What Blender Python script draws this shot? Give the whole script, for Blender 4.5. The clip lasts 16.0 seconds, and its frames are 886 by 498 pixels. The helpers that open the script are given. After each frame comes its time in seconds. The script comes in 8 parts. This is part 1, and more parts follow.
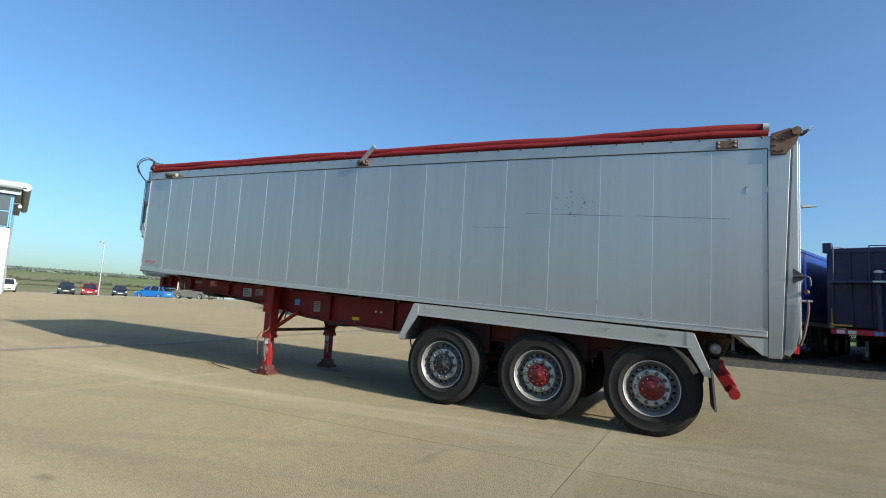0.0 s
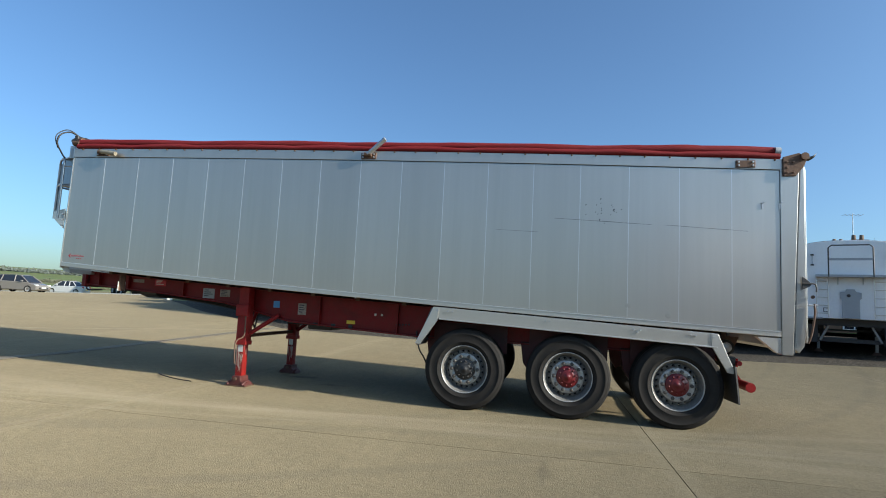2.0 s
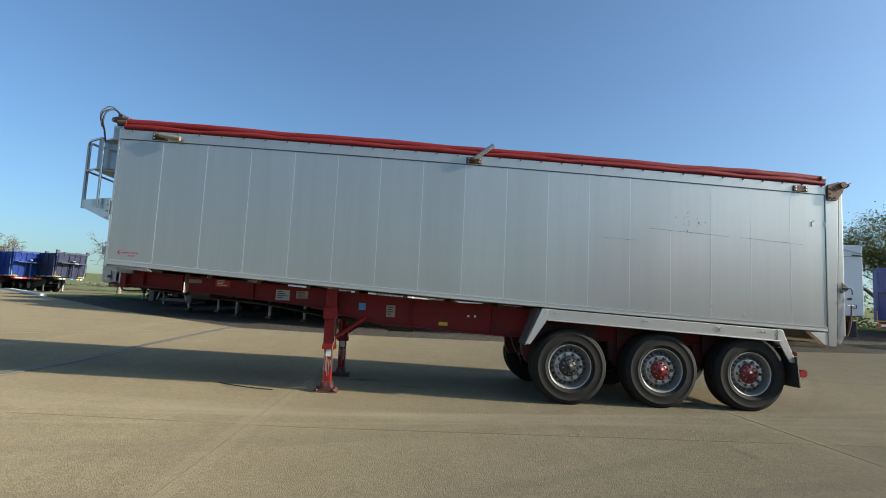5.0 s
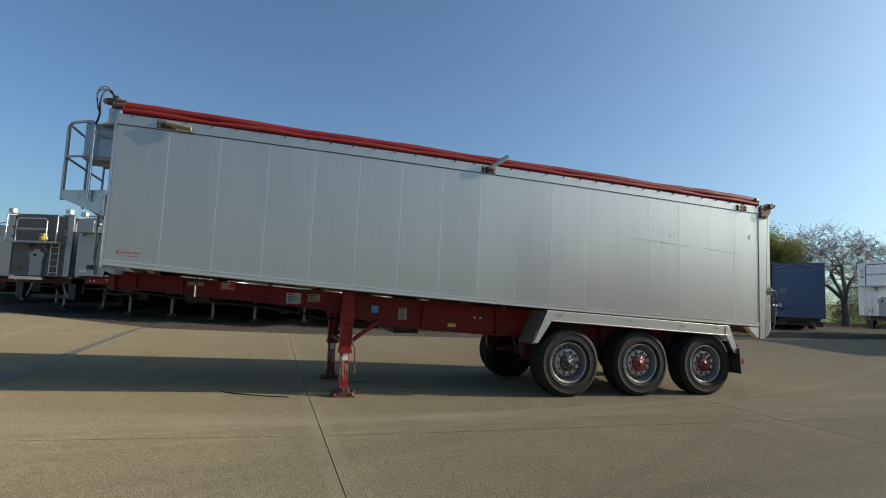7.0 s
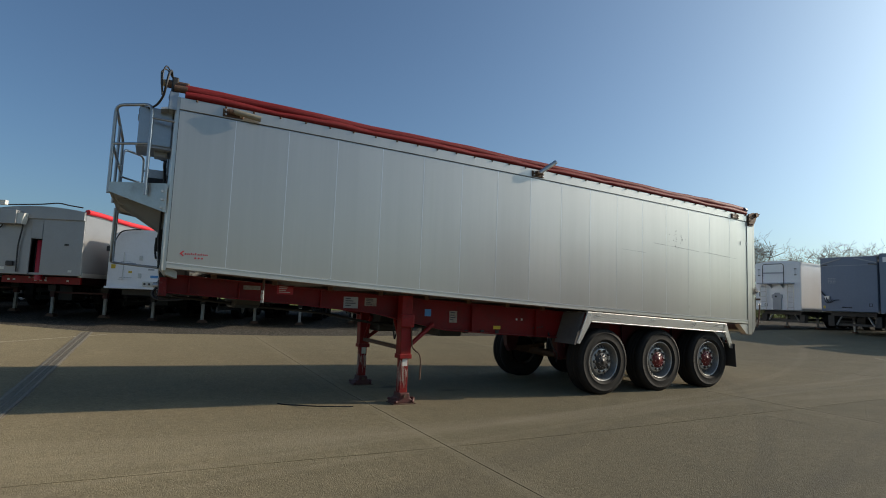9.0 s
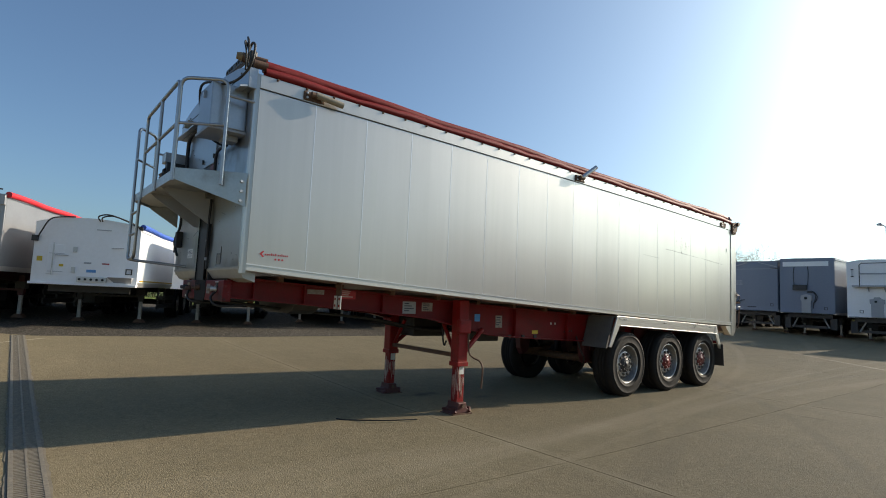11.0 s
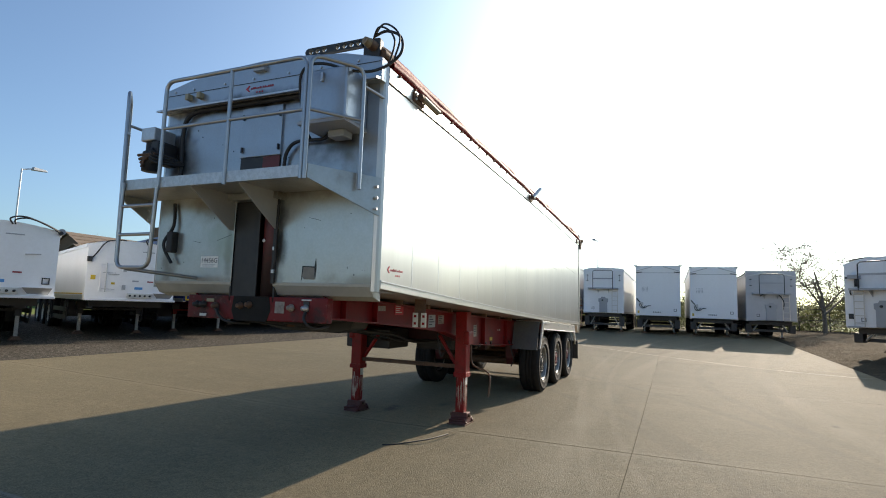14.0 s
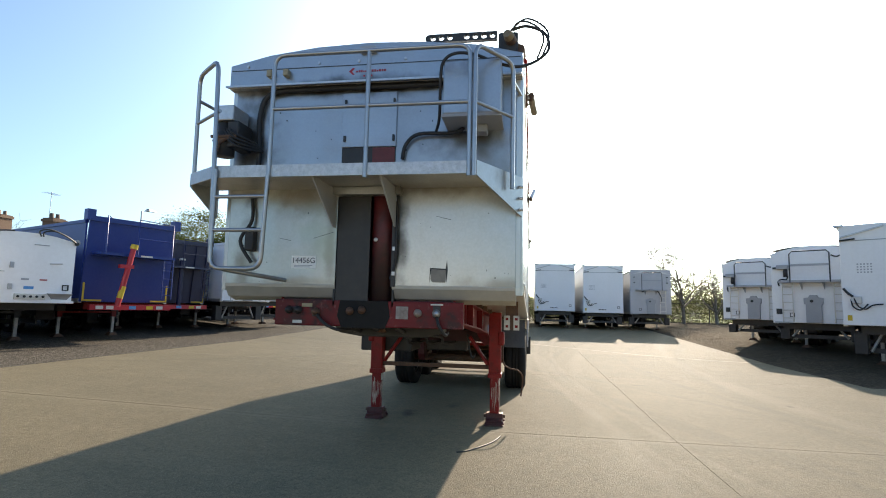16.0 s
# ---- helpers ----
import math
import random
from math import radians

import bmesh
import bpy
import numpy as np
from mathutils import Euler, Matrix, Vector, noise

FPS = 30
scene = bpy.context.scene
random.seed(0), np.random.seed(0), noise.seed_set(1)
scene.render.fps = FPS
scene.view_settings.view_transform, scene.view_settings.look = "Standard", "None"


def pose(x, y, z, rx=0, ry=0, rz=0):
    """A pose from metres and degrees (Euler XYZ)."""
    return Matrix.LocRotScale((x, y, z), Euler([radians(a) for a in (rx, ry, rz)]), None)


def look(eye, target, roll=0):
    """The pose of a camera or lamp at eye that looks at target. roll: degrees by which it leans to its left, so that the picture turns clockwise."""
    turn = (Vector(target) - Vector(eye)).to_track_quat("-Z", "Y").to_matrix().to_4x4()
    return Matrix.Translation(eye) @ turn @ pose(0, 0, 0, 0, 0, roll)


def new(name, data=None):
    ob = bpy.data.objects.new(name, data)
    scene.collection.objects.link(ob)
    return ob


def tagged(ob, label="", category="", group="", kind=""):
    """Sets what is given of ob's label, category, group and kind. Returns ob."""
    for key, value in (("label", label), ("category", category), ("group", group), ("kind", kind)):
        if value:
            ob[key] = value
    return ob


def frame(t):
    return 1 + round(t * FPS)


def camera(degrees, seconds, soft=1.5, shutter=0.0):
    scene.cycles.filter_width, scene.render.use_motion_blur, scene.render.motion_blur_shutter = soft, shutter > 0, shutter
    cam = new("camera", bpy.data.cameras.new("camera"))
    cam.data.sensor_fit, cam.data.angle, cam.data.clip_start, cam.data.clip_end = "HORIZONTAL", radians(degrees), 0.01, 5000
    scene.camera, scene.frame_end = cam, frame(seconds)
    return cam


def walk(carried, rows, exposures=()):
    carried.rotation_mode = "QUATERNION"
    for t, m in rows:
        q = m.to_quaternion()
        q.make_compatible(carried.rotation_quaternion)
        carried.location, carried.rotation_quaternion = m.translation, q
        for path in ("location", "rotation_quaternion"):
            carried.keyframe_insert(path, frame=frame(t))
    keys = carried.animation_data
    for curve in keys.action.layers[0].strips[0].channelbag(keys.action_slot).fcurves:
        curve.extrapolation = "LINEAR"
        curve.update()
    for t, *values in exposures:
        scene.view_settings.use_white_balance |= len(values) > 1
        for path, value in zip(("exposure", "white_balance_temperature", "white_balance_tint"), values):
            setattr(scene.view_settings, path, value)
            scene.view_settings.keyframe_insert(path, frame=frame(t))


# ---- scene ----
cam = camera(79.5, 16.0, 1.0)
PATH = [
    (0, (0.522, -0.083, 1.289), (-0.364, 1.697, 1.504), 3.5),
    (0.5, (0.012, -0.272, 1.345), (-0.741, 1.569, 1.554), 3.1),
    (1, (-0.515, -0.45, 1.364), (-1.163, 1.431, 1.565), 3.0),
    (1.5, (-1.042, -0.508, 1.341), (-1.56, 1.413, 1.546), 3.1),
    (2, (-1.611, -0.576, 1.356), (-1.999, 1.375, 1.561), 3.0),
    (2.5, (-2.185, -0.594, 1.36), (-2.502, 1.371, 1.562), 2.9),
    (3, (-2.748, -0.654, 1.322), (-3.0, 1.318, 1.539), 3.1),
    (3.5, (-3.306, -0.762, 1.295), (-3.436, 1.221, 1.518), 3.1),
    (4, (-3.873, -0.878, 1.306), (-3.931, 1.109, 1.532), 2.9),
    (4.2, (-4.066, -0.93, 1.29), (-4.1, 1.057, 1.511), 2.8),
    (6.3, (-6.349, -1.046, 1.378), (-5.932, 0.901, 1.569), 2.7),
    (6.5, (-6.54, -1.014, 1.379), (-6.078, 0.923, 1.57), 2.6),
    (7, (-7.097, -0.877, 1.384), (-6.492, 1.019, 1.578), 2.5),
    (7.5, (-7.621, -0.641, 1.377), (-6.944, 1.23, 1.573), 2.4),
    (8, (-8.137, -0.487, 1.367), (-7.364, 1.346, 1.566), 2.3),
    (8.5, (-8.654, -0.224, 1.389), (-7.8, 1.574, 1.584), 2.3),
    (9, (-9.123, 0.048, 1.412), (-8.176, 1.8, 1.602), 2.2),
    (9.2, (-9.337, 0.18, 1.411), (-8.354, 1.911, 1.6), 2.2),
    (11.3, (-10.905, 1.725, 1.476), (-9.582, 3.214, 1.662), 2.5),
    (11.5, (-11.079, 1.918, 1.489), (-9.703, 3.357, 1.675), 2.4),
    (12, (-11.444, 2.329, 1.513), (-9.998, 3.697, 1.704), 2.4),
    (12.5, (-11.795, 2.741, 1.513), (-10.239, 3.981, 1.709), 2.2),
    (13, (-12.187, 3.199, 1.466), (-10.539, 4.315, 1.67), 2.2),
    (13.5, (-12.479, 3.695, 1.514), (-10.731, 4.644, 1.722), 2.1),
    (14, (-12.765, 4.226, 1.507), (-10.938, 5.01, 1.723), 1.9),
    (14.5, (-12.969, 4.745, 1.503), (-11.101, 5.426, 1.72), 1.8),
    (15, (-13.113, 5.309, 1.512), (-11.205, 5.865, 1.728), 1.7),
    (15.5, (-13.197, 5.807, 1.481), (-11.26, 6.256, 1.7), 1.6),
    (16, (-13.22, 6.322, 1.512), (-11.258, 6.647, 1.727), 1.3),
]
EXPOSURES = [(0, 0.58, 6450, 9), (3.5, 0.55, 6700, 10), (7, 0.22, 7100, 11), (8.5, -0.12, 7250, 12), (9, -0.12, 7250, 12), (10.3, 0.2, 7350, 13), (11.5, 0.36, 7500, 14), (12.5, 0.72, 7500, 15), (14.5, 0.6, 7500, 15), (16, 1.08, 7600, 15)]
walk(cam, [(t, look(eye, target, roll)) for t, eye, target, roll in PATH], EXPOSURES)

# ---- daylight ----
SUN_AZ, SUN_EL = -11.8, 24.0          # degrees: from the x axis, above the ground
world = bpy.data.worlds.new("daylight")
scene.world = world
world.use_nodes = True
wn, wl = world.node_tree.nodes, world.node_tree.links
wn.clear()
sky = wn.new("ShaderNodeTexSky")
sky.sky_type, sky.sun_disc = "NISHITA", False
sky.sun_elevation, sky.sun_rotation = radians(SUN_EL), radians(90 - SUN_AZ)
sky.altitude, sky.air_density, sky.dust_density, sky.ozone_density = 30, 1.0, 0.7, 1.9
glow = wn.new("ShaderNodeTexSky")     # the dusty lower air, bright towards the sun
glow.sky_type, glow.sun_disc = "NISHITA", False
glow.sun_elevation, glow.sun_rotation = radians(SUN_EL), radians(90 - SUN_AZ)
glow.altitude, glow.air_density, glow.dust_density, glow.ozone_density = 30, 0.5, 6.5, 1.9
wb = wn.new("ShaderNodeBackground")
wb.inputs["Strength"].default_value = 0.14
wo = wn.new("ShaderNodeOutputWorld")
tint = wn.new("ShaderNodeMixRGB")
haze = wn.new("ShaderNodeMixRGB")
haze.inputs["Fac"].default_value = 0.5
tint.blend_type = "MULTIPLY"
tint.inputs["Fac"].default_value, tint.inputs["Color2"].default_value = 1.0, (0.68, 0.955, 1.14, 1)
wl.new(sky.outputs[0], haze.inputs["Color1"])
wl.new(glow.outputs[0], haze.inputs["Color2"])
wl.new(haze.outputs[0], tint.inputs["Color1"])
wl.new(tint.outputs[0], wb.inputs["Color"])
wl.new(wb.outputs[0], wo.inputs["Surface"])

sun_data = bpy.data.lights.new("sun", "SUN")
sun_data.energy, sun_data.angle, sun_data.color = 5.0, radians(0.6), (1.0, 0.93, 0.81)
sun = new("sun", sun_data)
sun_way = Vector((math.cos(radians(SUN_EL)) * math.cos(radians(SUN_AZ)), math.cos(radians(SUN_EL)) * math.sin(radians(SUN_AZ)), math.sin(radians(SUN_EL))))
sun.matrix_world = look(sun_way * 60, (0, 0, 0))

# ---- materials ----
def material(name, colour, rough=0.6, metal=0.0, grain=(), bump=(), spec=0.5, rough_var=0.0, streak=None, coords="Object"):
    """A surface whose colour varies at the scales in grain (scale, amount, other colour) and whose relief comes from bump (scale, strength, distance)."""
    m = bpy.data.materials.new(name)
    m.use_nodes = True
    n, l = m.node_tree.nodes, m.node_tree.links
    b = n["Principled BSDF"]
    b.inputs["Roughness"].default_value, b.inputs["Metallic"].default_value = rough, metal
    b.inputs["Specular IOR Level"].default_value = spec
    tc = n.new("ShaderNodeNewGeometry" if coords == "Position" else "ShaderNodeTexCoord")
    last = n.new("ShaderNodeRGB")
    last.outputs[0].default_value = (*colour, 1)
    last = last.outputs[0]
    for scale, amount, other, *edge in grain:
        tex = n.new("ShaderNodeTexNoise")
        tex.inputs["Detail"].default_value, tex.inputs["Roughness"].default_value = 6, 0.62
        if isinstance(scale, tuple):
            mp = n.new("ShaderNodeMapping")
            mp.inputs["Scale"].default_value = scale
            l.new(tc.outputs[coords], mp.inputs["Vector"])
            l.new(mp.outputs[0], tex.inputs["Vector"])
            tex.inputs["Scale"].default_value = 1
        else:
            tex.inputs["Scale"].default_value = scale
            l.new(tc.outputs[coords], tex.inputs["Vector"])
        ramp = n.new("ShaderNodeMapRange")
        ramp.inputs["From Min"].default_value, ramp.inputs["From Max"].default_value = edge or (0.38, 0.68)
        ramp.inputs["To Max"].default_value = amount
        l.new(tex.outputs["Fac"], ramp.inputs["Value"])
        mix = n.new("ShaderNodeMixRGB")
        mix.inputs["Color2"].default_value = (*other, 1)
        l.new(ramp.outputs[0], mix.inputs["Fac"])
        l.new(last, mix.inputs["Color1"])
        last = mix.outputs[0]
        if rough_var:
            rr = n.new("ShaderNodeMapRange")
            rr.inputs["To Min"].default_value, rr.inputs["To Max"].default_value = rough - rough_var, rough + rough_var
            l.new(tex.outputs["Fac"], rr.inputs["Value"])
            l.new(rr.outputs[0], b.inputs["Roughness"])
    l.new(last, b.inputs["Base Color"])
    prev = None
    for scale, strength, dist in bump:
        tex = n.new("ShaderNodeTexNoise")
        tex.inputs["Detail"].default_value = 4
        if isinstance(scale, tuple):
            mp = n.new("ShaderNodeMapping")
            mp.inputs["Scale"].default_value = scale
            l.new(tc.outputs[coords], mp.inputs["Vector"])
            l.new(mp.outputs[0], tex.inputs["Vector"])
            tex.inputs["Scale"].default_value = 1
        else:
            tex.inputs["Scale"].default_value = scale
            l.new(tc.outputs[coords], tex.inputs["Vector"])
        bp = n.new("ShaderNodeBump")
        bp.inputs["Strength"].default_value, bp.inputs["Distance"].default_value = strength, dist
        l.new(tex.outputs["Fac"], bp.inputs["Height"])
        if prev:
            l.new(prev, bp.inputs["Normal"])
        prev = bp.outputs[0]
    if prev:
        l.new(prev, b.inputs["Normal"])
    return m


def vary(m, low, high):
    """Lets each piece differ a little in brightness by Object Info's Random."""
    n, l = m.node_tree.nodes, m.node_tree.links
    b = n["Principled BSDF"]
    src = b.inputs["Base Color"].links[0].from_socket
    info, mr, mul = n.new("ShaderNodeObjectInfo"), n.new("ShaderNodeMapRange"), n.new("ShaderNodeVectorMath")
    mul.operation = "SCALE"
    mr.inputs["To Min"].default_value, mr.inputs["To Max"].default_value = low, high
    l.new(info.outputs["Random"], mr.inputs["Value"])
    l.new(src, mul.inputs[0])
    l.new(mr.outputs[0], mul.inputs["Scale"])
    l.new(mul.outputs[0], b.inputs["Base Color"])
    return m


def ragged_patch(m, centre, reach, colour, amount, scale=6.0, edge=0.35, coords="Object"):
    """A patch of another colour with a ragged outline round a place on the thing."""
    n, l = m.node_tree.nodes, m.node_tree.links
    b = n["Principled BSDF"]
    src = b.inputs["Base Color"].links[0].from_socket
    tc = n.new("ShaderNodeNewGeometry" if coords == "Position" else "ShaderNodeTexCoord")
    sub, div, ln = n.new("ShaderNodeVectorMath"), n.new("ShaderNodeVectorMath"), n.new("ShaderNodeVectorMath")
    sub.operation, div.operation, ln.operation = "SUBTRACT", "DIVIDE", "LENGTH"
    sub.inputs[1].default_value, div.inputs[1].default_value = centre, reach
    l.new(tc.outputs[coords], sub.inputs[0])
    l.new(sub.outputs[0], div.inputs[0])
    l.new(div.outputs[0], ln.inputs[0])
    tex = n.new("ShaderNodeTexNoise")
    tex.inputs["Scale"].default_value, tex.inputs["Detail"].default_value = scale, 6
    l.new(tc.outputs[coords], tex.inputs["Vector"])
    ad = n.new("ShaderNodeMath")
    ad.operation = "ADD"
    l.new(ln.outputs["Value"], ad.inputs[0])
    l.new(tex.outputs["Fac"], ad.inputs[1])
    mr = n.new("ShaderNodeMapRange")
    mr.interpolation_type = "SMOOTHSTEP"
    mr.inputs["From Min"].default_value, mr.inputs["From Max"].default_value = 1.5 - edge, 0.5
    mr.inputs["To Min"].default_value, mr.inputs["To Max"].default_value = 0, amount
    l.new(ad.outputs[0], mr.inputs["Value"])
    mix = n.new("ShaderNodeMixRGB")
    mix.inputs["Color2"].default_value = (*colour, 1)
    l.new(mr.outputs[0], mix.inputs["Fac"])
    l.new(src, mix.inputs["Color1"])
    l.new(mix.outputs[0], b.inputs["Base Color"])


def wheel_marks(m, rings, colour, amount):
    """Dark curved wheel marks: (centre, radius, width)."""
    n, l = m.node_tree.nodes, m.node_tree.links
    b = n["Principled BSDF"]
    geo = n.new("ShaderNodeNewGeometry")
    tex = n.new("ShaderNodeTexNoise")
    tex.inputs["Scale"].default_value, tex.inputs["Detail"].default_value = 1.1, 5
    l.new(geo.outputs["Position"], tex.inputs["Vector"])
    for centre, radius, width in rings:
        src = b.inputs["Base Color"].links[0].from_socket
        d = n.new("ShaderNodeVectorMath")
        d.operation, d.inputs[1].default_value = "DISTANCE", (*centre, 0)
        l.new(geo.outputs["Position"], d.inputs[0])
        off, ab, mr, mu, mix = n.new("ShaderNodeMath"), n.new("ShaderNodeMath"), n.new("ShaderNodeMapRange"), n.new("ShaderNodeMath"), n.new("ShaderNodeMixRGB")
        off.operation, off.inputs[1].default_value = "SUBTRACT", radius
        ab.operation, mu.operation, mr.interpolation_type = "ABSOLUTE", "MULTIPLY", "SMOOTHSTEP"
        mr.inputs["From Min"].default_value, mr.inputs["From Max"].default_value = width, width * 0.3
        mr.inputs["To Max"].default_value = amount * 1.6
        l.new(d.outputs["Value"], off.inputs[0])
        l.new(off.outputs[0], ab.inputs[0])
        l.new(ab.outputs[0], mr.inputs["Value"])
        l.new(mr.outputs[0], mu.inputs[0])
        l.new(tex.outputs["Fac"], mu.inputs[1])
        mix.inputs["Color2"].default_value = (*colour, 1)
        l.new(mu.outputs[0], mix.inputs["Fac"])
        l.new(src, mix.inputs["Color1"])
        l.new(mix.outputs[0], b.inputs["Base Color"])


def joint_bands(m, first, step, half, colour, amount):
    """Paler sealed bands along the joints between the slabs."""
    n, l = m.node_tree.nodes, m.node_tree.links
    b = n["Principled BSDF"]
    src = b.inputs["Base Color"].links[0].from_socket
    geo, sep = n.new("ShaderNodeNewGeometry"), n.new("ShaderNodeSeparateXYZ")
    l.new(geo.outputs["Position"], sep.inputs[0])
    off, pp, mr, mix = n.new("ShaderNodeMath"), n.new("ShaderNodeMath"), n.new("ShaderNodeMapRange"), n.new("ShaderNodeMixRGB")
    off.operation, off.inputs[1].default_value = "SUBTRACT", first
    pp.operation, pp.inputs[1].default_value = "PINGPONG", step / 2
    mr.interpolation_type = "SMOOTHSTEP"
    mr.inputs["From Min"].default_value, mr.inputs["From Max"].default_value, mr.inputs["To Max"].default_value = half, half * 0.85, amount
    mix.inputs["Color2"].default_value = (*colour, 1)
    l.new(sep.outputs["X"], off.inputs[0])
    l.new(off.outputs[0], pp.inputs[0])
    l.new(pp.outputs[0], mr.inputs["Value"])
    l.new(mr.outputs[0], mix.inputs["Fac"])
    l.new(src, mix.inputs["Color1"])
    l.new(mix.outputs[0], b.inputs["Base Color"])


CONCRETE = material("concrete", (0.242, 0.198, 0.121), 0.8, grain=[(0.16, 0.75, (0.175, 0.143, 0.087)), ((0.35, 1.6, 1), 0.55, (0.280, 0.230, 0.144)), (0.7, 0.5, (0.189, 0.156, 0.097), 0.48, 0.6), (1.8, 0.55, (0.167, 0.138, 0.086)), ((0.9, 0.14, 1), 0.5, (0.182, 0.150, 0.094)), ((4.5, 0.5, 1), 0.4, (0.167, 0.138, 0.087), 0.5, 0.66), (5, 0.45, (0.167, 0.138, 0.087)), (14, 0.45, (0.280, 0.230, 0.144)), (26, 0.45, (0.140, 0.114, 0.070), 0.5, 0.62), (60, 0.55, (0.105, 0.084, 0.053), 0.53, 0.62), (75, 0.5, (0.364, 0.304, 0.202), 0.55, 0.64)],
                    bump=[(95, 0.75, 0.012), (30, 0.35, 0.012), (7, 0.25, 0.012)], spec=0.08, coords="Position")
CONCRETE.node_tree.nodes["Principled BSDF"].inputs["Diffuse Roughness"].default_value = 0.6
wheel_marks(CONCRETE, [((2, -14), 17.6, 0.16), ((2, -14), 19.7, 0.16), ((-14, 22), 19.5, 0.14), ((-14, 22), 21.4, 0.14), ((-30, -12), 24.0, 0.2), ((-30, -12), 26.1, 0.2), ((14, 30), 22.3, 0.13), ((-4, -40), 42.6, 0.22)], (0.12, 0.102, 0.076), 0.22)
wheel_marks(CONCRETE, [((-5, 60), 54.6, 0.28), ((-3, -55), 60.3, 0.22), ((-9, 45), 39.8, 0.16), ((0, -45), 47.2, 0.30), ((4.44, -53.86), 60.0, 0.10), ((4.2, -54.6), 60.25, 0.08)], (0.30, 0.255, 0.175), 0.26)
for c_, r_, a_ in (((-9.6, 2.6, 0), (0.5, 0.2, 1), 0.5), ((-5.68, 8.02, 0), (0.62, 0.24, 1), 0.75), ((-4.9, 7.5, 0), (0.5, 0.2, 1), 0.45), ((-3.4, 2.1, 0), (0.25, 0.12, 1), 0.5), ((0.9, 3.4, 0), (0.5, 0.16, 1), 0.4), ((-12.3, 8.0, 0), (0.9, 0.4, 1), 0.35), ((-1.6, 4.2, 0), (0.12, 0.8, 1), 0.35)):
    ragged_patch(CONCRETE, c_, r_, (0.07, 0.06, 0.045), a_, 4, coords="Position")
joint_bands(CONCRETE, -0.45, 6.05, 0.13, (0.27, 0.23, 0.155), 0.22)
vary(CONCRETE, 0.94, 1.06)
JOINT = material("joint_filler", (0.17, 0.145, 0.105), 0.85, grain=[(0.7, 0.7, (0.30, 0.25, 0.18)), (14, 0.6, (0.10, 0.09, 0.07))], bump=[(60, 0.4, 0.004)])
GRAVEL = material("gravel", (0.062, 0.055, 0.046), 0.9, spec=0.05, grain=[(0.35, 0.5, (0.055, 0.052, 0.047)), (9, 0.7, (0.12, 0.105, 0.085), 0.50, 0.60), (16, 0.85, (0.20, 0.18, 0.15), 0.54, 0.62), (40, 0.7, (0.022, 0.02, 0.017), 0.54, 0.62)], bump=[(28, 1.0, 0.06), (3, 0.5, 0.06)], coords="Position")
DIRT = material("dirt", (0.085, 0.066, 0.045), 0.95, spec=0.02, grain=[(0.5, 0.7, (0.05, 0.041, 0.03)), (3, 0.5, (0.11, 0.088, 0.06)), (15, 0.7, (0.15, 0.125, 0.092), 0.5, 0.62), (35, 0.6, (0.03, 0.025, 0.018), 0.52, 0.62)], bump=[(20, 1.0, 0.08), (2, 0.8, 0.15)])
GRASS = material("grass", (0.12, 0.17, 0.045), 0.9, spec=0.05, grain=[(0.05, 0.7, (0.17, 0.185, 0.075)), (0.9, 0.5, (0.09, 0.14, 0.03)), (30, 0.5, (0.18, 0.21, 0.08))], bump=[(40, 0.8, 0.05)])
FIELD = material("field", (0.15, 0.18, 0.075), 0.95, spec=0.05, grain=[((0.010, 0.004, 1), 0.9, (0.22, 0.18, 0.11), 0.5, 0.54), ((0.006, 0.014, 1), 0.9, (0.12, 0.17, 0.06), 0.52, 0.56), (3, 0.4, (0.12, 0.13, 0.06))])
ALU = vary(material("aluminium", (0.445, 0.425, 0.395), 0.33, 0.80, grain=[((1.1, 1, 0.25), 0.35, (0.50, 0.48, 0.445)), ((9, 9, 0.35), 0.22, (0.58, 0.56, 0.52)), (70, 0.1, (0.5, 0.5, 0.5))], bump=[((1.6, 1, 1.1), 0.05, 0.02)], rough_var=0.05), 0.95, 1.03)
for x_, z_, h_ in ((1.02, 2.95, 0.9), (0.74, 2.9, 0.7), (-3.65, 2.3, 1.6), (-1.2, 2.6, 0.8), (-5.9, 2.7, 0.9), (1.22, 2.0, 1.5), (-7.7, 2.6, 0.8)):
    ragged_patch(ALU, (x_, 6.38, z_), (0.10, 1, h_), (0.44, 0.43, 0.38), 0.28, 9)
coat = ALU.node_tree.nodes["Principled BSDF"].inputs
coat["Coat Weight"].default_value, coat["Coat Roughness"].default_value = 0.4, 0.10
ALU_RAIL = material("aluminium_rail", (0.60, 0.58, 0.54), 0.36, 0.8, grain=[((0.8, 3, 3), 0.3, (0.58, 0.58, 0.58)), (40, 0.15, (0.45, 0.44, 0.42))])
SEAM = material("bright_seam", (0.66, 0.67, 0.68), 0.3, 0.6, grain=[(3, 0.5, (0.6, 0.6, 0.6))])
DARK_SEAM = material("dark_seam", (0.05, 0.055, 0.06), 0.7, grain=[(8, 0.4, (0.10, 0.10, 0.10))])
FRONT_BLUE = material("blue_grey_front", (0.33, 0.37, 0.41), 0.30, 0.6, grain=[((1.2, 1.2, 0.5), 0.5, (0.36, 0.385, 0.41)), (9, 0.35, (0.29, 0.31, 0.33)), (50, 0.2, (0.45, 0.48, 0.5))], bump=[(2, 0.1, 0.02)])
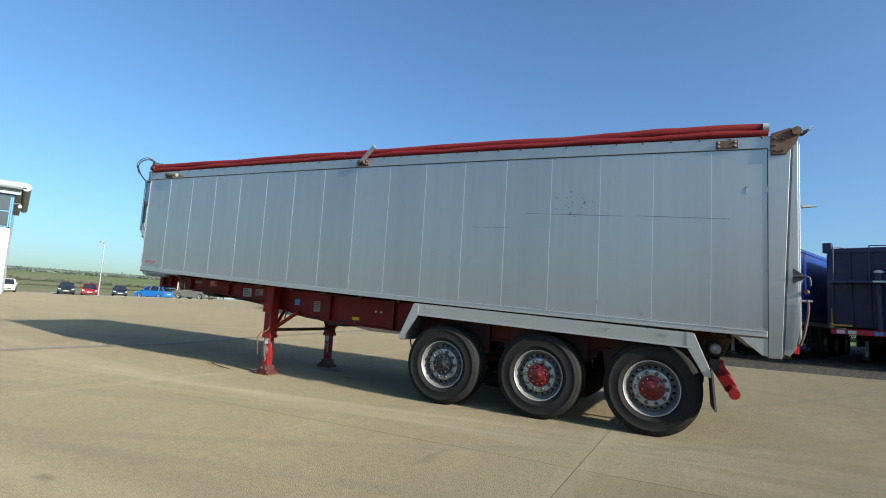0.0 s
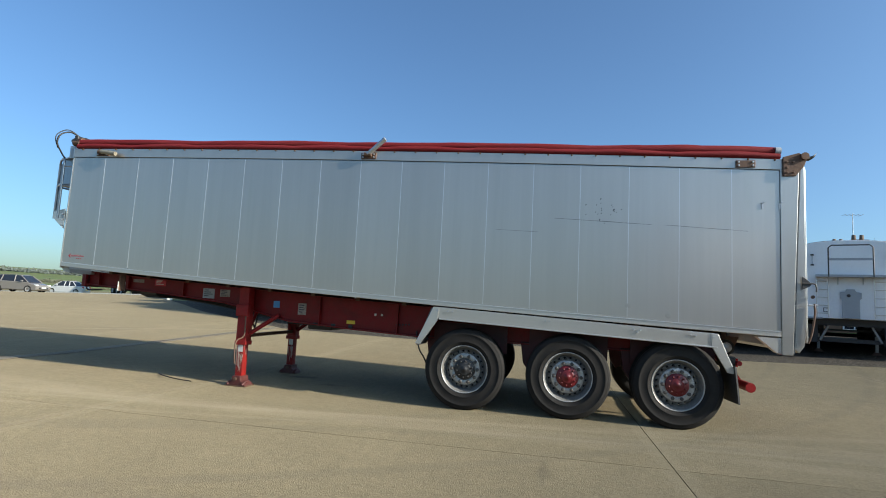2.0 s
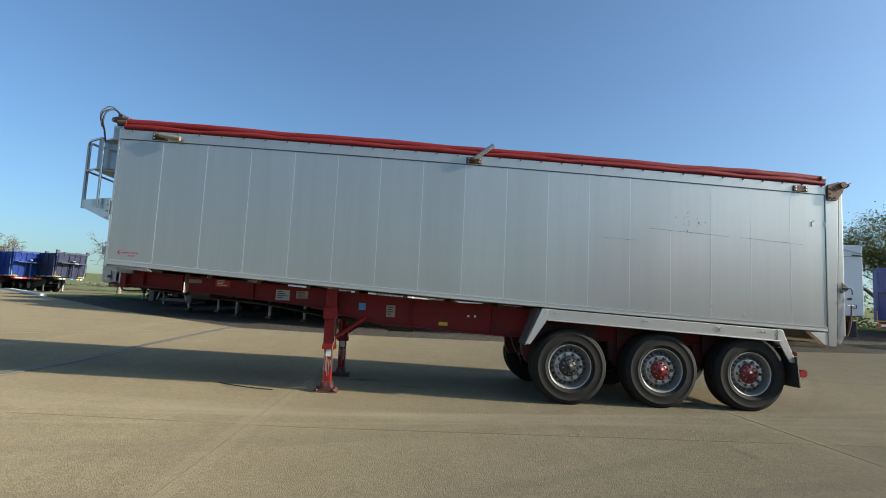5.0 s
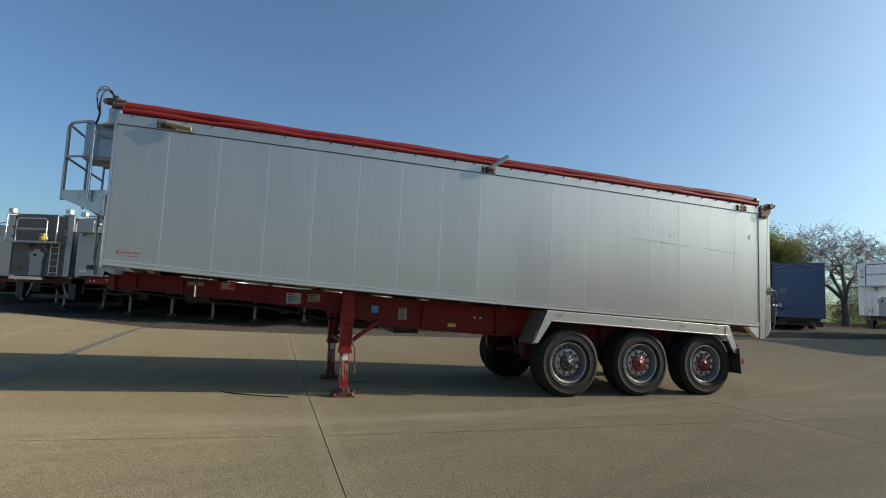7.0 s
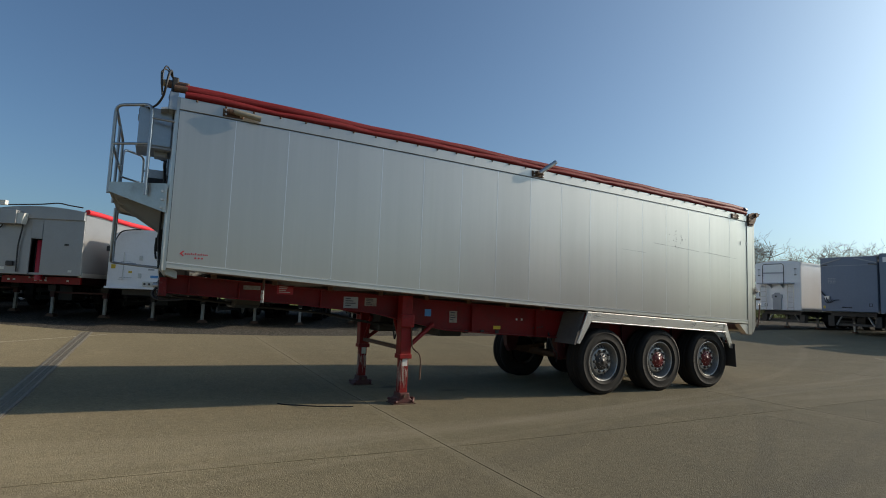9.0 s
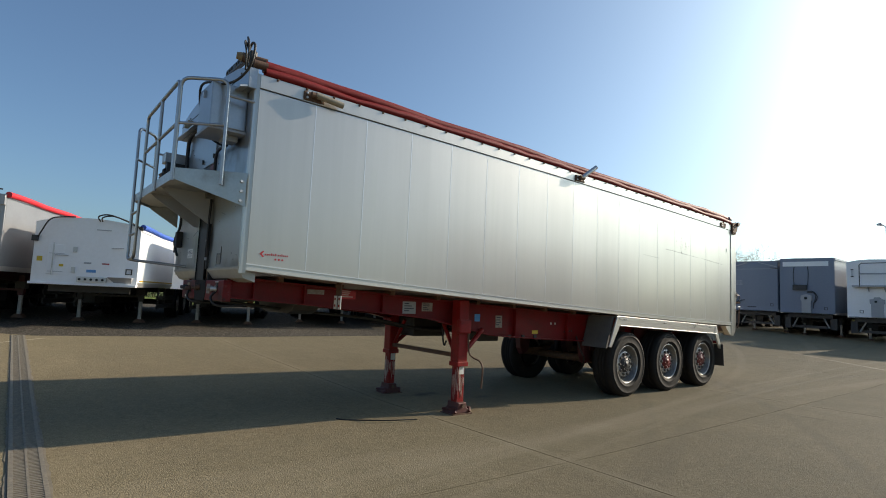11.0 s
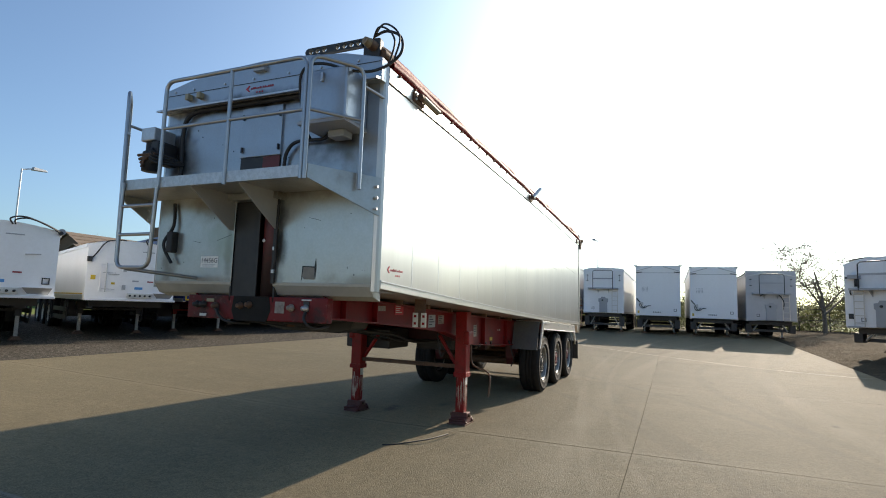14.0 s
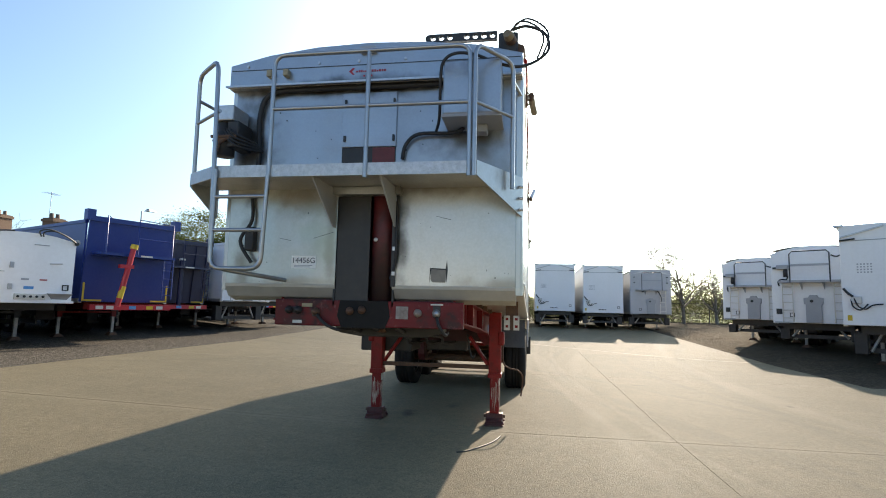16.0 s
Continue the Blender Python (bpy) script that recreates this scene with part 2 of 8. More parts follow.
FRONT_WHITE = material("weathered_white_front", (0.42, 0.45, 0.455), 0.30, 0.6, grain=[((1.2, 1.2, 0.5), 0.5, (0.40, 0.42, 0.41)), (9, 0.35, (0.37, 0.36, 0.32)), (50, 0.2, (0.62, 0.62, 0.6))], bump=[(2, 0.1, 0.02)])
# Darker patches below the header, box and platform, beside the recess and lower down
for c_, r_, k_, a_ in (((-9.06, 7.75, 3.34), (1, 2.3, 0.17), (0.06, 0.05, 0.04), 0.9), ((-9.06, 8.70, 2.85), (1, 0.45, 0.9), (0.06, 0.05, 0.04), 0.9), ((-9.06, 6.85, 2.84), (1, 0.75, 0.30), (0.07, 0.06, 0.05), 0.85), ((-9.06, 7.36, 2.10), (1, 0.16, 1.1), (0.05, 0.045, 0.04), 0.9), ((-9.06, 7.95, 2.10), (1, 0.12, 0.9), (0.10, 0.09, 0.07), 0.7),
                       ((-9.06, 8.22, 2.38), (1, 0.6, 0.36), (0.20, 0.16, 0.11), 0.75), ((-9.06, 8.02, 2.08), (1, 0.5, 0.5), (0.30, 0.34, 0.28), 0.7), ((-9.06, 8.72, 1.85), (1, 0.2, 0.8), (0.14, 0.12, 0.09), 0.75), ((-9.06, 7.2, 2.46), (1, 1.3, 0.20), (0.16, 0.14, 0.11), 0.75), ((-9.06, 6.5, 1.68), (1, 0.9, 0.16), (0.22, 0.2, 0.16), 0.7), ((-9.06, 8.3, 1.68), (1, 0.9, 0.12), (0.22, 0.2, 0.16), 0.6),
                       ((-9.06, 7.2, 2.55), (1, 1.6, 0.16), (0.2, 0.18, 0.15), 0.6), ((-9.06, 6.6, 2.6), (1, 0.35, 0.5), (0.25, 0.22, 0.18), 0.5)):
    ragged_patch(FRONT_WHITE, c_, r_, k_, a_)
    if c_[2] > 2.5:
        ragged_patch(FRONT_BLUE, c_, r_, k_, a_)
STEEL = material("galvanised_steel", (0.55, 0.56, 0.57), 0.4, 0.75, grain=[(6, 0.5, (0.40, 0.40, 0.40)), (45, 0.25, (0.3, 0.29, 0.27))])
CHROME = material("polished_tube", (0.36, 0.37, 0.38), 0.36, 0.85, grain=[(12, 0.3, (0.5, 0.5, 0.5))])
RED = material("red_chassis_paint", (0.185, 0.004, 0.006), 0.45, spec=0.25, grain=[(1.3, 0.6, (0.14, 0.003, 0.005)), (5, 0.5, (0.06, 0.008, 0.007), 0.5, 0.68), (14, 0.35, (0.11, 0.02, 0.014)), (60, 0.12, (0.26, 0.05, 0.04))], bump=[(30, 0.08, 0.004)])
LEG_RED = material("leg_red_paint", (0.25, 0.007, 0.009), 0.45, spec=0.25, grain=[(5, 0.5, (0.19, 0.006, 0.008)), (9, 0.5, (0.07, 0.01, 0.008), 0.52, 0.68), (25, 0.35, (0.12, 0.02, 0.015)), (60, 0.15, (0.34, 0.09, 0.07))], bump=[(30, 0.08, 0.004)])
RED_WORN = material("worn_red_paint", (0.26, 0.009, 0.009), 0.5, spec=0.25, grain=[(9, 0.5, (0.10, 0.01, 0.008)), ((12, 12, 2.5), 0.9, (0.50, 0.43, 0.37), 0.60, 0.66), (22, 0.4, (0.12, 0.03, 0.02))], bump=[(30, 0.2, 0.004)])
RED_TARP = material("red_tarpaulin", (0.25, 0.02, 0.022), 0.6, spec=0.25, grain=[((1.2, 6, 6), 0.5, (0.17, 0.014, 0.016)), (9, 0.3, (0.20, 0.02, 0.02)), (1.5, 0.25, (0.30, 0.06, 0.058))], bump=[((3, 10, 10), 0.5, 0.02), (25, 0.2, 0.006)])
BEAM_RED = material("scraped_red_beam", (0.16, 0.006, 0.009), 0.45, spec=0.3, grain=[(2.2, 0.7, (0.08, 0.005, 0.007), 0.45, 0.6), (6, 0.8, (0.03, 0.012, 0.012), 0.52, 0.62), (22, 0.6, (0.22, 0.08, 0.08), 0.60, 0.68)], bump=[(25, 0.2, 0.005)])
# chassis red darkened to hold the shade under the body, plus grime
SHADED_RED = material("shaded_grimy_red", (0.06, 0.008, 0.010), 0.55, grain=[(6, 0.6, (0.022, 0.010, 0.009)), (2, 0.4, (0.10, 0.010, 0.012))])
NUT_DARK = material("dusty_nut", (0.085, 0.08, 0.075), 0.5, 0.4, grain=[(30, 0.5, (0.08, 0.075, 0.07))])
RUST = material("rusty_brown_steel", (0.11, 0.06, 0.04), 0.7, 0.2, grain=[(20, 0.6, (0.20, 0.11, 0.06)), (60, 0.5, (0.06, 0.04, 0.035))], bump=[(50, 0.3, 0.004)])
TYRE = material("tyre_rubber", (0.013, 0.0122, 0.0115), 0.8, spec=0.25, grain=[(6, 0.5, (0.026, 0.022, 0.019)), (40, 0.3, (0.02, 0.02, 0.02))], bump=[(60, 0.2, 0.003)])
RIM = material("rim_silver", (0.50, 0.50, 0.49), 0.40, 0.5, grain=[(16, 0.6, (0.34, 0.33, 0.31)), (60, 0.4, (0.18, 0.17, 0.15))])
RUBBER = material("black_rubber", (0.018, 0.018, 0.019), 0.6, grain=[(20, 0.4, (0.035, 0.034, 0.032))], bump=[(40, 0.2, 0.003)])
BLACK = material("black_paint", (0.02, 0.02, 0.021), 0.5, grain=[(8, 0.5, (0.04, 0.037, 0.034))])
WHITE_PAINT = material("white_paint", (0.82, 0.83, 0.84), 0.4, grain=[((0.9, 0.9, 0.4), 0.4, (0.72, 0.73, 0.73)), (12, 0.15, (0.6, 0.59, 0.56))], bump=[(1.5, 0.06, 0.02)])
GREY_PAINT = material("grey_paint", (0.33, 0.35, 0.37), 0.45, grain=[(3, 0.4, (0.25, 0.26, 0.28)), (30, 0.2, (0.4, 0.4, 0.4))])
SLATE = material("slate_blue_paint", (0.16, 0.20, 0.27), 0.45, grain=[((0.8, 0.8, 0.4), 0.4, (0.12, 0.15, 0.20)), (12, 0.2, (0.24, 0.26, 0.3))])
BLUE = material("blue_paint", (0.006, 0.032, 0.19), 0.35, grain=[(1.2, 0.4, (0.006, 0.024, 0.15)), (14, 0.2, (0.03, 0.06, 0.22))])
NAVY = material("navy_paint", (0.013, 0.018, 0.055), 0.45, grain=[(1.5, 0.5, (0.02, 0.026, 0.06)), (20, 0.2, (0.05, 0.05, 0.07))])
SILVER = material("silver_body", (0.33, 0.33, 0.335), 0.42, 0.6, grain=[(1.5, 0.4, (0.26, 0.26, 0.265)), (15, 0.2, (0.28, 0.27, 0.25))])
BLUE_TARP = material("blue_tarpaulin", (0.03, 0.10, 0.42), 0.55, grain=[((6, 1, 6), 0.4, (0.02, 0.07, 0.3))], bump=[((8, 2, 8), 0.4, 0.02)])
YELLOW = material("yellow_paint", (0.62, 0.42, 0.03), 0.5, grain=[(15, 0.3, (0.4, 0.27, 0.03))])
DIRTY = material("dirty_sticker", (0.30, 0.27, 0.23), 0.6, grain=[(12, 0.7, (0.12, 0.05, 0.045)), (40, 0.4, (0.40, 0.38, 0.34))])
PAPER = material("white_paper", (0.85, 0.85, 0.83), 0.6, grain=[(30, 0.3, (0.75, 0.75, 0.72))])
LAMP_TAN = material("dull_lamp", (0.33, 0.27, 0.16), 0.4, grain=[(20, 0.4, (0.22, 0.18, 0.11))])
PALE = material("pale_sticker", (0.62, 0.62, 0.58), 0.5, grain=[(30, 0.4, (0.45, 0.44, 0.40))])
STICKER_RED = material("red_sticker", (0.45, 0.02, 0.03), 0.4, grain=[(20, 0.3, (0.35, 0.02, 0.03))])
STICKER_BLUE = material("blue_sticker", (0.05, 0.25, 0.55), 0.4, grain=[(20, 0.3, (0.2, 0.4, 0.6))])
MARK = material("faded_mark", (0.36, 0.04, 0.05), 0.4, grain=[(20, 0.3, (0.28, 0.12, 0.13))])
STICKER_DARK = material("dark_print", (0.03, 0.03, 0.05), 0.5, grain=[(20, 0.2, (0.06, 0.06, 0.07))])
BRICK = material("red_brick", (0.17, 0.10, 0.065), 0.85, grain=[(2, 0.5, (0.13, 0.075, 0.05)), (25, 0.5, (0.22, 0.14, 0.09))], bump=[(20, 0.4, 0.01)])
ROOF_TILE = vary(material("roof_tile", (0.17, 0.12, 0.085), 0.8, grain=[(3, 0.5, (0.11, 0.085, 0.06)), (20, 0.3, (0.25, 0.2, 0.14))], bump=[(14, 0.5, 0.02)]), 0.75, 1.25)
BARK = material("bark", (0.20, 0.175, 0.14), 0.9, grain=[(4, 0.5, (0.13, 0.105, 0.08))], bump=[(12, 0.6, 0.02)])
LEAF = vary(material("spring_leaf", (0.21, 0.225, 0.04), 0.7, grain=[(0.6, 0.6, (0.14, 0.165, 0.03)), (4, 0.4, (0.22, 0.22, 0.05))]), 0.8, 1.2)
def let_through(m, share):
    """Lets part of the light through thin leaves or cloth."""
    n, l = m.node_tree.nodes, m.node_tree.links
    b, out = n["Principled BSDF"], n["Material Output"]
    tr, mix = n.new("ShaderNodeBsdfTranslucent"), n.new("ShaderNodeMixShader")
    mix.inputs["Fac"].default_value = share
    l.new(b.inputs["Base Color"].links[0].from_socket, tr.inputs["Color"])
    l.new(b.outputs[0], mix.inputs[1])
    l.new(tr.outputs[0], mix.inputs[2])
    l.new(mix.outputs[0], out.inputs["Surface"])


let_through(LEAF, 0.5)
let_through(RED_TARP, 0.25)
HEDGE = material("hedge_leaf", (0.12, 0.135, 0.06), 0.8, grain=[(0.5, 0.7, (0.07, 0.08, 0.035)), (5, 0.5, (0.15, 0.145, 0.08))])
let_through(HEDGE, 0.65)
GLASS_DARK = material("tinted_glass", (0.02, 0.024, 0.03), 0.08, spec=0.7, grain=[(3, 0.3, (0.03, 0.035, 0.04))])
LENS_RED = material("red_lens", (0.45, 0.01, 0.01), 0.25, grain=[(20, 0.2, (0.3, 0.01, 0.01))])

# ---- mesh building ----
class Shape:
    """Collects faces for one part."""

    def __init__(self):
        self.v, self.f, self.s = [], [], []

    def add(self, verts, faces, smooth=False):
        k = len(self.v)
        self.v += [tuple(p) for p in verts]
        self.f += [tuple(k + i for i in f) for f in faces]
        self.s += [smooth] * len(faces)
        return self

    def box(self, x0, x1, y0, y1, z0, z1):
        return self.hexa([(x0, y0, z0), (x1, y0, z0), (x1, y1, z0), (x0, y1, z0), (x0, y0, z1), (x1, y0, z1), (x1, y1, z1), (x0, y1, z1)])

    def hexa(self, p):
        return self.add(p, [(0, 3, 2, 1), (4, 5, 6, 7), (0, 1, 5, 4), (1, 2, 6, 5), (2, 3, 7, 6), (3, 0, 4, 7)])

    def slab(self, x0, x1, y0, y1, z0, z1, c):
        """A box with its upper edges cut off by c."""
        lo = [(x0, y0), (x1, y0), (x1, y1), (x0, y1)]
        hi = [(x0 + c, y0 + c), (x1 - c, y0 + c), (x1 - c, y1 - c), (x0 + c, y1 - c)]
        v = [(x, y, z0) for x, y in lo] + [(x, y, z1 - c) for x, y in lo] + [(x, y, z1) for x, y in hi]
        f = [(0, 3, 2, 1), (8, 9, 10, 11)]
        for k in (0, 4):
            f += [(k + i, k + (i + 1) % 4, k + 4 + (i + 1) % 4, k + 4 + i) for i in range(4)]
        return self.add(v, f)

    def prism(self, outline, axis, a, b):
        """An outline in the two other axes (in the order x, y, z), drawn out along axis from a to b."""
        put = {"x": lambda u, w, t: (t, u, w), "y": lambda u, w, t: (u, t, w), "z": lambda u, w, t: (u, w, t)}[axis]
        n = len(outline)
        v = [put(u, w, a) for u, w in outline] + [put(u, w, b) for u, w in outline]
        f = [tuple(range(n)), tuple(range(2 * n - 1, n - 1, -1))]
        f += [(i, n + i, n + (i + 1) % n, (i + 1) % n) for i in range(n)]
        return self.add(v, f)

    def tube(self, pts, r, seg=8, ends=True, smooth=True):
        pts = [Vector(p) for p in pts]
        rs = r if isinstance(r, (list, tuple)) else [r] * len(pts)
        v, f, n = [], [], len(pts)
        side = None
        for i, p in enumerate(pts):
            way = (pts[min(i + 1, n - 1)] - pts[max(i - 1, 0)]).normalized()
            if side is None:
                side = way.orthogonal().normalized()
            side = (side - way * side.dot(way)).normalized()
            up = way.cross(side)
            for k in range(seg):
                a = 2 * math.pi * k / seg
                v.append(p + (side * math.cos(a) + up * math.sin(a)) * rs[i])
        for i in range(n - 1):
            for k in range(seg):
                f.append((i * seg + k, i * seg + (k + 1) % seg, (i + 1) * seg + (k + 1) % seg, (i + 1) * seg + k))
        self.add(v, f, smooth)
        if ends:
            self.add(v, [tuple(range(seg - 1, -1, -1)), tuple((n - 1) * seg + k for k in range(seg))])
        return self

    def lathe(self, profile, seg, origin=(0, 0, 0), axis="y", smooth=True):
        """Turns a profile of (radius, along) round an axis."""
        put = {"x": lambda c, s, t: (t, c, s), "y": lambda c, s, t: (c, t, s), "z": lambda c, s, t: (c, s, t)}[axis]
        v, f, n = [], [], len(profile)
        o = Vector(origin)
        for r, t in profile:
            for k in range(seg):
                a = 2 * math.pi * k / seg
                v.append(o + Vector(put(r * math.cos(a), r * math.sin(a), t)))
        for i in range(n - 1):
            for k in range(seg):
                f.append((i * seg + k, i * seg + (k + 1) % seg, (i + 1) * seg + (k + 1) % seg, (i + 1) * seg + k))
        return self.add(v, f, smooth)

    def mesh(self, name, mat, bevel=0.0):
        me = bpy.data.meshes.new(name)
        me.from_pydata(self.v, [], self.f)
        me.polygons.foreach_set("use_smooth", self.s)
        if bevel:
            bm = bmesh.new()
            bm.from_mesh(me)
            bmesh.ops.remove_doubles(bm, verts=bm.verts, dist=1e-5)
            bmesh.ops.recalc_face_normals(bm, faces=bm.faces)
            edges = [e for e in bm.edges if len(e.link_faces) == 2 and e.calc_face_angle(0) > 0.5]
            bmesh.ops.bevel(bm, geom=edges, offset=bevel, segments=2, affect="EDGES", profile=0.5, clamp_overlap=True)
            bm.to_mesh(me)
            bm.free()
        else:
            bm = bmesh.new()
            bm.from_mesh(me)
            bmesh.ops.recalc_face_normals(bm, faces=bm.faces)
            bm.to_mesh(me)
            bm.free()
        me.materials.append(mat)
        return me


def smooth_line(pts, n=6):
    """Points on a smooth line through pts."""
    pts = [Vector(p) for p in pts]
    out = []
    for i in range(len(pts) - 1):
        a, b, c, d = pts[max(i - 1, 0)], pts[i], pts[i + 1], pts[min(i + 2, len(pts) - 1)]
        for k in range(n):
            t = k / n
            out.append(0.5 * ((2 * b) + (c - a) * t + (2 * a - 5 * b + 4 * c - d) * t * t + (3 * b - a - 3 * c + d) * t ** 3))
    return out + [pts[-1]]


def thing(name, m, label, category, group="", kind=""):
    ob = new(name)
    ob.empty_display_size = 0.2
    ob.matrix_basis = m
    return tagged(ob, label, category, group, kind)


def part(name, shape, mat, parent, label="", bevel=0.0, at=None, kind=""):
    """One mesh under a thing or a part, in its parent's frame; shape may be a finished mesh."""
    me = shape.mesh(name, mat, bevel) if isinstance(shape, Shape) else shape
    ob = new(name, me)
    ob.parent = parent
    if at is not None:
        ob.matrix_basis = at if isinstance(at, Matrix) else Matrix.Translation(at)
    return tagged(ob, label, kind=kind)


def weld(shape, name, mat):
    """A mesh whose touching corners are joined."""
    me = shape.mesh(name, mat)
    bm = bmesh.new()
    bm.from_mesh(me)
    bmesh.ops.remove_doubles(bm, verts=bm.verts, dist=1e-4)
    bm.to_mesh(me)
    bm.free()
    return me


def single(name, shape, mat, label, category, group="", kind="", bevel=0.0, m=None):
    """A thing or a piece of the setting that is one mesh."""
    ob = new(name, shape.mesh(name, mat, bevel))
    if m is not None:
        ob.matrix_basis = m
    return tagged(ob, label, category, group, kind)

# ---- ground ----
def lie(x, y):
    """Height of the yard, a shallow bowl that rises towards its back, its west and its east end."""
    def clip(v, most):
        return min(max(v, 0.0), most)
    fade = 1 - clip((-x - 30) / 36, 1)
    return (0.017 * clip(-x - 6, 14) + 0.025 * clip(y - 8, 26)) * fade + 0.022 * clip(x - 4, 17)


def rise(x, y):
    """Height of the land, with low hills far off."""
    t = min(max((math.hypot(x, y) - 130) / 1570, 0), 1)
    return lie(x, y) - 0.06 + 34.0 * t * t * (3 - 2 * t)


def drape(outline, mat, name, lift=0.0, depth=0.04):
    """A sheet with an outline in x and y that follows the lie of the yard."""
    bm = bmesh.new()
    bm.faces.new([bm.verts.new((x, y, 0)) for x, y in outline])
    for axis in (0, 1):
        lo, hi = min(p[axis] for p in outline), max(p[axis] for p in outline)
        way = Vector((1, 0, 0)) if axis == 0 else Vector((0, 1, 0))
        for k in range(math.ceil(lo / 2), math.floor(hi / 2) + 1):
            if lo + 0.01 < 2 * k < hi - 0.01:
                bmesh.ops.bisect_plane(bm, geom=bm.verts[:] + bm.edges[:] + bm.faces[:], plane_co=way * (2 * k), plane_no=way)
    bmesh.ops.recalc_face_normals(bm, faces=bm.faces)
    if bm.faces[:][0].normal.z < 0:
        bmesh.ops.reverse_faces(bm, faces=bm.faces[:])
    rim = [e for e in bm.edges if len(e.link_faces) == 1]
    low = [v for v in bmesh.ops.extrude_edge_only(bm, edges=rim)["geom"] if isinstance(v, bmesh.types.BMVert)]
    for v in bm.verts:
        v.co.z = lie(v.co.x, v.co.y) + lift
    for v in low:
        v.co.z -= depth
    me = bpy.data.meshes.new(name)
    bm.to_mesh(me)
    bm.free()
    me.materials.append(mat)
    return me


shape = Shape()
steps = [-2600, -1800, -1200, -800, -500, -320, -220, -150, -110, -90] + [2 * k for k in range(-40, 41)] + [90, 130, 200, 320, 500, 800, 1200, 1800, 2600]
n = len(steps)
shape.add([(x, y, rise(x, y)) for y in steps for x in steps],
          [(j * n + i, j * n + i + 1, (j + 1) * n + i + 1, (j + 1) * n + i) for j in range(n - 1) for i in range(n - 1)], True)
single("ground", shape, FIELD, "flat green and brown farm fields around the yard", "ground", kind="structure")

BACK_EDGE, DIRT_EDGE = 16.0, -0.75
pavement = tagged(new("pavement", drape([(-75, -30), (-0.7, -30), (-0.7, DIRT_EDGE), (60, DIRT_EDGE), (60, BACK_EDGE), (-10.2, BACK_EDGE), (-16.5, 20.6), (-24, 28), (-36, 40), (-75, 40)], JOINT, "pavement", -0.014)), "pale concrete yard slabs with dark sealed joints", "pavement", kind="structure")
tagged(new("gravel_strip", drape([(-10.2, BACK_EDGE), (60, BACK_EDGE), (60, 31), (-20, 31), (-24, 28), (-16.5, 20.6)], GRAVEL, "gravel_strip", -0.02)), "dark grey compacted gravel parking strip", "gravel", kind="structure")
tagged(new("gravel_strip", drape([(60, DIRT_EDGE), (75, DIRT_EDGE), (75, 31), (60, 31)], GRAVEL, "gravel_strip", -0.02)), "dark grey compacted gravel beyond the slabs", "gravel", kind="structure")


def bank(x, y):
    """Height of the stony bank beside the slabs."""
    t = min(max((DIRT_EDGE - y) / 2.2, 0), 1)
    return lie(x, y) - 0.012 + (0.06 + 0.17 * min(max((x - 0.5) / 6, 0), 1)) * t * t * (3 - 2 * t) + 0.012 * math.sin(x * 2.7 + y) * t + 0.009 * math.sin(x * 6.1 - y * 4.3) * t


shape = Shape()
xs, ys = [-0.7 + 0.5 * k for k in range(84)], [DIRT_EDGE - 0.25 * k * (1 + k / 24) for k in range(46)]
n = len(xs)
shape.add([(x, y, bank(x, y)) for y in ys for x in xs], [(j * n + i, (j + 1) * n + i, (j + 1) * n + i + 1, j * n + i + 1) for j in range(len(ys) - 1) for i in range(n - 1)], True)
single("dirt_strip", shape, DIRT, "brown stony dirt bank beside the concrete", "ground", kind="structure")
for name_, x0_, y0_, nx_, ny_, wx_, label_ in (("grass_verge", -24, 31, 26, 7, 4, "short bright green grass verge"), ("grass_verge_west", -75, 41, 12, 8, 4.25, "short green grass bank beyond the kerb")):
    shape = Shape()
    shape.add([(x0_ + wx_ * i, y0_ + 3 * j, rise(x0_ + wx_ * i, y0_ + 3 * j) + 0.04) for j in range(ny_ + 1) for i in range(nx_ + 1)],
              [(j * (nx_ + 1) + i, j * (nx_ + 1) + i + 1, (j + 1) * (nx_ + 1) + i + 1, (j + 1) * (nx_ + 1) + i) for j in range(ny_) for i in range(nx_)])
    single(name_, shape, GRASS, label_, "grass", kind="structure")

# ---- wheels ----
def tyre_shape(r=0.525, w=0.385, rim=0.295):
    h = w / 2
    prof = [(rim, -h * 0.72), (rim + 0.03, -h * 0.9), (rim + 0.055, -h * 0.955), (rim + 0.060, -h * 0.985), (rim + 0.066, -h * 0.965), (r - 0.11, -h), (r - 0.072, -h * 0.985), (r - 0.068, -h * 1.005), (r - 0.06, -h * 0.975), (r - 0.042, -h * 0.94), (r - 0.038, -h * 0.915), (r - 0.030, -h * 0.915), (r - 0.018, -h * 0.86), (r, -h * 0.74)]
    for k in range(-2, 3):
        c = k * h * 0.29
        prof += [(r, c - 0.02), (r - 0.012, c - 0.012), (r - 0.012, c + 0.012), (r, c + 0.02)] if abs(k) < 2 else [(r, c)]
    prof += [(r, h * 0.74), (r - 0.018, h * 0.86), (r - 0.055, h * 0.97), (r - 0.11, h), (rim + 0.03, h * 0.9), (rim, h * 0.72)]
    return Shape().lathe(prof, 48)


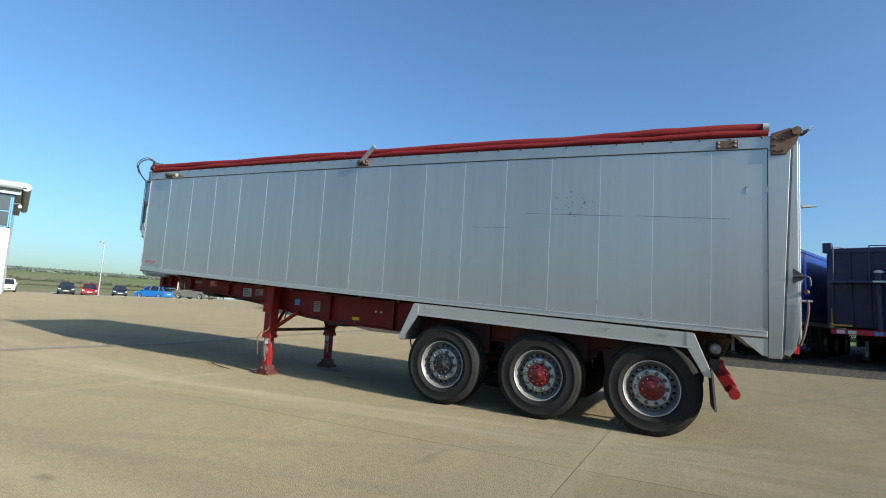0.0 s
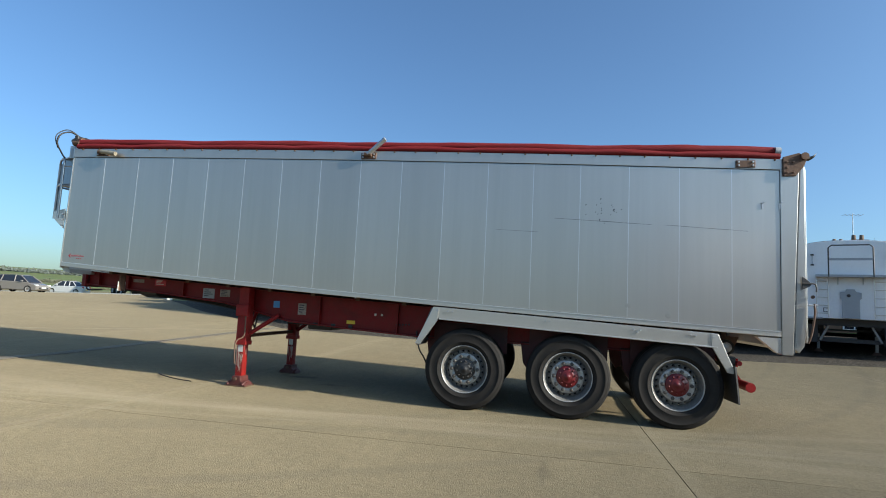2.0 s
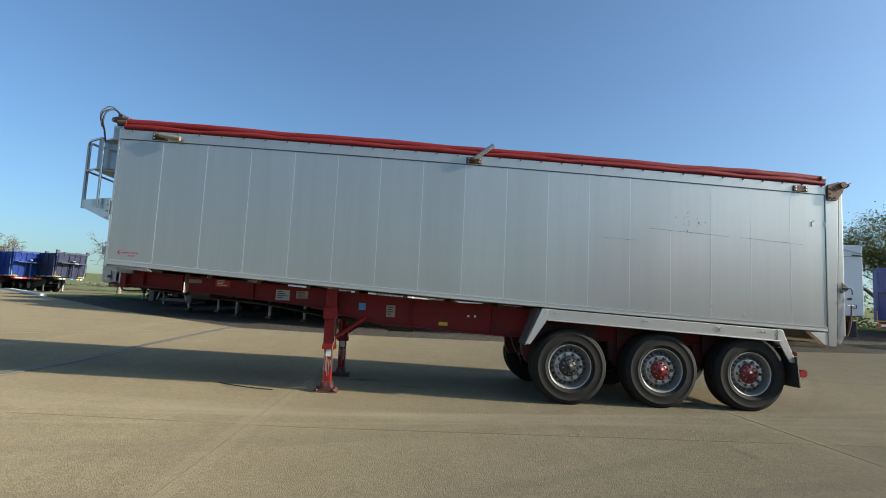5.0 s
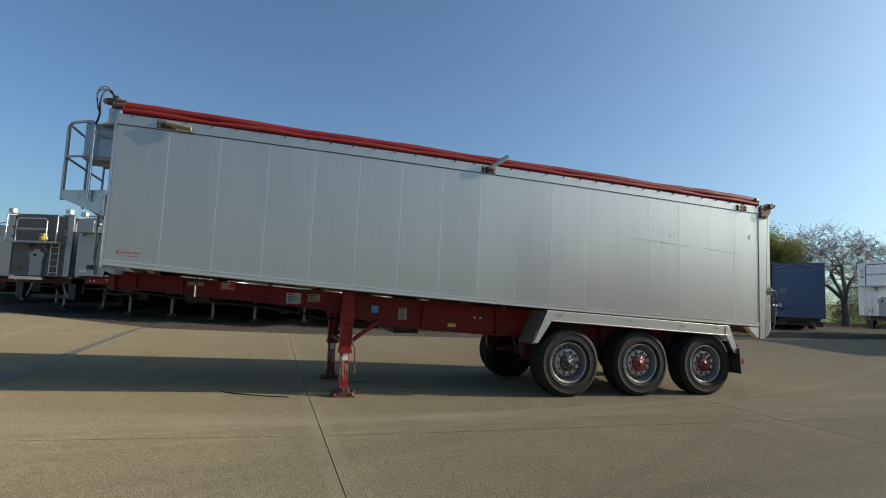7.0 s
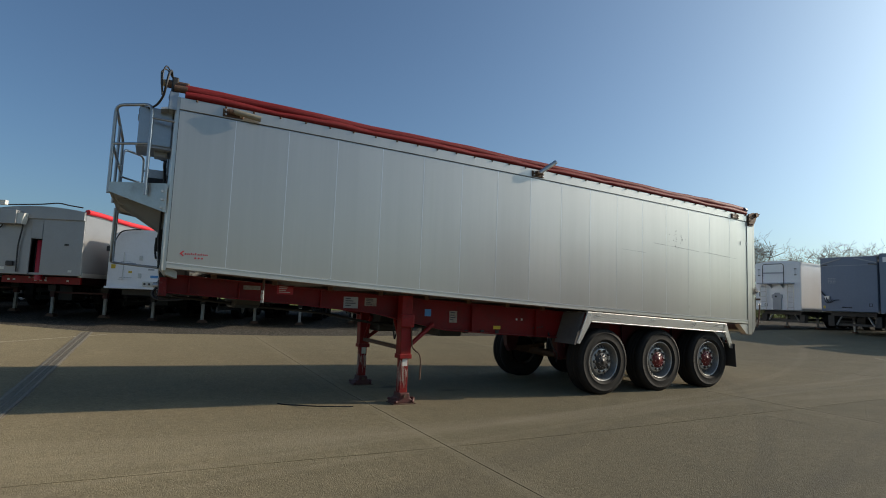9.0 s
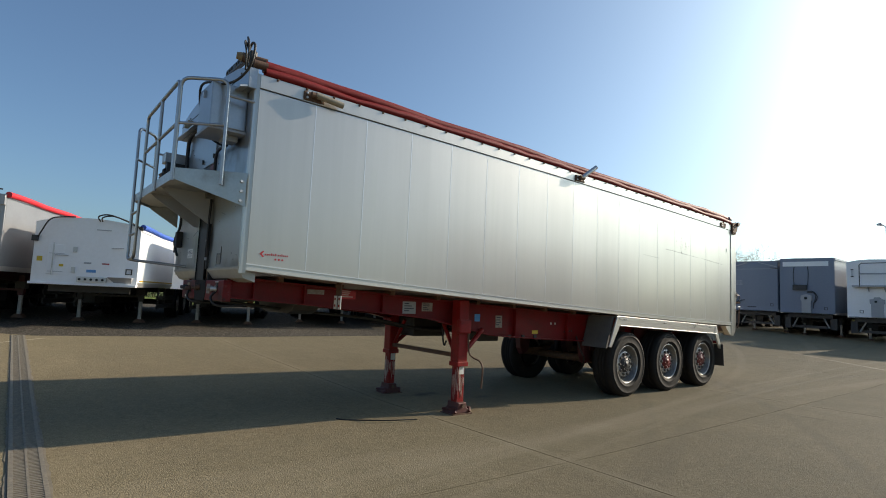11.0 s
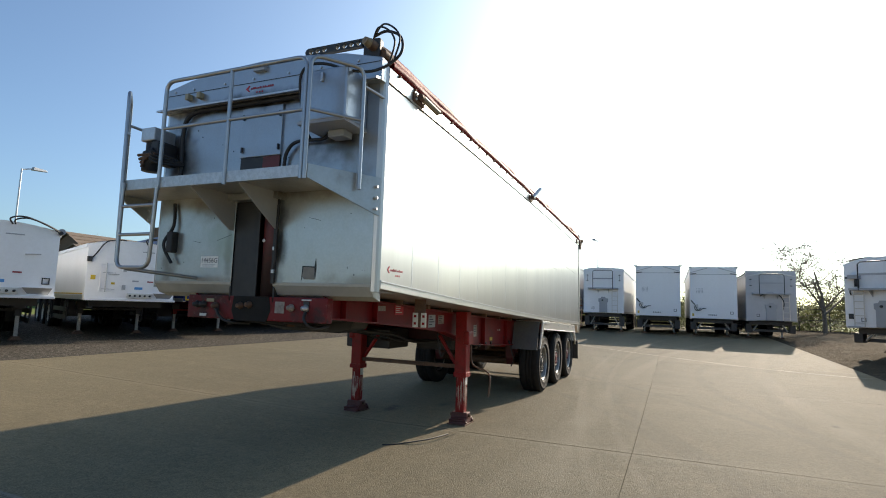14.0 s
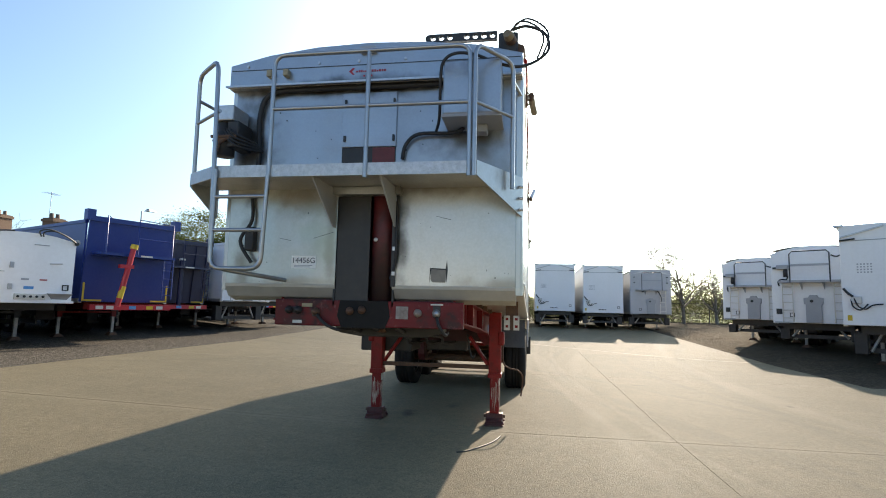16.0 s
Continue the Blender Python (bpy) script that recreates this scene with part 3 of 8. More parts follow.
def slot_ring(front=-0.10):
    """The sunken ring of slots between the lip and the disc of a wheel, its face towards -y."""
    s = Shape()
    s.lathe([(0.296, -0.150), (0.282, -0.125), (0.266, front + 0.02), (0.256, front + 0.045)], 40)
    n, r0, r1, rc, rh = 20, 0.256, 0.204, 0.233, 0.0165
    for k in range(n):
        a0, a1 = 2 * math.pi * k / n, 2 * math.pi * (k + 1) / n
        ac = (a0 + a1) / 2
        sq = [(r0, a0), (r0, ac), (r0, a1), (rc, a1), (r1, a1), (r1, ac), (r1, a0), (rc, a0)]
        out = [(r * math.cos(a), r * math.sin(a)) for r, a in sq]
        cx, cz = rc * math.cos(ac), rc * math.sin(ac)
        hole = []
        for x, z in out:
            d = Vector((x - cx, z - cz)).normalized() * rh
            hole.append((cx + d.x, cz + d.y))
        depth = {r0: front + 0.045, rc: front + 0.028, r1: front}
        v = [(x, depth[sq[i][0]], z) for i, (x, z) in enumerate(out)] + [(x, front + 0.028, z) for x, z in hole] + [(x, front + 0.075, z) for x, z in hole]
        s.add(v, [(i, (i + 1) % 8, 8 + (i + 1) % 8, 8 + i) for i in range(8)] + [(8 + i, 8 + (i + 1) % 8, 16 + (i + 1) % 8, 16 + i) for i in range(8)])
    return s


def rim_shape(front=-0.10):
    """The bright lip and the bolted disc of a wheel."""
    s = Shape()
    s.lathe([(0.292, 0.14), (0.292, -0.13), (0.312, -0.15), (0.308, -0.164), (0.300, -0.163), (0.296, -0.150)], 40)
    s.lathe([(0.206, front + 0.004), (0.202, front - 0.008), (0.194, front - 0.012), (0.125, front - 0.012), (0.11, front + 0.01)], 40)
    return s


def hub_shape(front=-0.108, dark=True):
    s = Shape()
    s.lathe([(0.140, front), (0.138, front - 0.020), (0.128, front - 0.028), (0.082, front - 0.032), (0.078, front - 0.037), (0.070, front - 0.039), (0.030, front - 0.036), (0.027, front - 0.043), (0.0, front - 0.043)], 24)
    for k in range(10):
        a = 2 * math.pi * k / 10 + 0.2
        s.lathe([(0.012, front - 0.028), (0.012, front - 0.044), (0.0, front - 0.046)], 6, (0.101 * math.cos(a), 0, 0.107 * math.sin(a)))
    return s


TYRE_MESH = tyre_shape().mesh("tyre", TYRE)
RIM_MESH = rim_shape().mesh("rim", RIM)
# the sunken ring is a darker grey than the lip and disc
RING_MESH = slot_ring().mesh("slot_ring", material("dark_ring_grey", (0.20, 0.195, 0.185), 0.5, 0.4, grain=[(14, 0.6, (0.10, 0.095, 0.085)), (50, 0.4, (0.30, 0.30, 0.29))]))
HUB_RED = hub_shape().mesh("hub", material("red_hub", (0.13, 0.006, 0.010), 0.4, grain=[(20, 0.4, (0.15, 0.012, 0.014)), (60, 0.3, (0.07, 0.02, 0.015))]))
HUB_DARK = hub_shape().mesh("hub", BLACK)
# black disc added behind the slots to keep them dark as in shade
BACKING_MESH = Shape().lathe([(0.0, -0.015), (0.245, -0.015), (0.25, 0.0), (0.25, 0.13)], 28).mesh("dark_backing_disc", BLACK)
NUT_MESH = Shape().lathe([(0.023, 0), (0.023, -0.024), (0.015, -0.034), (0.0, -0.036)], 8, smooth=False).mesh("wheel_nut", NUT_DARK)


def wheel(parent, at, hub, flip=False, nuts=True):
    w = part("wheel", RIM_MESH, None, parent, at=Matrix.Translation(at) @ pose(0, 0, 0, 0, 0, 180 if flip else 0))
    part("tyre", TYRE_MESH, None, w)
    part("slot_ring", RING_MESH, None, w)
    part("hub", hub, None, w)
    part("dark_backing_disc", BACKING_MESH, None, w)
    if nuts:
        for k in range(10):
            a = 2 * math.pi * k / 10
            part("wheel_nut", NUT_MESH, None, w, at=(0.169 * math.cos(a), -0.110, 0.169 * math.sin(a)))
    return w


# ---- the silver tipper trailer ----
NEAR, FAR, FRONT, REAR = 6.385, 8.92, -9.06, 1.33      # the body's sides and ends
BASE = (-4.0, 7.65, 0.0)
BACK = Matrix.Translation((-BASE[0], -BASE[1], 0))


def top_at(x):
    u = x - FRONT
    return 3.495 - 0.006 * u - 0.00117 * u * u


def low_at(x):
    u = x - FRONT
    return 1.635 - 0.058 * u + 0.00125 * u * u


def strip(s, x0, x1, y0, y1, lower, upper, n=1):
    """A bar along x whose lower and upper heights follow two functions."""
    return ribbon(s, [x0 + (x1 - x0) * i / n for i in range(n + 1)], y0, y1, lower, upper)


def ribbon(s, xs, y0, y1, lower, upper):
    v, f = [], []
    for x in xs:
        v += [(x, y0, lower(x)), (x, y1, lower(x)), (x, y1, upper(x)), (x, y0, upper(x))]
    m = len(xs) - 1
    for i in range(m):
        f += [(4 * i + j, 4 * i + (j + 1) % 4, 4 * i + 4 + (j + 1) % 4, 4 * i + 4 + j) for j in range(4)]
    return s.add(v, f + [(0, 1, 2, 3), (4 * m + 3, 4 * m + 2, 4 * m + 1, 4 * m)])


trailer = thing("tipper_trailer", Matrix.Translation(BASE), "long silver aluminium tipper trailer with red chassis and rolled tarpaulin", "trailer")


def tp(name, s, mat, label="", bevel=0.0, parent=None):
    return part(name, s, mat, parent or trailer, label, bevel, BACK if parent is None else None)


def body_walls():
    for y0, y1, nm in ((NEAR + 0.026, NEAR + 0.05, "side_wall"), (FAR - 0.05, FAR - 0.026, "side_wall")):
        tp(nm, strip(Shape(), FRONT + 0.02, REAR - 0.03, y0, y1, lambda x: low_at(x) + 0.03, lambda x: top_at(x) - 0.03, 12), DARK_SEAM)
    for sgn, y in ((1, NEAR), (-1, FAR)):
        lo, hi = sorted((y - 0.012 * sgn, y + 0.075 * sgn))
        tp("top_rail", strip(Shape(), FRONT + 0.045, 1.325, lo, hi, lambda x: top_at(x) - 0.133, top_at, 16), ALU, bevel=0.004)
        tp("bottom_rail", strip(Shape(), FRONT + 0.045, 1.098, lo, hi, low_at, lambda x: low_at(x) + 0.062, 16), ALU_RAIL, bevel=0.006)
        lo, hi = sorted((y - 0.020 * sgn, y + 0.02 * sgn))
        tp("rail_lip", strip(Shape(), FRONT + 0.045, 1.098, lo, hi, lambda x: low_at(x) + 0.058, lambda x: low_at(x) + 0.070, 16), SEAM)
        lo, hi = sorted((y, y + 0.026 * sgn))
        edges = [FRONT + 0.05] + [-8.43 + 0.6 * k for k in range(16)] + [1.0995]
        for a, b in zip(edges, edges[1:]):
            s = strip(Shape(), a + 0.0006, b - 0.0006, lo, hi, lambda x: low_at(x) + 0.072, lambda x: top_at(x) - 0.141)
            tp("panel", s, ALU)
        lo, hi = sorted((y - 0.0012 * sgn, y + 0.02 * sgn))
        for k, a in enumerate(edges[1:-1]):
            if sgn > 0 or k % 2:
                tp("panel_bead", strip(Shape(), a - 0.0035, a + 0.0035, lo, hi, lambda x: low_at(x) + 0.075, lambda x: top_at(x) - 0.145), SEAM)
        # corner posts
        s = Shape()
        c = [(FRONT, y + 0.05 * sgn), (FRONT + 0.006, y + 0.02 * sgn), (FRONT + 0.02, y + 0.004 * sgn), (FRONT + 0.046, y - 0.006 * sgn), (FRONT + 0.046, y + 0.05 * sgn)]
        s.prism(c, "z", 1.61, 3.50)
        tp("front_post", s, ALU_RAIL)
        lo, hi = sorted((y - 0.012 * sgn, y + 0.16 * sgn))
        tp("rear_post", Shape().hexa([(1.104, lo, 0.968), (1.222, lo, 0.968), (1.222, hi, 0.968), (1.104, hi, 0.968), (1.104, lo, 3.155), (1.312, lo, 3.155), (1.312, hi, 3.155), (1.104, hi, 3.155)]), ALU, bevel=0.006)
        lo, hi = sorted((y - 0.002 * sgn, y + 0.10 * sgn))
        tp("post_gusset", Shape().prism([(0.84, 1.165), (1.10, 1.165), (1.10, 0.98), (1.05, 0.99)], "y", lo, hi), ALU_RAIL)
        lo, hi = sorted((y - 0.004 * sgn, y + 0.14 * sgn))
        tp("door_seal", Shape().hexa([(1.2235, lo, 0.99), (1.240, lo, 0.99), (1.240, hi, 0.99), (1.2235, hi, 0.99), (1.316, lo, 3.15), (1.330, lo, 3.15), (1.330, hi, 3.15), (1.316, hi, 3.15)]), DARK_SEAM, "dark gap beside the rear door")
        tp("top_corner", strip(Shape(), 1.104, 1.315, *sorted((y - 0.011 * sgn, y + 0.16 * sgn)), lambda x: 3.157, top_at), ALU)
    tp("floor", strip(Shape(), FRONT + 0.45, 1.1, NEAR + 0.05, FAR - 0.05, lambda x: low_at(x) - 0.0, lambda x: low_at(x) + 0.05, 12), ALU_RAIL)
    for k in range(14):
        x = -8.5 + 0.7 * k
        tp("floor_bearer", Shape().box(x - 0.03, x + 0.03, NEAR + 0.42, FAR - 0.42, low_at(x) - 0.05, low_at(x) + 0.002), RUST)
    # rear door
    gate = tp("tailgate", Shape().prism([(1.243, 1.04), (1.29, 1.0), (1.345, 1.08), (1.372, 1.26), (1.375, 3.24), (1.334, 3.26)], "y", NEAR + 0.004, FAR - 0.004), ALU, bevel=0.005)
    for y in (NEAR + 0.02, NEAR + 0.72, NEAR + 1.25, FAR - 0.72, FAR - 0.09):
        part("gate_rib", Shape().box(1.375, 1.393, y, y + 0.07, 1.12, 3.22), ALU_RAIL, gate, bevel=0.004)
    for z in (1.25, 2.0, 2.75, 3.16):
        part("gate_rib", Shape().box(1.373, 1.389, NEAR + 0.05, FAR - 0.05, z, z + 0.06), ALU_RAIL, gate, bevel=0.004)
    for y in (NEAR + 0.30, FAR - 0.36):
        part("rear_light", Shape().box(1.375, 1.41, y, y + 0.12, 1.02, 1.10), LENS_RED, gate)


body_walls()


def side_details():
    # studs along the rail and the scratches on the panels
    stud = Shape().lathe([(0.012, 0), (0.012, -0.012), (0.006, -0.02), (0, -0.02)], 8, smooth=False).mesh("tarp_stud", RUST)
    for k in range(34):
        x = -8.85 + 0.3 * k
        part("tarp_stud", stud, None, trailer, at=BACK @ Matrix.Translation((x, NEAR - 0.012, top_at(x) - 0.012)))
    for x, slot in ((0.91, 0), (1.10, 1)):
        s = Shape().tube(smooth_line([(x - 0.02, NEAR - 0.006, 2.762), (x + 0.006, NEAR - 0.010, 2.77), (x + 0.03, NEAR - 0.010, 2.785)], 4), 0.006)
        s.box(x - 0.010, x + 0.010, NEAR - 0.009, NEAR + 0.01, 2.70, 2.765)
        tp("side_catch", s, STEEL, "small steel catch")
    rnd = random.Random(4)
    for a, b, z0, z1, w in ((-1.55, -0.35, 2.535, 2.475, 0.006), (-0.2, 0.75, 2.475, 2.42, 0.004), (-2.3, -1.75, 2.37, 2.35, 0.003)):
        s = Shape()
        n, ww = 14, w * 0.5
        for i in range(n):
            xa, xb = a + (b - a) * i / n, a + (b - a) * (i + 1) / n
            za, zb = z0 + (z1 - z0) * i / n, z0 + (z1 - z0) * (i + 1) / n
            wa, ww = ww, w * rnd.uniform(0.4, 1.1)
            s.hexa([(xa, NEAR - 0.0022, za), (xb, NEAR - 0.0022, zb), (xb, NEAR + 0.002, zb), (xa, NEAR + 0.002, za), (xa, NEAR - 0.0022, za + wa), (xb, NEAR - 0.0022, zb + ww), (xb, NEAR + 0.002, zb + ww), (xa, NEAR + 0.002, za + wa)])
        tp("scratch", weld(s, "scratch", DARK_SEAM), None, "dark scrape across the panels")
    for k in range(20):
        x, z = -0.90 + rnd.gauss(0, 0.13), 2.63 + rnd.gauss(0, 0.06)
        h = rnd.uniform(0.008, 0.03)
        tp("scuff", Shape().prism([(x, z), (x + 0.012, z + h * 0.3), (x + 0.016, z + h), (x + 0.003, z + h * 0.8)], "y", NEAR - 0.0025, NEAR + 0.002), DARK_SEAM)
    # dents near the bottom edge
    for x, z in ((-0.62, 1.46), (-0.15, 1.36)):
        tp("dent", Shape().lathe([(0.0, -0.0012), (0.015, -0.0014), (0.03, -0.001), (0.045, 0.001)], 16, (x, NEAR, z)), ALU)
    # the trade mark: a red chevron, a row of bars and three dots
    logo = tp("side_mark", Shape().prism([(-8.895, 1.80), (-8.862, 1.830), (-8.85, 1.827), (-8.874, 1.80), (-8.85, 1.773), (-8.862, 1.770)], "y", NEAR - 0.003, NEAR + 0.002), STICKER_RED, "small red chevron mark")
    x = -8.845
    for k in range(12):
        w = rnd.uniform(0.009, 0.016)
        part("bar", Shape().box(x, x + w, NEAR - 0.0028, NEAR + 0.002, 1.79, 1.79 + rnd.choice((0.014, 0.014, 0.022))), MARK, logo)
        x += w + (0.014 if k == 5 else 0.006)
    for k in range(3):
        part("dot", Shape().lathe([(0.010, -0.003), (0, -0.003)], 10, (-8.74 + 0.034 * k, NEAR, 1.757)), STICKER_RED, logo)


side_details()


def tarp_and_arms():
    rnd = random.Random(7)
    pts, rad = [], []
    for i in range(61):
        x = -8.97 + (1.07 + 8.97) * i / 60
        swell = 0.060 - 0.008 * math.sin(i / 60 * math.pi) + 0.006 * math.sin(i * 0.9) * rnd.random()
        if i in (53, 54):
            swell += 0.008
        pts.append((x, NEAR + 0.05 + 0.006 * math.sin(i * 0.55), top_at(x) + 0.106 - 0.012 * math.sin(i / 60 * math.pi) + 0.006 * math.sin(i * 0.37)))
        rad.append(swell)
    roll = tp("tarpaulin", Shape().tube(pts, rad, 12), RED_TARP, "rolled red tarpaulin along the top edge")
    part("roll_end", Shape().tube([(1.06, NEAR + 0.02, top_at(1.06) + 0.104), (1.12, NEAR + 0.02, top_at(1.1) + 0.102)], 0.05, 14), GREY_PAINT, roll)
    part("roll_end", Shape().tube([(-9.08, NEAR + 0.03, top_at(-9.0) + 0.10), (-8.95, NEAR + 0.02, top_at(-9.0) + 0.10)], 0.04, 14), RUST, roll)
    # the lower fold that lies on the rail
    s = Shape()
    n = 60
    sec = [(0.012, 0.0), (-0.022, 0.010), (-0.030, 0.034), (-0.020, 0.068), (0.05, 0.07), (0.06, 0.0)]
    v, f = [], []
    for i in range(n + 1):
        x = -8.97 + 10.08 * i / n
        k = 1 + 0.25 * math.sin(i * 0.8) * rnd.random()
        v += [(x, NEAR + a * k, top_at(x) + 0.002 + b * k) for a, b in sec]
    m = len(sec)
    for i in range(n):
        f += [(i * m + j, i * m + (j + 1) % m, (i + 1) * m + (j + 1) % m, (i + 1) * m + j) for j in range(m)]
    part("fold", s.add(v, f, True), RED_TARP, roll)
    flap = Shape()
    v = []
    for i in range(9):
        u = i / 8
        x = 1.34 + 0.16 * u
        z = 3.33 - 0.03 * math.sin(u * 3) + 0.05 * u * u
        w = 0.026 * (1 - u) ** 0.6 + 0.004
        v += [(x, NEAR - 0.05, z + w), (x, NEAR - 0.02 - 0.02 * math.sin(i * 1.3), z - w), (x, NEAR + 0.04, z + w * 0.5)]
    f = []
    for i in range(8):
        f += [(3 * i + j, 3 * i + (j + 1) % 3, 3 * i + 3 + (j + 1) % 3, 3 * i + 3 + j) for j in range(3)]
    part("loose_end", flap.add(v, f, True), NUT_DARK, roll, "ragged dark loose end of the cover strap")
    # arms that hold the roll
    for x, tip in ((-8.47, (-8.18, NEAR - 0.09, top_at(-8.2) - 0.10)), (-4.12, (-3.86, NEAR - 0.12, top_at(-3.9) + 0.14)), (0.72, None)):
        z = top_at(x) - 0.075
        arm = tp("roll_arm", Shape().box(x - 0.11, x + 0.11, NEAR - 0.03, NEAR - 0.008, z - 0.045, z + 0.045), RUST, "rusty brown bracket", bevel=0.006)
        for dx in (-0.08, 0.08):
            for dz in (-0.022, 0.022):
                part("bolt", Shape().lathe([(0.012, 0), (0.012, -0.012), (0, -0.014)], 6, (x + dx, NEAR - 0.03, z + dz), smooth=False), STEEL, arm)
        if tip:
            part("pivot", Shape().tube([(x - 0.05, NEAR - 0.06, z + 0.01), (x + 0.05, NEAR - 0.06, z + 0.01)], 0.03), RUST, arm)
            part("arm_tube", Shape().tube([(x, NEAR - 0.06, z + 0.015), tip], 0.032, 10), material("tan_tube", (0.30, 0.26, 0.19), 0.5, 0.3, grain=[(12, 0.5, (0.18, 0.15, 0.11))]) if x < -8 else STEEL, arm)
    # rear hinge bracket
    hinge = tp("gate_hinge", Shape().prism([(1.13, 3.10), (1.27, 3.10), (1.36, 3.22), (1.40, 3.34), (1.30, 3.38), (1.13, 3.33)], "y", NEAR - 0.04, NEAR - 0.014), RUST, "rusty brown hinge plate", bevel=0.004)
    for x, z in ((1.17, 3.14), (1.17, 3.20), (1.17, 3.27), (1.24, 3.14), (1.24, 3.27)):
        part("bolt", Shape().lathe([(0.013, 0), (0.013, -0.012), (0, -0.014)], 6, (x, NEAR - 0.04, z), smooth=False), RUST, hinge)
    part("hinge_pin", Shape().tube([(1.36, NEAR - 0.07, 3.335), (1.36, NEAR + 0.10, 3.335)], 0.045, 12), RUST, hinge)
    # rear catch
    latch = tp("gate_catch", Shape().prism([(1.32, 1.90), (1.40, 1.84), (1.425, 1.81), (1.40, 1.78), (1.32, 1.74)], "y", NEAR - 0.022, NEAR - 0.013), BLACK, "dark steel door catch", bevel=0.003)
    part("catch_rod", Shape().tube(smooth_line([(1.32, NEAR - 0.028, 1.815), (1.44, NEAR - 0.028, 1.815), (1.465, NEAR - 0.03, 1.78), (1.465, NEAR - 0.03, 1.72)], 5), 0.009), NUT_DARK, latch)
    part("knob", Shape().tube([(1.42, NEAR - 0.05, 1.66), (1.45, NEAR + 0.03, 1.66)], 0.020, 10), RUST, latch)
    part("handle", Shape().tube(smooth_line([(1.44, NEAR - 0.03, 1.58), (1.445, NEAR - 0.03, 1.46), (1.41, NEAR - 0.03, 1.24), (1.375, NEAR - 0.02, 1.12)], 5), 0.012), RUST, latch)
    part("handle_pin", Shape().tube([(1.38, NEAR - 0.03, 1.565), (1.48, NEAR - 0.03, 1.565)], 0.010), STEEL, latch)


tarp_and_arms()


def front_end():
    F = FRONT
    mid = 7.655
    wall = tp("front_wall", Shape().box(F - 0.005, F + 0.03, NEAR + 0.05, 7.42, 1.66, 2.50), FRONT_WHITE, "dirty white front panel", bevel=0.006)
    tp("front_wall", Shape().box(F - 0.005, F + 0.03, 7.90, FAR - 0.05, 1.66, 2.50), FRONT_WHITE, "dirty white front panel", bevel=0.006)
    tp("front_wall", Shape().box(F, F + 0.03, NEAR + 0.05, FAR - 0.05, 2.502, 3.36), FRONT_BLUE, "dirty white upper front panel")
    for a, b in ((NEAR + 0.05, 7.42), (7.90, FAR - 0.05)):
        tp("front_sill", Shape().prism([(F - 0.012, 1.672), (F + 0.03, 1.672), (F + 0.16, 1.60), (F + 0.16, 1.53), (F + 0.05, 1.565), (F - 0.008, 1.645)], "y", a, b), material("grey_sill", (0.42, 0.42, 0.39), 0.45, 0.3, grain=[(6, 0.5, (0.3, 0.29, 0.26))]), bevel=0.004)
    # the recess for the ram
    s = Shape().box(F + 0.30, F + 0.33, 7.40, 7.92, 1.42, 2.52)
    s.box(F, F + 0.30, 7.405, 7.42, 1.50, 2.52).box(F, F + 0.30, 7.90, 7.915, 1.50, 2.52).box(F, F + 0.32, 7.40, 7.92, 2.50, 2.52)
    rec = tp("ram_recess", s, BLACK, "dark recess for the tipping ram")
    part("recess_plate", Shape().box(F + 0.010, F + 0.022, 7.62, 7.90, 1.44, 2.498), BLACK, rec, "black plate beside the ram", bevel=0.003)
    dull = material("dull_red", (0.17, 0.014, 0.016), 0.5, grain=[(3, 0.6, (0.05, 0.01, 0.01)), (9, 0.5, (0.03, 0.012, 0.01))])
    # the red goes near black towards the foot of the ram
    ragged_patch(dull, (-8.94, 7.48, 1.65), (1, 1, 1.0), (0.02, 0.014, 0.013), 0.92, 4)
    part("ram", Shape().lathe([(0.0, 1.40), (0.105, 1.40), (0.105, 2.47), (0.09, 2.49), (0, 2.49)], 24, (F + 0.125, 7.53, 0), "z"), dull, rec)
    part("recess_edge", Shape().box(F - 0.03, F, 7.395, 7.425, 1.66, 2.46), BLACK, rec)
    for z in (1.75, 1.95, 2.15, 2.35):
        part("bolt", Shape().box(F - 0.045, F - 0.03, 7.39, 7.415, z, z + 0.03), STEEL, rec)
    part("hole", Shape().lathe([(0.018, F + 0.022), (0.010, F + 0.012), (0, F + 0.018)], 12, (0, 7.575, 2.045), "x"), STEEL, rec)
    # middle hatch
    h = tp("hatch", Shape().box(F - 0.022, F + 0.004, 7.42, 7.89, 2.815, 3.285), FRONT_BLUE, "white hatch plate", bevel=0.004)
    part("hatch_opening", Shape().box(F - 0.010, F + 0.006, 7.425, 7.885, 2.67, 2.812), BLACK, h)
    part("red_plate", Shape().box(F - 0.014, F, 7.43, 7.62, 2.675, 2.81), material("dull_red_plate", (0.16, 0.02, 0.02), 0.5, grain=[(9, 0.5, (0.08, 0.015, 0.015))]), h)
    for y in (7.44, 7.86):
        for z in (2.86, 3.17):
            part("hatch_bolt", Shape().box(F - 0.04, F - 0.02, y - 0.008, y + 0.008, z, z + 0.05), BLACK, h)
    # crowned header with its lip
    crown = [(NEAR + 0.005, 3.345), (NEAR + 0.005, 3.545), (6.75, 3.635), (7.18, 3.685), (7.65, 3.705), (8.12, 3.69), (8.55, 3.64), (FAR - 0.005, 3.56), (FAR - 0.005, 3.345)]
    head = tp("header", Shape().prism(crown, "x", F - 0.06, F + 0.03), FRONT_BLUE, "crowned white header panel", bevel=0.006)
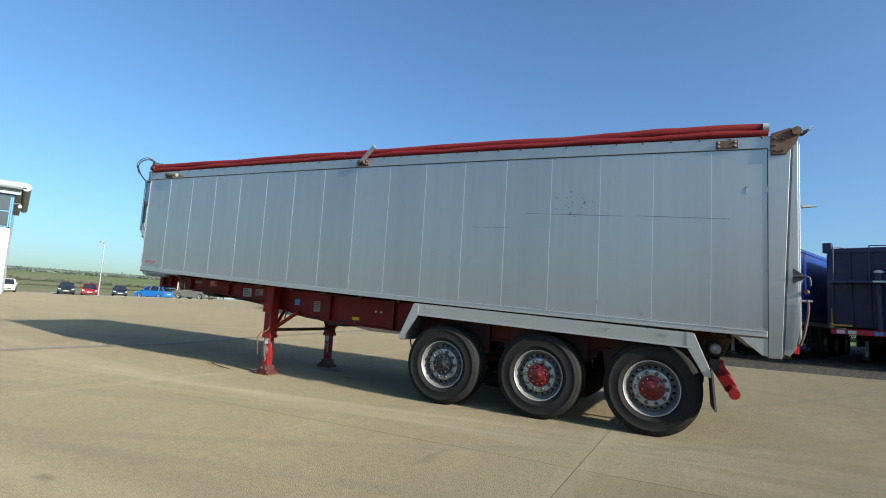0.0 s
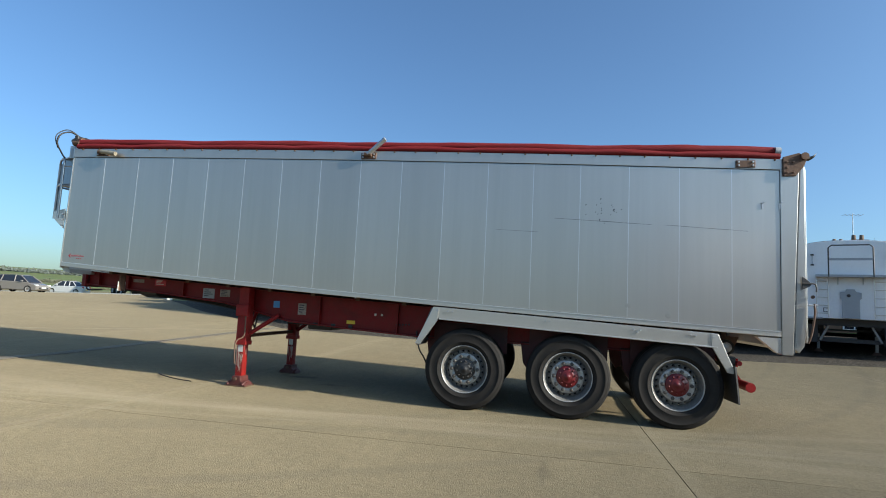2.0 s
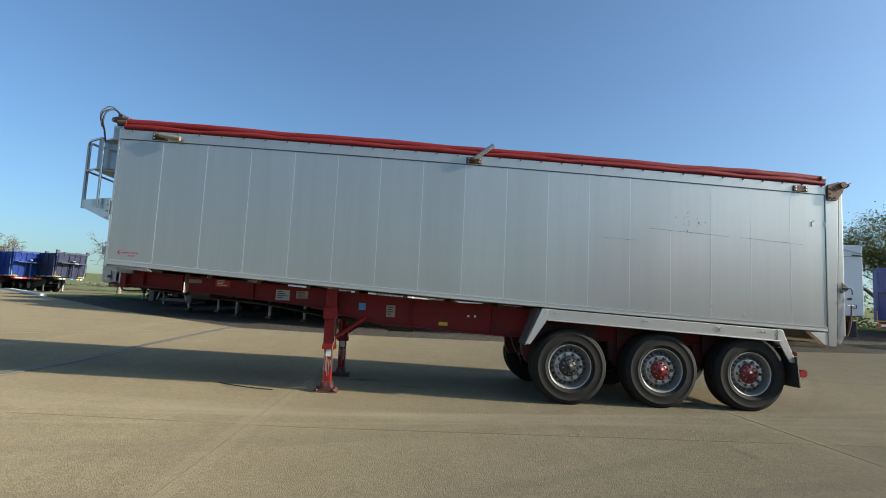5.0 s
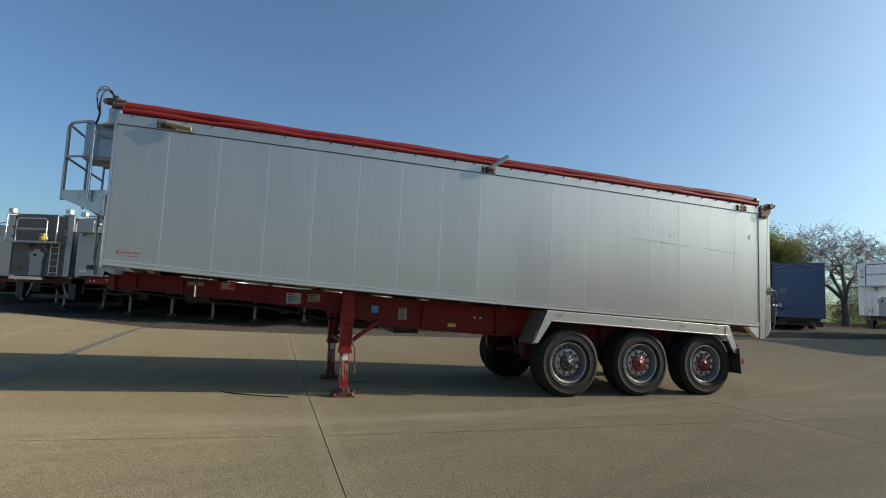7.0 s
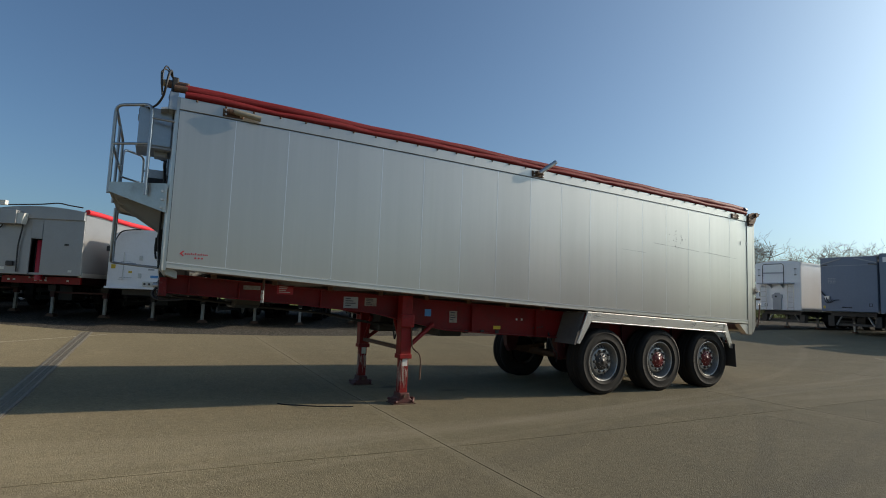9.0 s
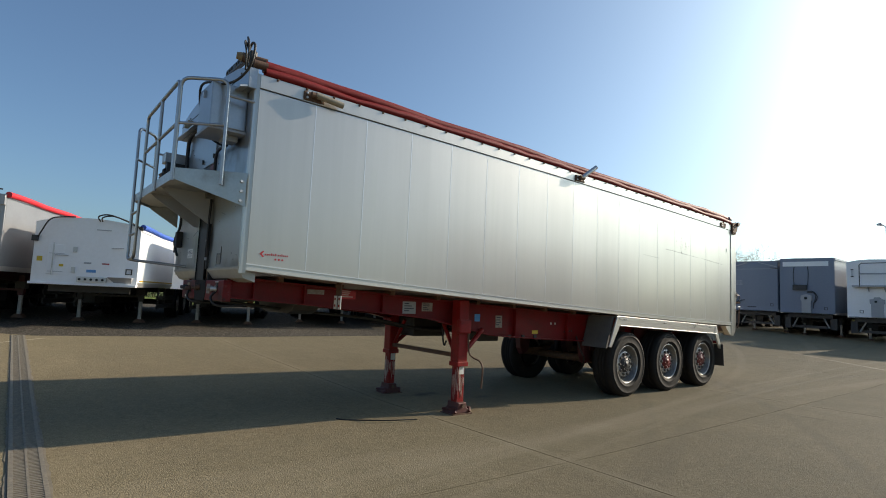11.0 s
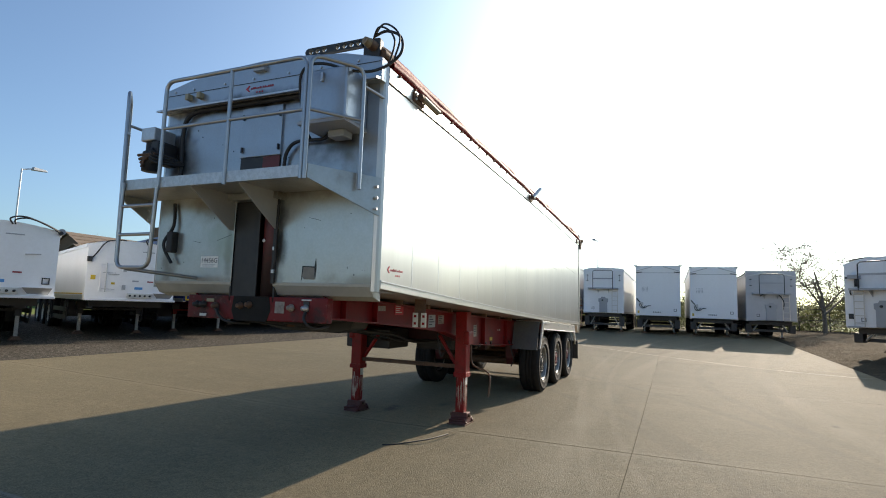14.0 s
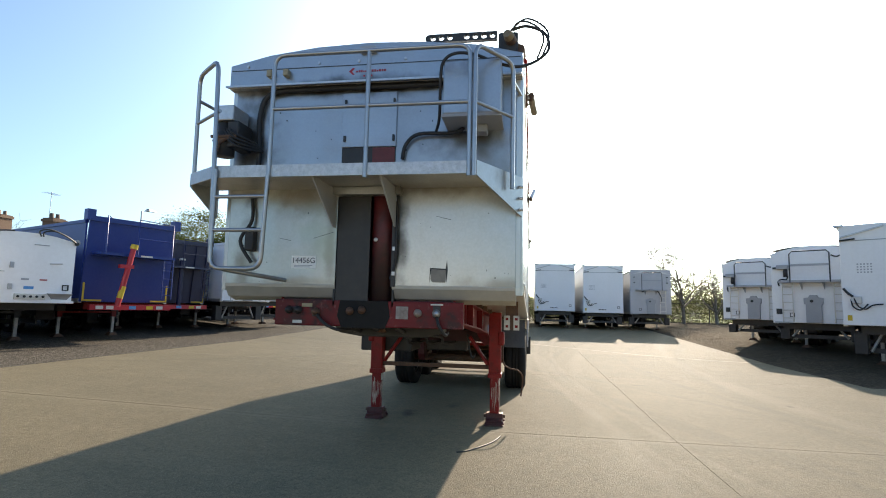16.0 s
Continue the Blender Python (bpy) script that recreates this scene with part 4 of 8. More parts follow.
    part("header_lip", Shape().prism([(F - 0.062, 3.35), (F - 0.13, 3.335), (F - 0.13, 3.352), (F - 0.062, 3.372)], "y", NEAR + 0.01, FAR - 0.01), STEEL, head)
    part("header_seam", Shape().box(F - 0.064, F - 0.058, NEAR + 0.02, FAR - 0.02, 3.508, 3.514), DARK_SEAM, head)
    for y in (6.62, 7.0, 7.35, 7.75, 8.1, 8.5, 8.75):
        part("bolt", Shape().lathe([(0.012, F - 0.06), (0.012, F - 0.07), (0, F - 0.07)], 8, (0, y, 3.545), "x", False), STEEL, head)
    for dy in (0.0, -0.15):
        part("amber_lamp", Shape().box(F - 0.12, F - 0.06, 8.505 + dy, 8.55 + dy, 3.425, 3.485), LAMP_TAN, head, bevel=0.006)
    part("vent", Shape().box(F - 0.10, F - 0.06, 7.60, 7.73, 3.60, 3.655), GREY_PAINT, head)
    mark = part("mark", Shape().prism([(7.835, 3.455), (7.80, 3.485), (7.785, 3.482), (7.81, 3.455), (7.785, 3.428), (7.80, 3.425)], "x", F - 0.0645, F - 0.058), STICKER_RED, head)
    rnd = random.Random(2)
    y = 7.775
    for k in range(12):
        w = rnd.uniform(0.010, 0.020)
        part("bar", Shape().box(F - 0.0643, F - 0.058, y - w, y, 3.446, 3.446 + rnd.choice((0.012, 0.018))), MARK, mark)
        y -= w + (0.014 if k == 5 else 0.005)
    for k in range(3):
        part("dot", Shape().lathe([(0.009, F - 0.0645), (0, F - 0.0645)], 10, (0, 7.70 - 0.032 * k, 3.412), "x"), STICKER_RED, mark)
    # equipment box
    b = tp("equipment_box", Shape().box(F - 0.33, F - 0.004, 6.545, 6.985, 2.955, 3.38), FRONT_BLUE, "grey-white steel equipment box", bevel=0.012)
    part("box_underside", Shape().box(F - 0.34, F, 6.54, 6.99, 2.93, 2.953), GREY_PAINT, b)
    part("box_valve", Shape().box(F - 0.16, F - 0.03, 6.66, 6.82, 2.87, 2.93), GREY_PAINT, b, bevel=0.01)
    part("box_latch", Shape().box(F - 0.35, F - 0.33, 6.76, 6.78, 3.27, 3.34), STEEL, b)
    # hydraulic pump
    p = tp("pump_unit", Shape().box(F - 0.26, F - 0.02, 8.74, 8.92, 3.00, 3.13), STEEL, "hydraulic pump with a steel cover", bevel=0.01)
    part("pump_body", Shape().lathe([(0, 2.72), (0.085, 2.72), (0.085, 2.90), (0.06, 2.92), (0.06, 3.04)], 16, (F - 0.17, 8.86, 0), "z"), BLACK, p)
    part("pump_block", Shape().box(F - 0.24, F - 0.02, 8.70, 8.80, 2.78, 3.0), BLACK, p, bevel=0.01)
    for k in range(4):
        part("pump_pipe", Shape().tube([(F - 0.26, 8.70 + 0.05 * k, 2.86 - 0.01 * k), (F - 0.27, 8.92 - 0.02 * k, 2.86 - 0.04 * k)], 0.015, 8), RUST, p)
        part("hose", Shape().tube(smooth_line([(F - 0.2, 8.80 + 0.03 * k, 2.95), (F - 0.27, 8.72, 2.88 - 0.03 * k), (F - 0.12, 8.62, 2.84 - 0.02 * k), (F - 0.02, 8.60, 2.80)], 5), 0.012), RUBBER, p)
    # hoses on the wall
    for pts, r in (([(F - 0.03, 8.64, 2.50), (F - 0.03, 8.62, 2.75), (F - 0.03, 8.63, 3.12), (F - 0.04, 8.52, 3.30), (F - 0.04, 8.1, 3.325), (F - 0.04, 7.4, 3.32), (F - 0.04, 7.05, 3.325)], 0.022),
                   ([(F - 0.03, 7.36, 2.70), (F - 0.04, 7.33, 2.82), (F - 0.05, 7.22, 2.90), (F - 0.05, 6.95, 2.90), (F - 0.1, 6.85, 2.92)], 0.016),
                   ([(F - 0.05, 7.08, 2.92), (F - 0.20, 7.03, 2.98), (F - 0.30, 7.01, 3.20), (F - 0.33, 6.99, 3.36), (F - 0.34, 6.90, 3.425), (F - 0.32, 6.75, 3.42), (F - 0.26, 6.58, 3.37), (F - 0.18, 6.42, 3.37), (F - 0.12, 6.28, 3.44), (F - 0.10, 6.19, 3.54), (F - 0.08, 6.22, 3.68), (F - 0.06, 6.36, 3.76), (F - 0.05, 6.48, 3.74)], 0.012),
                   ([(F - 0.02, 6.52, 3.72), (F - 0.10, 6.38, 3.80), (F - 0.13, 6.25, 3.73), (F - 0.14, 6.19, 3.62), (F - 0.13, 6.24, 3.47)], 0.008),
                   ([(F - 0.02, 6.52, 3.70), (F - 0.10, 6.42, 3.78), (F - 0.15, 6.29, 3.71), (F - 0.15, 6.23, 3.60), (F - 0.13, 6.28, 3.45)], 0.008),
                   ([(F - 0.03, 8.66, 2.42), (F - 0.04, 8.64, 2.2), (F - 0.07, 8.72, 2.02), (F - 0.05, 8.62, 1.84)], 0.015),
                   ([(F - 0.03, 7.385, 2.46), (F - 0.04, 7.385, 2.0), (F - 0.03, 7.39, 1.86), (F - 0.02, 7.43, 1.72)], 0.012)):
        tp("hose", Shape().tube(smooth_line(pts, 6), r, 8), RUBBER, "black rubber hose")
    tp("plug_holder", Shape().box(F - 0.08, F - 0.005, 8.60, 8.68, 1.94, 2.14), RUBBER, "black rubber plug", bevel=0.012)
    # roll motor and the drilled beam on top
    mot = tp("roll_motor", Shape().tube([(F - 0.10, 6.50, 3.66), (F + 0.12, 6.44, 3.64)], 0.045, 14), RUST, "dark roll motor with hoses")
    part("motor_gear", Shape().box(F - 0.05, F + 0.02, 6.43, 6.59, 3.54, 3.73), BLACK, mot, bevel=0.015)
    part("motor_cap", Shape().tube([(F - 0.15, 6.515, 3.665), (F - 0.10, 6.50, 3.66)], [0.032, 0.043], 14), material("tan_cap", (0.24, 0.18, 0.10), 0.5, grain=[(15, 0.5, (0.12, 0.08, 0.05))]), mot)
    s = Shape()
    y0, y1, z0, hgt, n = 6.60, 7.16, 3.675, 0.07, 8
    cell = (y1 - y0) / n
    for k in range(n):
        a = y0 + k * cell
        if k == 4:
            s.box(F - 0.05, F - 0.01, a, a + cell, z0, z0 + hgt)
            continue
        cy, cz, r = a + cell / 2, z0 + hgt / 2, 0.024
        out = [(a, z0), (cy, z0), (a + cell, z0), (a + cell, cz), (a + cell, z0 + hgt), (cy, z0 + hgt), (a, z0 + hgt), (a, cz)]
        hole = [(cy + r * math.cos(math.radians(225 + 45 * i)), cz + r * math.sin(math.radians(225 + 45 * i))) for i in range(8)]
        v = [(x, u, w) for x in (F - 0.05, F - 0.01) for u, w in out + hole]
        f = []
        for i in range(8):
            j = (i + 1) % 8
            f += [(i, j, 8 + j, 8 + i), (16 + j, 16 + i, 24 + i, 24 + j), (8 + i, 8 + j, 24 + j, 24 + i)]
            if i in (0, 1, 4, 5):
                f.append((i, j, 16 + j, 16 + i))
        s.add(v, f)
    s.prism([(y1, z0), (y1 + 0.022, z0 + 0.012), (y1 + 0.032, z0 + hgt / 2), (y1 + 0.022, z0 + hgt - 0.012), (y1, z0 + hgt)], "x", F - 0.05, F - 0.01)
    tp("drilled_beam", weld(s, "drilled_beam", BLACK), None, "black drilled steel bar")
    # stickers and patches
    lab = tp("number_label", Shape().box(F - 0.0085, F - 0.004, 8.07, 8.285, 1.80, 1.905), PAPER, "white paper stock label")
    cu = bpy.data.curves.new("label_text", "FONT")
    cu.body, cu.size, cu.align_x = "14456G", 0.064, "CENTER"
    txt = new("label_text", cu)
    txt.parent = lab
    cu.materials.append(STICKER_DARK)
    txt.matrix_basis = Matrix.Translation((F - 0.0095, 8.178, 1.845)) @ pose(0, 0, 0, 90, 0, -90)
    for k in range(2):
        part("bar", Shape().box(F - 0.0095, F - 0.008, 8.10 + 0.02 * k, 8.26, 1.822 - 0.012 * k, 1.827 - 0.012 * k), GREY_PAINT, lab)
    tp("patch", Shape().prism([(7.105, 1.72), (7.085, 1.70), (6.985, 1.70), (6.98, 1.80), (7.10, 1.805)], "x", F - 0.0085, F - 0.004), material("bare_patch", (0.24, 0.22, 0.19), 0.6, 0.2, grain=[(12, 0.6, (0.14, 0.13, 0.12))]), "bare patch where a plate was")
    tp("patch_edge", Shape().prism([(7.115, 1.69), (7.11, 1.815), (6.985, 1.81), (6.975, 1.88), (6.968, 1.80), (6.975, 1.70), (6.985, 1.80), (7.10, 1.806)], "x", F - 0.010, F - 0.006), BLACK)
    rnd = random.Random(12)
    for k in range(46):
        y, z = rnd.uniform(6.45, 8.85), rnd.choice((rnd.uniform(1.68, 1.8), rnd.uniform(1.68, 2.4), rnd.uniform(2.6, 3.2)))
        if 7.36 < y < 7.98 or (z > 2.5 and y < 7.05):
            continue
        w, h = rnd.uniform(0.003, 0.010), rnd.uniform(0.004, 0.02)
        tp("chip", Shape().prism([(y, z), (y + w, z + h * 0.2), (y + w * 0.8, z + h), (y - w * 0.2, z + h * 0.7)], "x", F - 0.0068, F - 0.003), DARK_SEAM)
    for y, z, l, d in ((7.93, 2.10, 0.17, -0.05), (8.30, 2.03, 0.10, 0.02), (6.95, 2.20, 0.12, 0.03)):
        tp("scratch", Shape().prism([(y, z), (y + l, z + d), (y + l, z + d + 0.003), (y, z + 0.004)], "x", F - 0.0068, F - 0.003), DARK_SEAM)


front_end()


def platform_and_rails():
    F = FRONT
    plan = [(F - 0.006, NEAR + 0.015), (-9.60, 6.70), (-9.60, 8.67), (-9.37, 9.03), (F - 0.006, FAR + 0.06)]
    pf = tp("platform", Shape().prism(plan, "z", 2.465, 2.49), STEEL, "grey steel standing platform with a railing")
    part("front_lip", Shape().box(-9.615, -9.597, 6.70, 8.68, 2.44, 2.53), material("checker_plate", (0.50, 0.51, 0.52), 0.4, 0.7, grain=[(35, 0.7, (0.32, 0.32, 0.32)), (4, 0.3, (0.40, 0.40, 0.38))], bump=[(45, 0.6, 0.006)]), pf)
    for (a, b) in (((-9.61, 6.695), (F - 0.004, NEAR + 0.002)), ((-9.38, 9.045), (F - 0.004, FAR + 0.08))):
        o = 0.012 if a[1] < 7.6 else -0.012
        v = [(a[0], a[1], 2.43), (b[0], b[1], 2.22), (b[0], b[1], 2.535), (a[0], a[1], 2.535)]
        v += [(x + 0.004, y + o, z) for x, y, z in v]
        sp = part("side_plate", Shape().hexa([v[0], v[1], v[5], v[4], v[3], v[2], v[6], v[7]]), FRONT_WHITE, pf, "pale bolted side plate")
        for z in (2.27, 2.36, 2.45):
            part("bolt", Shape().tube([(F - 0.05, b[1] + (0.022 if o > 0 else -0.022) - o * 2.4, z), (F - 0.05, b[1] + (0.022 if o > 0 else -0.022), z)], 0.012, 8), STEEL, sp)
    v = [(-9.615, 8.68, 2.44), (-9.385, 9.042, 2.44), (-9.385, 9.042, 2.535), (-9.615, 8.68, 2.535)]
    v += [(x + 0.010, y - 0.006, z) for x, y, z in v]
    part("corner_plate", Shape().hexa([v[0], v[1], v[5], v[4], v[3], v[2], v[6], v[7]]), STEEL, pf)
    for y in (7.40, 7.92):
        part("gusset", Shape().prism([(F - 0.004, 2.46), (-9.58, 2.46), (-9.54, 2.42), (F - 0.05, 2.14), (F - 0.004, 2.14)], "y", y - 0.006, y + 0.006), GREY_PAINT, pf)
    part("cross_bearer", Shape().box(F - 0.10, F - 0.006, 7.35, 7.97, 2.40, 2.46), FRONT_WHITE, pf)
    R = 0.017

    def bent(pts, r=R):
        """A tube with its corners rounded."""
        pts = [Vector(p) for p in pts]
        out = [pts[0]]
        for a, b, c in zip(pts, pts[1:], pts[2:]):
            d0, d1 = (a - b), (c - b)
            k = min(0.09, d0.length * 0.45, d1.length * 0.45)
            p0, p1 = b + d0.normalized() * k, b + d1.normalized() * k
            out += [p0 * (1 - t) ** 2 + b * 2 * t * (1 - t) + p1 * t * t for t in (0, 0.25, 0.5, 0.75, 1)]
        out.append(pts[-1])
        return Shape().tube(out, r, 10)

    rail = part("railing", bent([(-9.62, 8.24, 2.42), (-9.62, 8.24, 3.375), (-9.62, 6.75, 3.375), (-9.62, 6.75, 2.42)]), CHROME, pf, "polished tubular railing")
    part("rail_post", Shape().tube([(-9.62, 7.50, 2.42), (-9.62, 7.50, 3.375)], R, 10), CHROME, rail)
    part("mid_rail", Shape().tube([(-9.62, 8.24, 2.955), (-9.62, 6.75, 2.955)], R * 0.9, 10), CHROME, rail)
    part("end_loop", bent([(-9.62, 6.715, 2.42), (-9.62, 6.715, 3.385), (-9.27, 6.46, 3.385), (-9.27, 6.46, 2.40)]), CHROME, rail)
    part("end_rail", Shape().tube([(-9.62, 6.715, 2.955), (-9.27, 6.46, 2.955)], R * 0.8, 10), CHROME, rail)
    part("tie_bar", Shape().tube([(-9.27, 6.46, 3.24), (F + 0.02, NEAR + 0.02, 3.22)], R * 0.8, 10), CHROME, rail)
    part("end_loop", bent([(-9.63, 8.66, 1.80), (-9.63, 8.70, 3.36), (-9.38, 9.02, 3.36), (-9.37, 9.02, 2.47)]), CHROME, rail)
    part("end_rail", Shape().tube([(-9.63, 8.66, 2.955), (-9.375, 9.02, 2.955)], R * 0.8, 10), CHROME, rail)
    part("tie_bar", Shape().tube([(-9.38, 9.02, 3.15), (F + 0.02, 8.90, 3.10)], R * 0.8, 10), CHROME, rail)
    lad = part("ladder", bent([(-9.63, 8.66, 2.5), (-9.63, 8.66, 1.755), (-9.63, 8.26, 1.755), (-9.63, 8.24, 2.45)]), CHROME, pf, "tubular access ladder")
    for z in (2.04, 2.29):
        part("rung", Shape().tube([(-9.63, 8.66, z), (-9.63, 8.245, z)], R * 0.9, 10), CHROME, lad)
    part("ladder_stay", Shape().tube([(-9.63, 8.56, 1.755), (-9.60, 8.54, 1.745), (F - 0.005, 8.33, 1.70)], R, 10), CHROME, lad)


platform_and_rails()


BARE = material("rubbed_steel", (0.46, 0.36, 0.31), 0.5, 0.3, grain=[((30, 30, 4), 0.8, (0.25, 0.10, 0.08), 0.48, 0.58), (40, 0.4, (0.55, 0.5, 0.46))])
FOOT = material("grimy_red_foot", (0.075, 0.010, 0.010), 0.6, grain=[(7, 0.6, (0.05, 0.02, 0.016)), (25, 0.5, (0.12, 0.02, 0.016)), (60, 0.3, (0.1, 0.07, 0.05))], bump=[(30, 0.3, 0.006)])


def chassis():
    xs = [-9.0, -8.8, -7.6, -6.45, -6.0, -5.35, -4.4, -3.4, -2.0, -0.6, 0.62]
    zs = [1.385, 1.375, 1.30, 1.205, 1.11, 0.985, 0.93, 0.885, 0.88, 0.88, 0.90]

    def under(x):
        return float(np.interp(x, xs, zs))

    def over(x):
        return low_at(max(x, FRONT)) - 0.055 - (0.03 if x < FRONT else 0)

    for y in (6.92, 8.38):
        s = ribbon(Shape(), xs, y - 0.008, y + 0.008, under, over)
        rail = tp("chassis_rail", s, RED, "red painted steel chassis beam")
        part("flange", ribbon(Shape(), xs, y - 0.07, y + 0.07, lambda x: under(x) - 0.014, under), RED, rail)
        part("flange", ribbon(Shape(), xs, y - 0.07, y + 0.07, over, lambda x: over(x) + 0.014), RED, rail)
        if y < 7.5:
            rnd = random.Random(9)
            for x, z, w, h, m in ((-8.05, 1.47, 0.20, 0.05, DIRTY), (-7.65, 1.46, 0.20, 0.11, STICKER_RED), (-6.78, 1.33, 0.20, 0.15, GREY_PAINT), (-6.50, 1.345, 0.17, 0.11, DIRTY), (-5.62, 1.22, 0.10, 0.10, STICKER_BLUE), (-5.20, 1.17, 0.13, 0.17, DIRTY), (-4.42, 1.02, 0.13, 0.05, YELLOW), (-4.05, 1.15, 0.03, 0.03, PALE), (-3.95, 1.15, 0.03, 0.03, PALE)):
                st = part("sticker", Shape().box(x - w / 2, x + w / 2, y - 0.0115, y - 0.0075, z - h / 2, z + h / 2), m, rail)
                if h > 0.1:
                    for k in range(4):
                        zz = z + h / 2 - h * (k + 1) / 5
                        part("bar", Shape().box(x - w * 0.38, x - w * 0.38 + w * rnd.uniform(0.35, 0.75), y - 0.0135, y - 0.011, zz, zz + h * 0.08), STICKER_DARK if m is not STICKER_RED else PALE, st)
            for x in (-8.75, -8.2, -7.2, -4.9, -3.7):
                part("web_rib", Shape().box(x - 0.006, x + 0.006, y - 0.066, y - 0.009, under(x) + 0.002, over(x) - 0.001), RED, rail)
            for k in range(5):
                part("plug", Shape().lathe([(0.014, -0.01), (0.01, -0.016), (0, -0.016)], 10, (-3.72 + 0.045 * k, y, 1.02 + 0.004 * k)), BLACK, rail)
    for x in (-8.93, -8.5, -7.7, -6.8, -5.3, -4.3, -3.5, -2.3, -1.0, 0.3):
        lo = under(x) + 0.03
        tp("cross_member", Shape().box(x - 0.045, x + 0.045, 6.93, 8.37, lo, lo + min(0.16, over(x) - lo)), SHADED_RED)
    nose = tp("front_bolster", Shape().box(-9.06, -8.98, 6.84, 8.41, 1.335, 1.545), BEAM_RED, "scraped red front cross beam with couplings", bevel=0.008)
    part("middle_plate", Shape().prism([(7.45, 1.545), (7.43, 1.42), (7.47, 1.325), (7.83, 1.325), (7.87, 1.42), (7.85, 1.545)], "x", -9.066, -9.04), TYRE, nose, "greasy black middle plate", bevel=0.004)
    for y, z, w, h, m in ((8.13, 1.50, 0.09, 0.03, LAMP_TAN), (8.05, 1.44, 0.06, 0.06, BLACK), (8.24, 1.46, 0.13, 0.05, BLACK), (8.21, 1.365, 0.08, 0.025, PALE), (7.33, 1.455, 0.10, 0.10, DIRTY), (7.05, 1.47, 0.06, 0.09, BLACK), (7.05, 1.525, 0.10, 0.012, PALE)):
        part("coupling_plate", Shape().box(-9.066, -9.058, y - w / 2, y + w / 2, z - h / 2, z + h / 2), m, nose, bevel=0.002)
    for y, z, m in ((8.28, 1.46, BLACK), (8.20, 1.46, BLACK), (8.05, 1.45, RUST), (7.66, 1.47, RUST), (7.76, 1.46, RUST), (7.20, 1.455, DIRTY), (7.05, 1.455, STEEL)):
        part("coupling", Shape().lathe([(0.030, -9.062), (0.034, -9.075), (0.022, -9.085), (0.020, -9.115), (0.0, -9.118)], 12, (0, y, z), "x"), m, nose)
    for pts in ([(-9.06, 7.05, 1.44), (-9.12, 7.02, 1.36), (-9.05, 6.98, 1.29), (-8.8, 7.0, 1.30)], [(-9.07, 8.05, 1.44), (-9.11, 7.96, 1.36), (-9.08, 7.86, 1.31), (-8.9, 7.8, 1.30)]):
        part("air_hose", Shape().tube(smooth_line(pts, 6), 0.013, 8), RUBBER, nose)
    tp("kingpin_skirt", Shape().prism([(7.1, 1.345), (8.25, 1.345), (8.16, 1.24), (7.95, 1.21), (7.3, 1.21), (7.16, 1.25)], "x", -8.2, -7.9), BLACK, "greasy black sub-frame under the nose", bevel=0.01)
    for y in (7.42, 7.62, 7.86):
        tp("underside_hose", Shape().tube(smooth_line([(-8.9, y, 1.33), (-8.0, y + 0.1, 1.24), (-7.0, y - 0.06, 1.16), (-6.1, y + 0.05, 1.02), (-5.2, y, 1.0)], 6), 0.017), RUBBER)
    tp("underside_box", Shape().box(-5.25, -4.85, 7.25, 7.85, 0.86, 1.10), BLACK, "black valve box between the chassis beams", bevel=0.02)
    tp("reflector_bracket", Shape().box(-7.989, -7.984, 6.44, 6.56, 1.30, 1.60), RUST)
    for y in (6.455, 6.545):
        rp = tp("reflector_plate", Shape().box(-8.0, -7.99, y - 0.028, y + 0.028, 1.30, 1.44), PALE, "small pale reflector plate", bevel=0.002)
        for z in (1.325, 1.395):
            part("reflector_square", Shape().box(-8.004, -7.999, y - 0.013, y + 0.013, z, z + 0.024), LEG_RED, rp)
    tp("kingpin_plate", Shape().box(-8.95, -7.5, 6.99, 8.31, 1.345, 1.36), BLACK, "dark coupling plate")
    tp("kingpin", Shape().lathe([(0.045, 1.35), (0.03, 1.30), (0.045, 1.27), (0, 1.265)], 16, (-8.5, 7.65, 0), "z"), RUST)
    # toolbox, air tank and pipes
    tp("toolbox", Shape().box(-5.95, -5.35, 7.93, 8.66, 0.885, 1.16), BLACK, "black plastic toolbox", bevel=0.02)
    tp("air_tank", Shape().lathe([(0, 7.1), (0.10, 7.12), (0.125, 7.17), (0.125, 8.0), (0.10, 8.05), (0, 8.07)], 20, (-2.9, 0, 1.05)), BLACK, "black compressed-air tank")
    for x in (-5.0, -4.72, -4.45):
        tp("pipe_clip", Shape().box(x, x + 0.06, 6.9, 7.0, 0.93, 0.98), BLACK)
    tp("air_line", Shape().tube(smooth_line([(-3.42, 6.9, 0.95), (-3.36, 6.85, 0.72), (-3.28, 6.84, 0.60), (-3.24, 6.9, 0.48)], 5), 0.011), RUBBER)
    # axles
    for x, hub in ((-2.644, HUB_DARK), (-1.325, HUB_RED), (-0.02, HUB_RED)):
        tp("axle", Shape().tube([(x, 6.62, 0.52), (x, 8.70, 0.52)], 0.068, 14), RUST)
        wheel(trailer, Vector((x, 6.605, 0.522)) - Vector(BASE), hub)
        wheel(trailer, Vector((x, 8.70, 0.522)) - Vector(BASE), hub, True, False)
        for y in (6.95, 8.35):
            tp("spring_hanger", Shape().prism([(x - 0.62, 0.90), (x - 0.30, 0.90), (x - 0.36, 0.58), (x - 0.50, 0.50), (x - 0.58, 0.62)], "y", y - 0.06, y + 0.06), SHADED_RED, bevel=0.008)
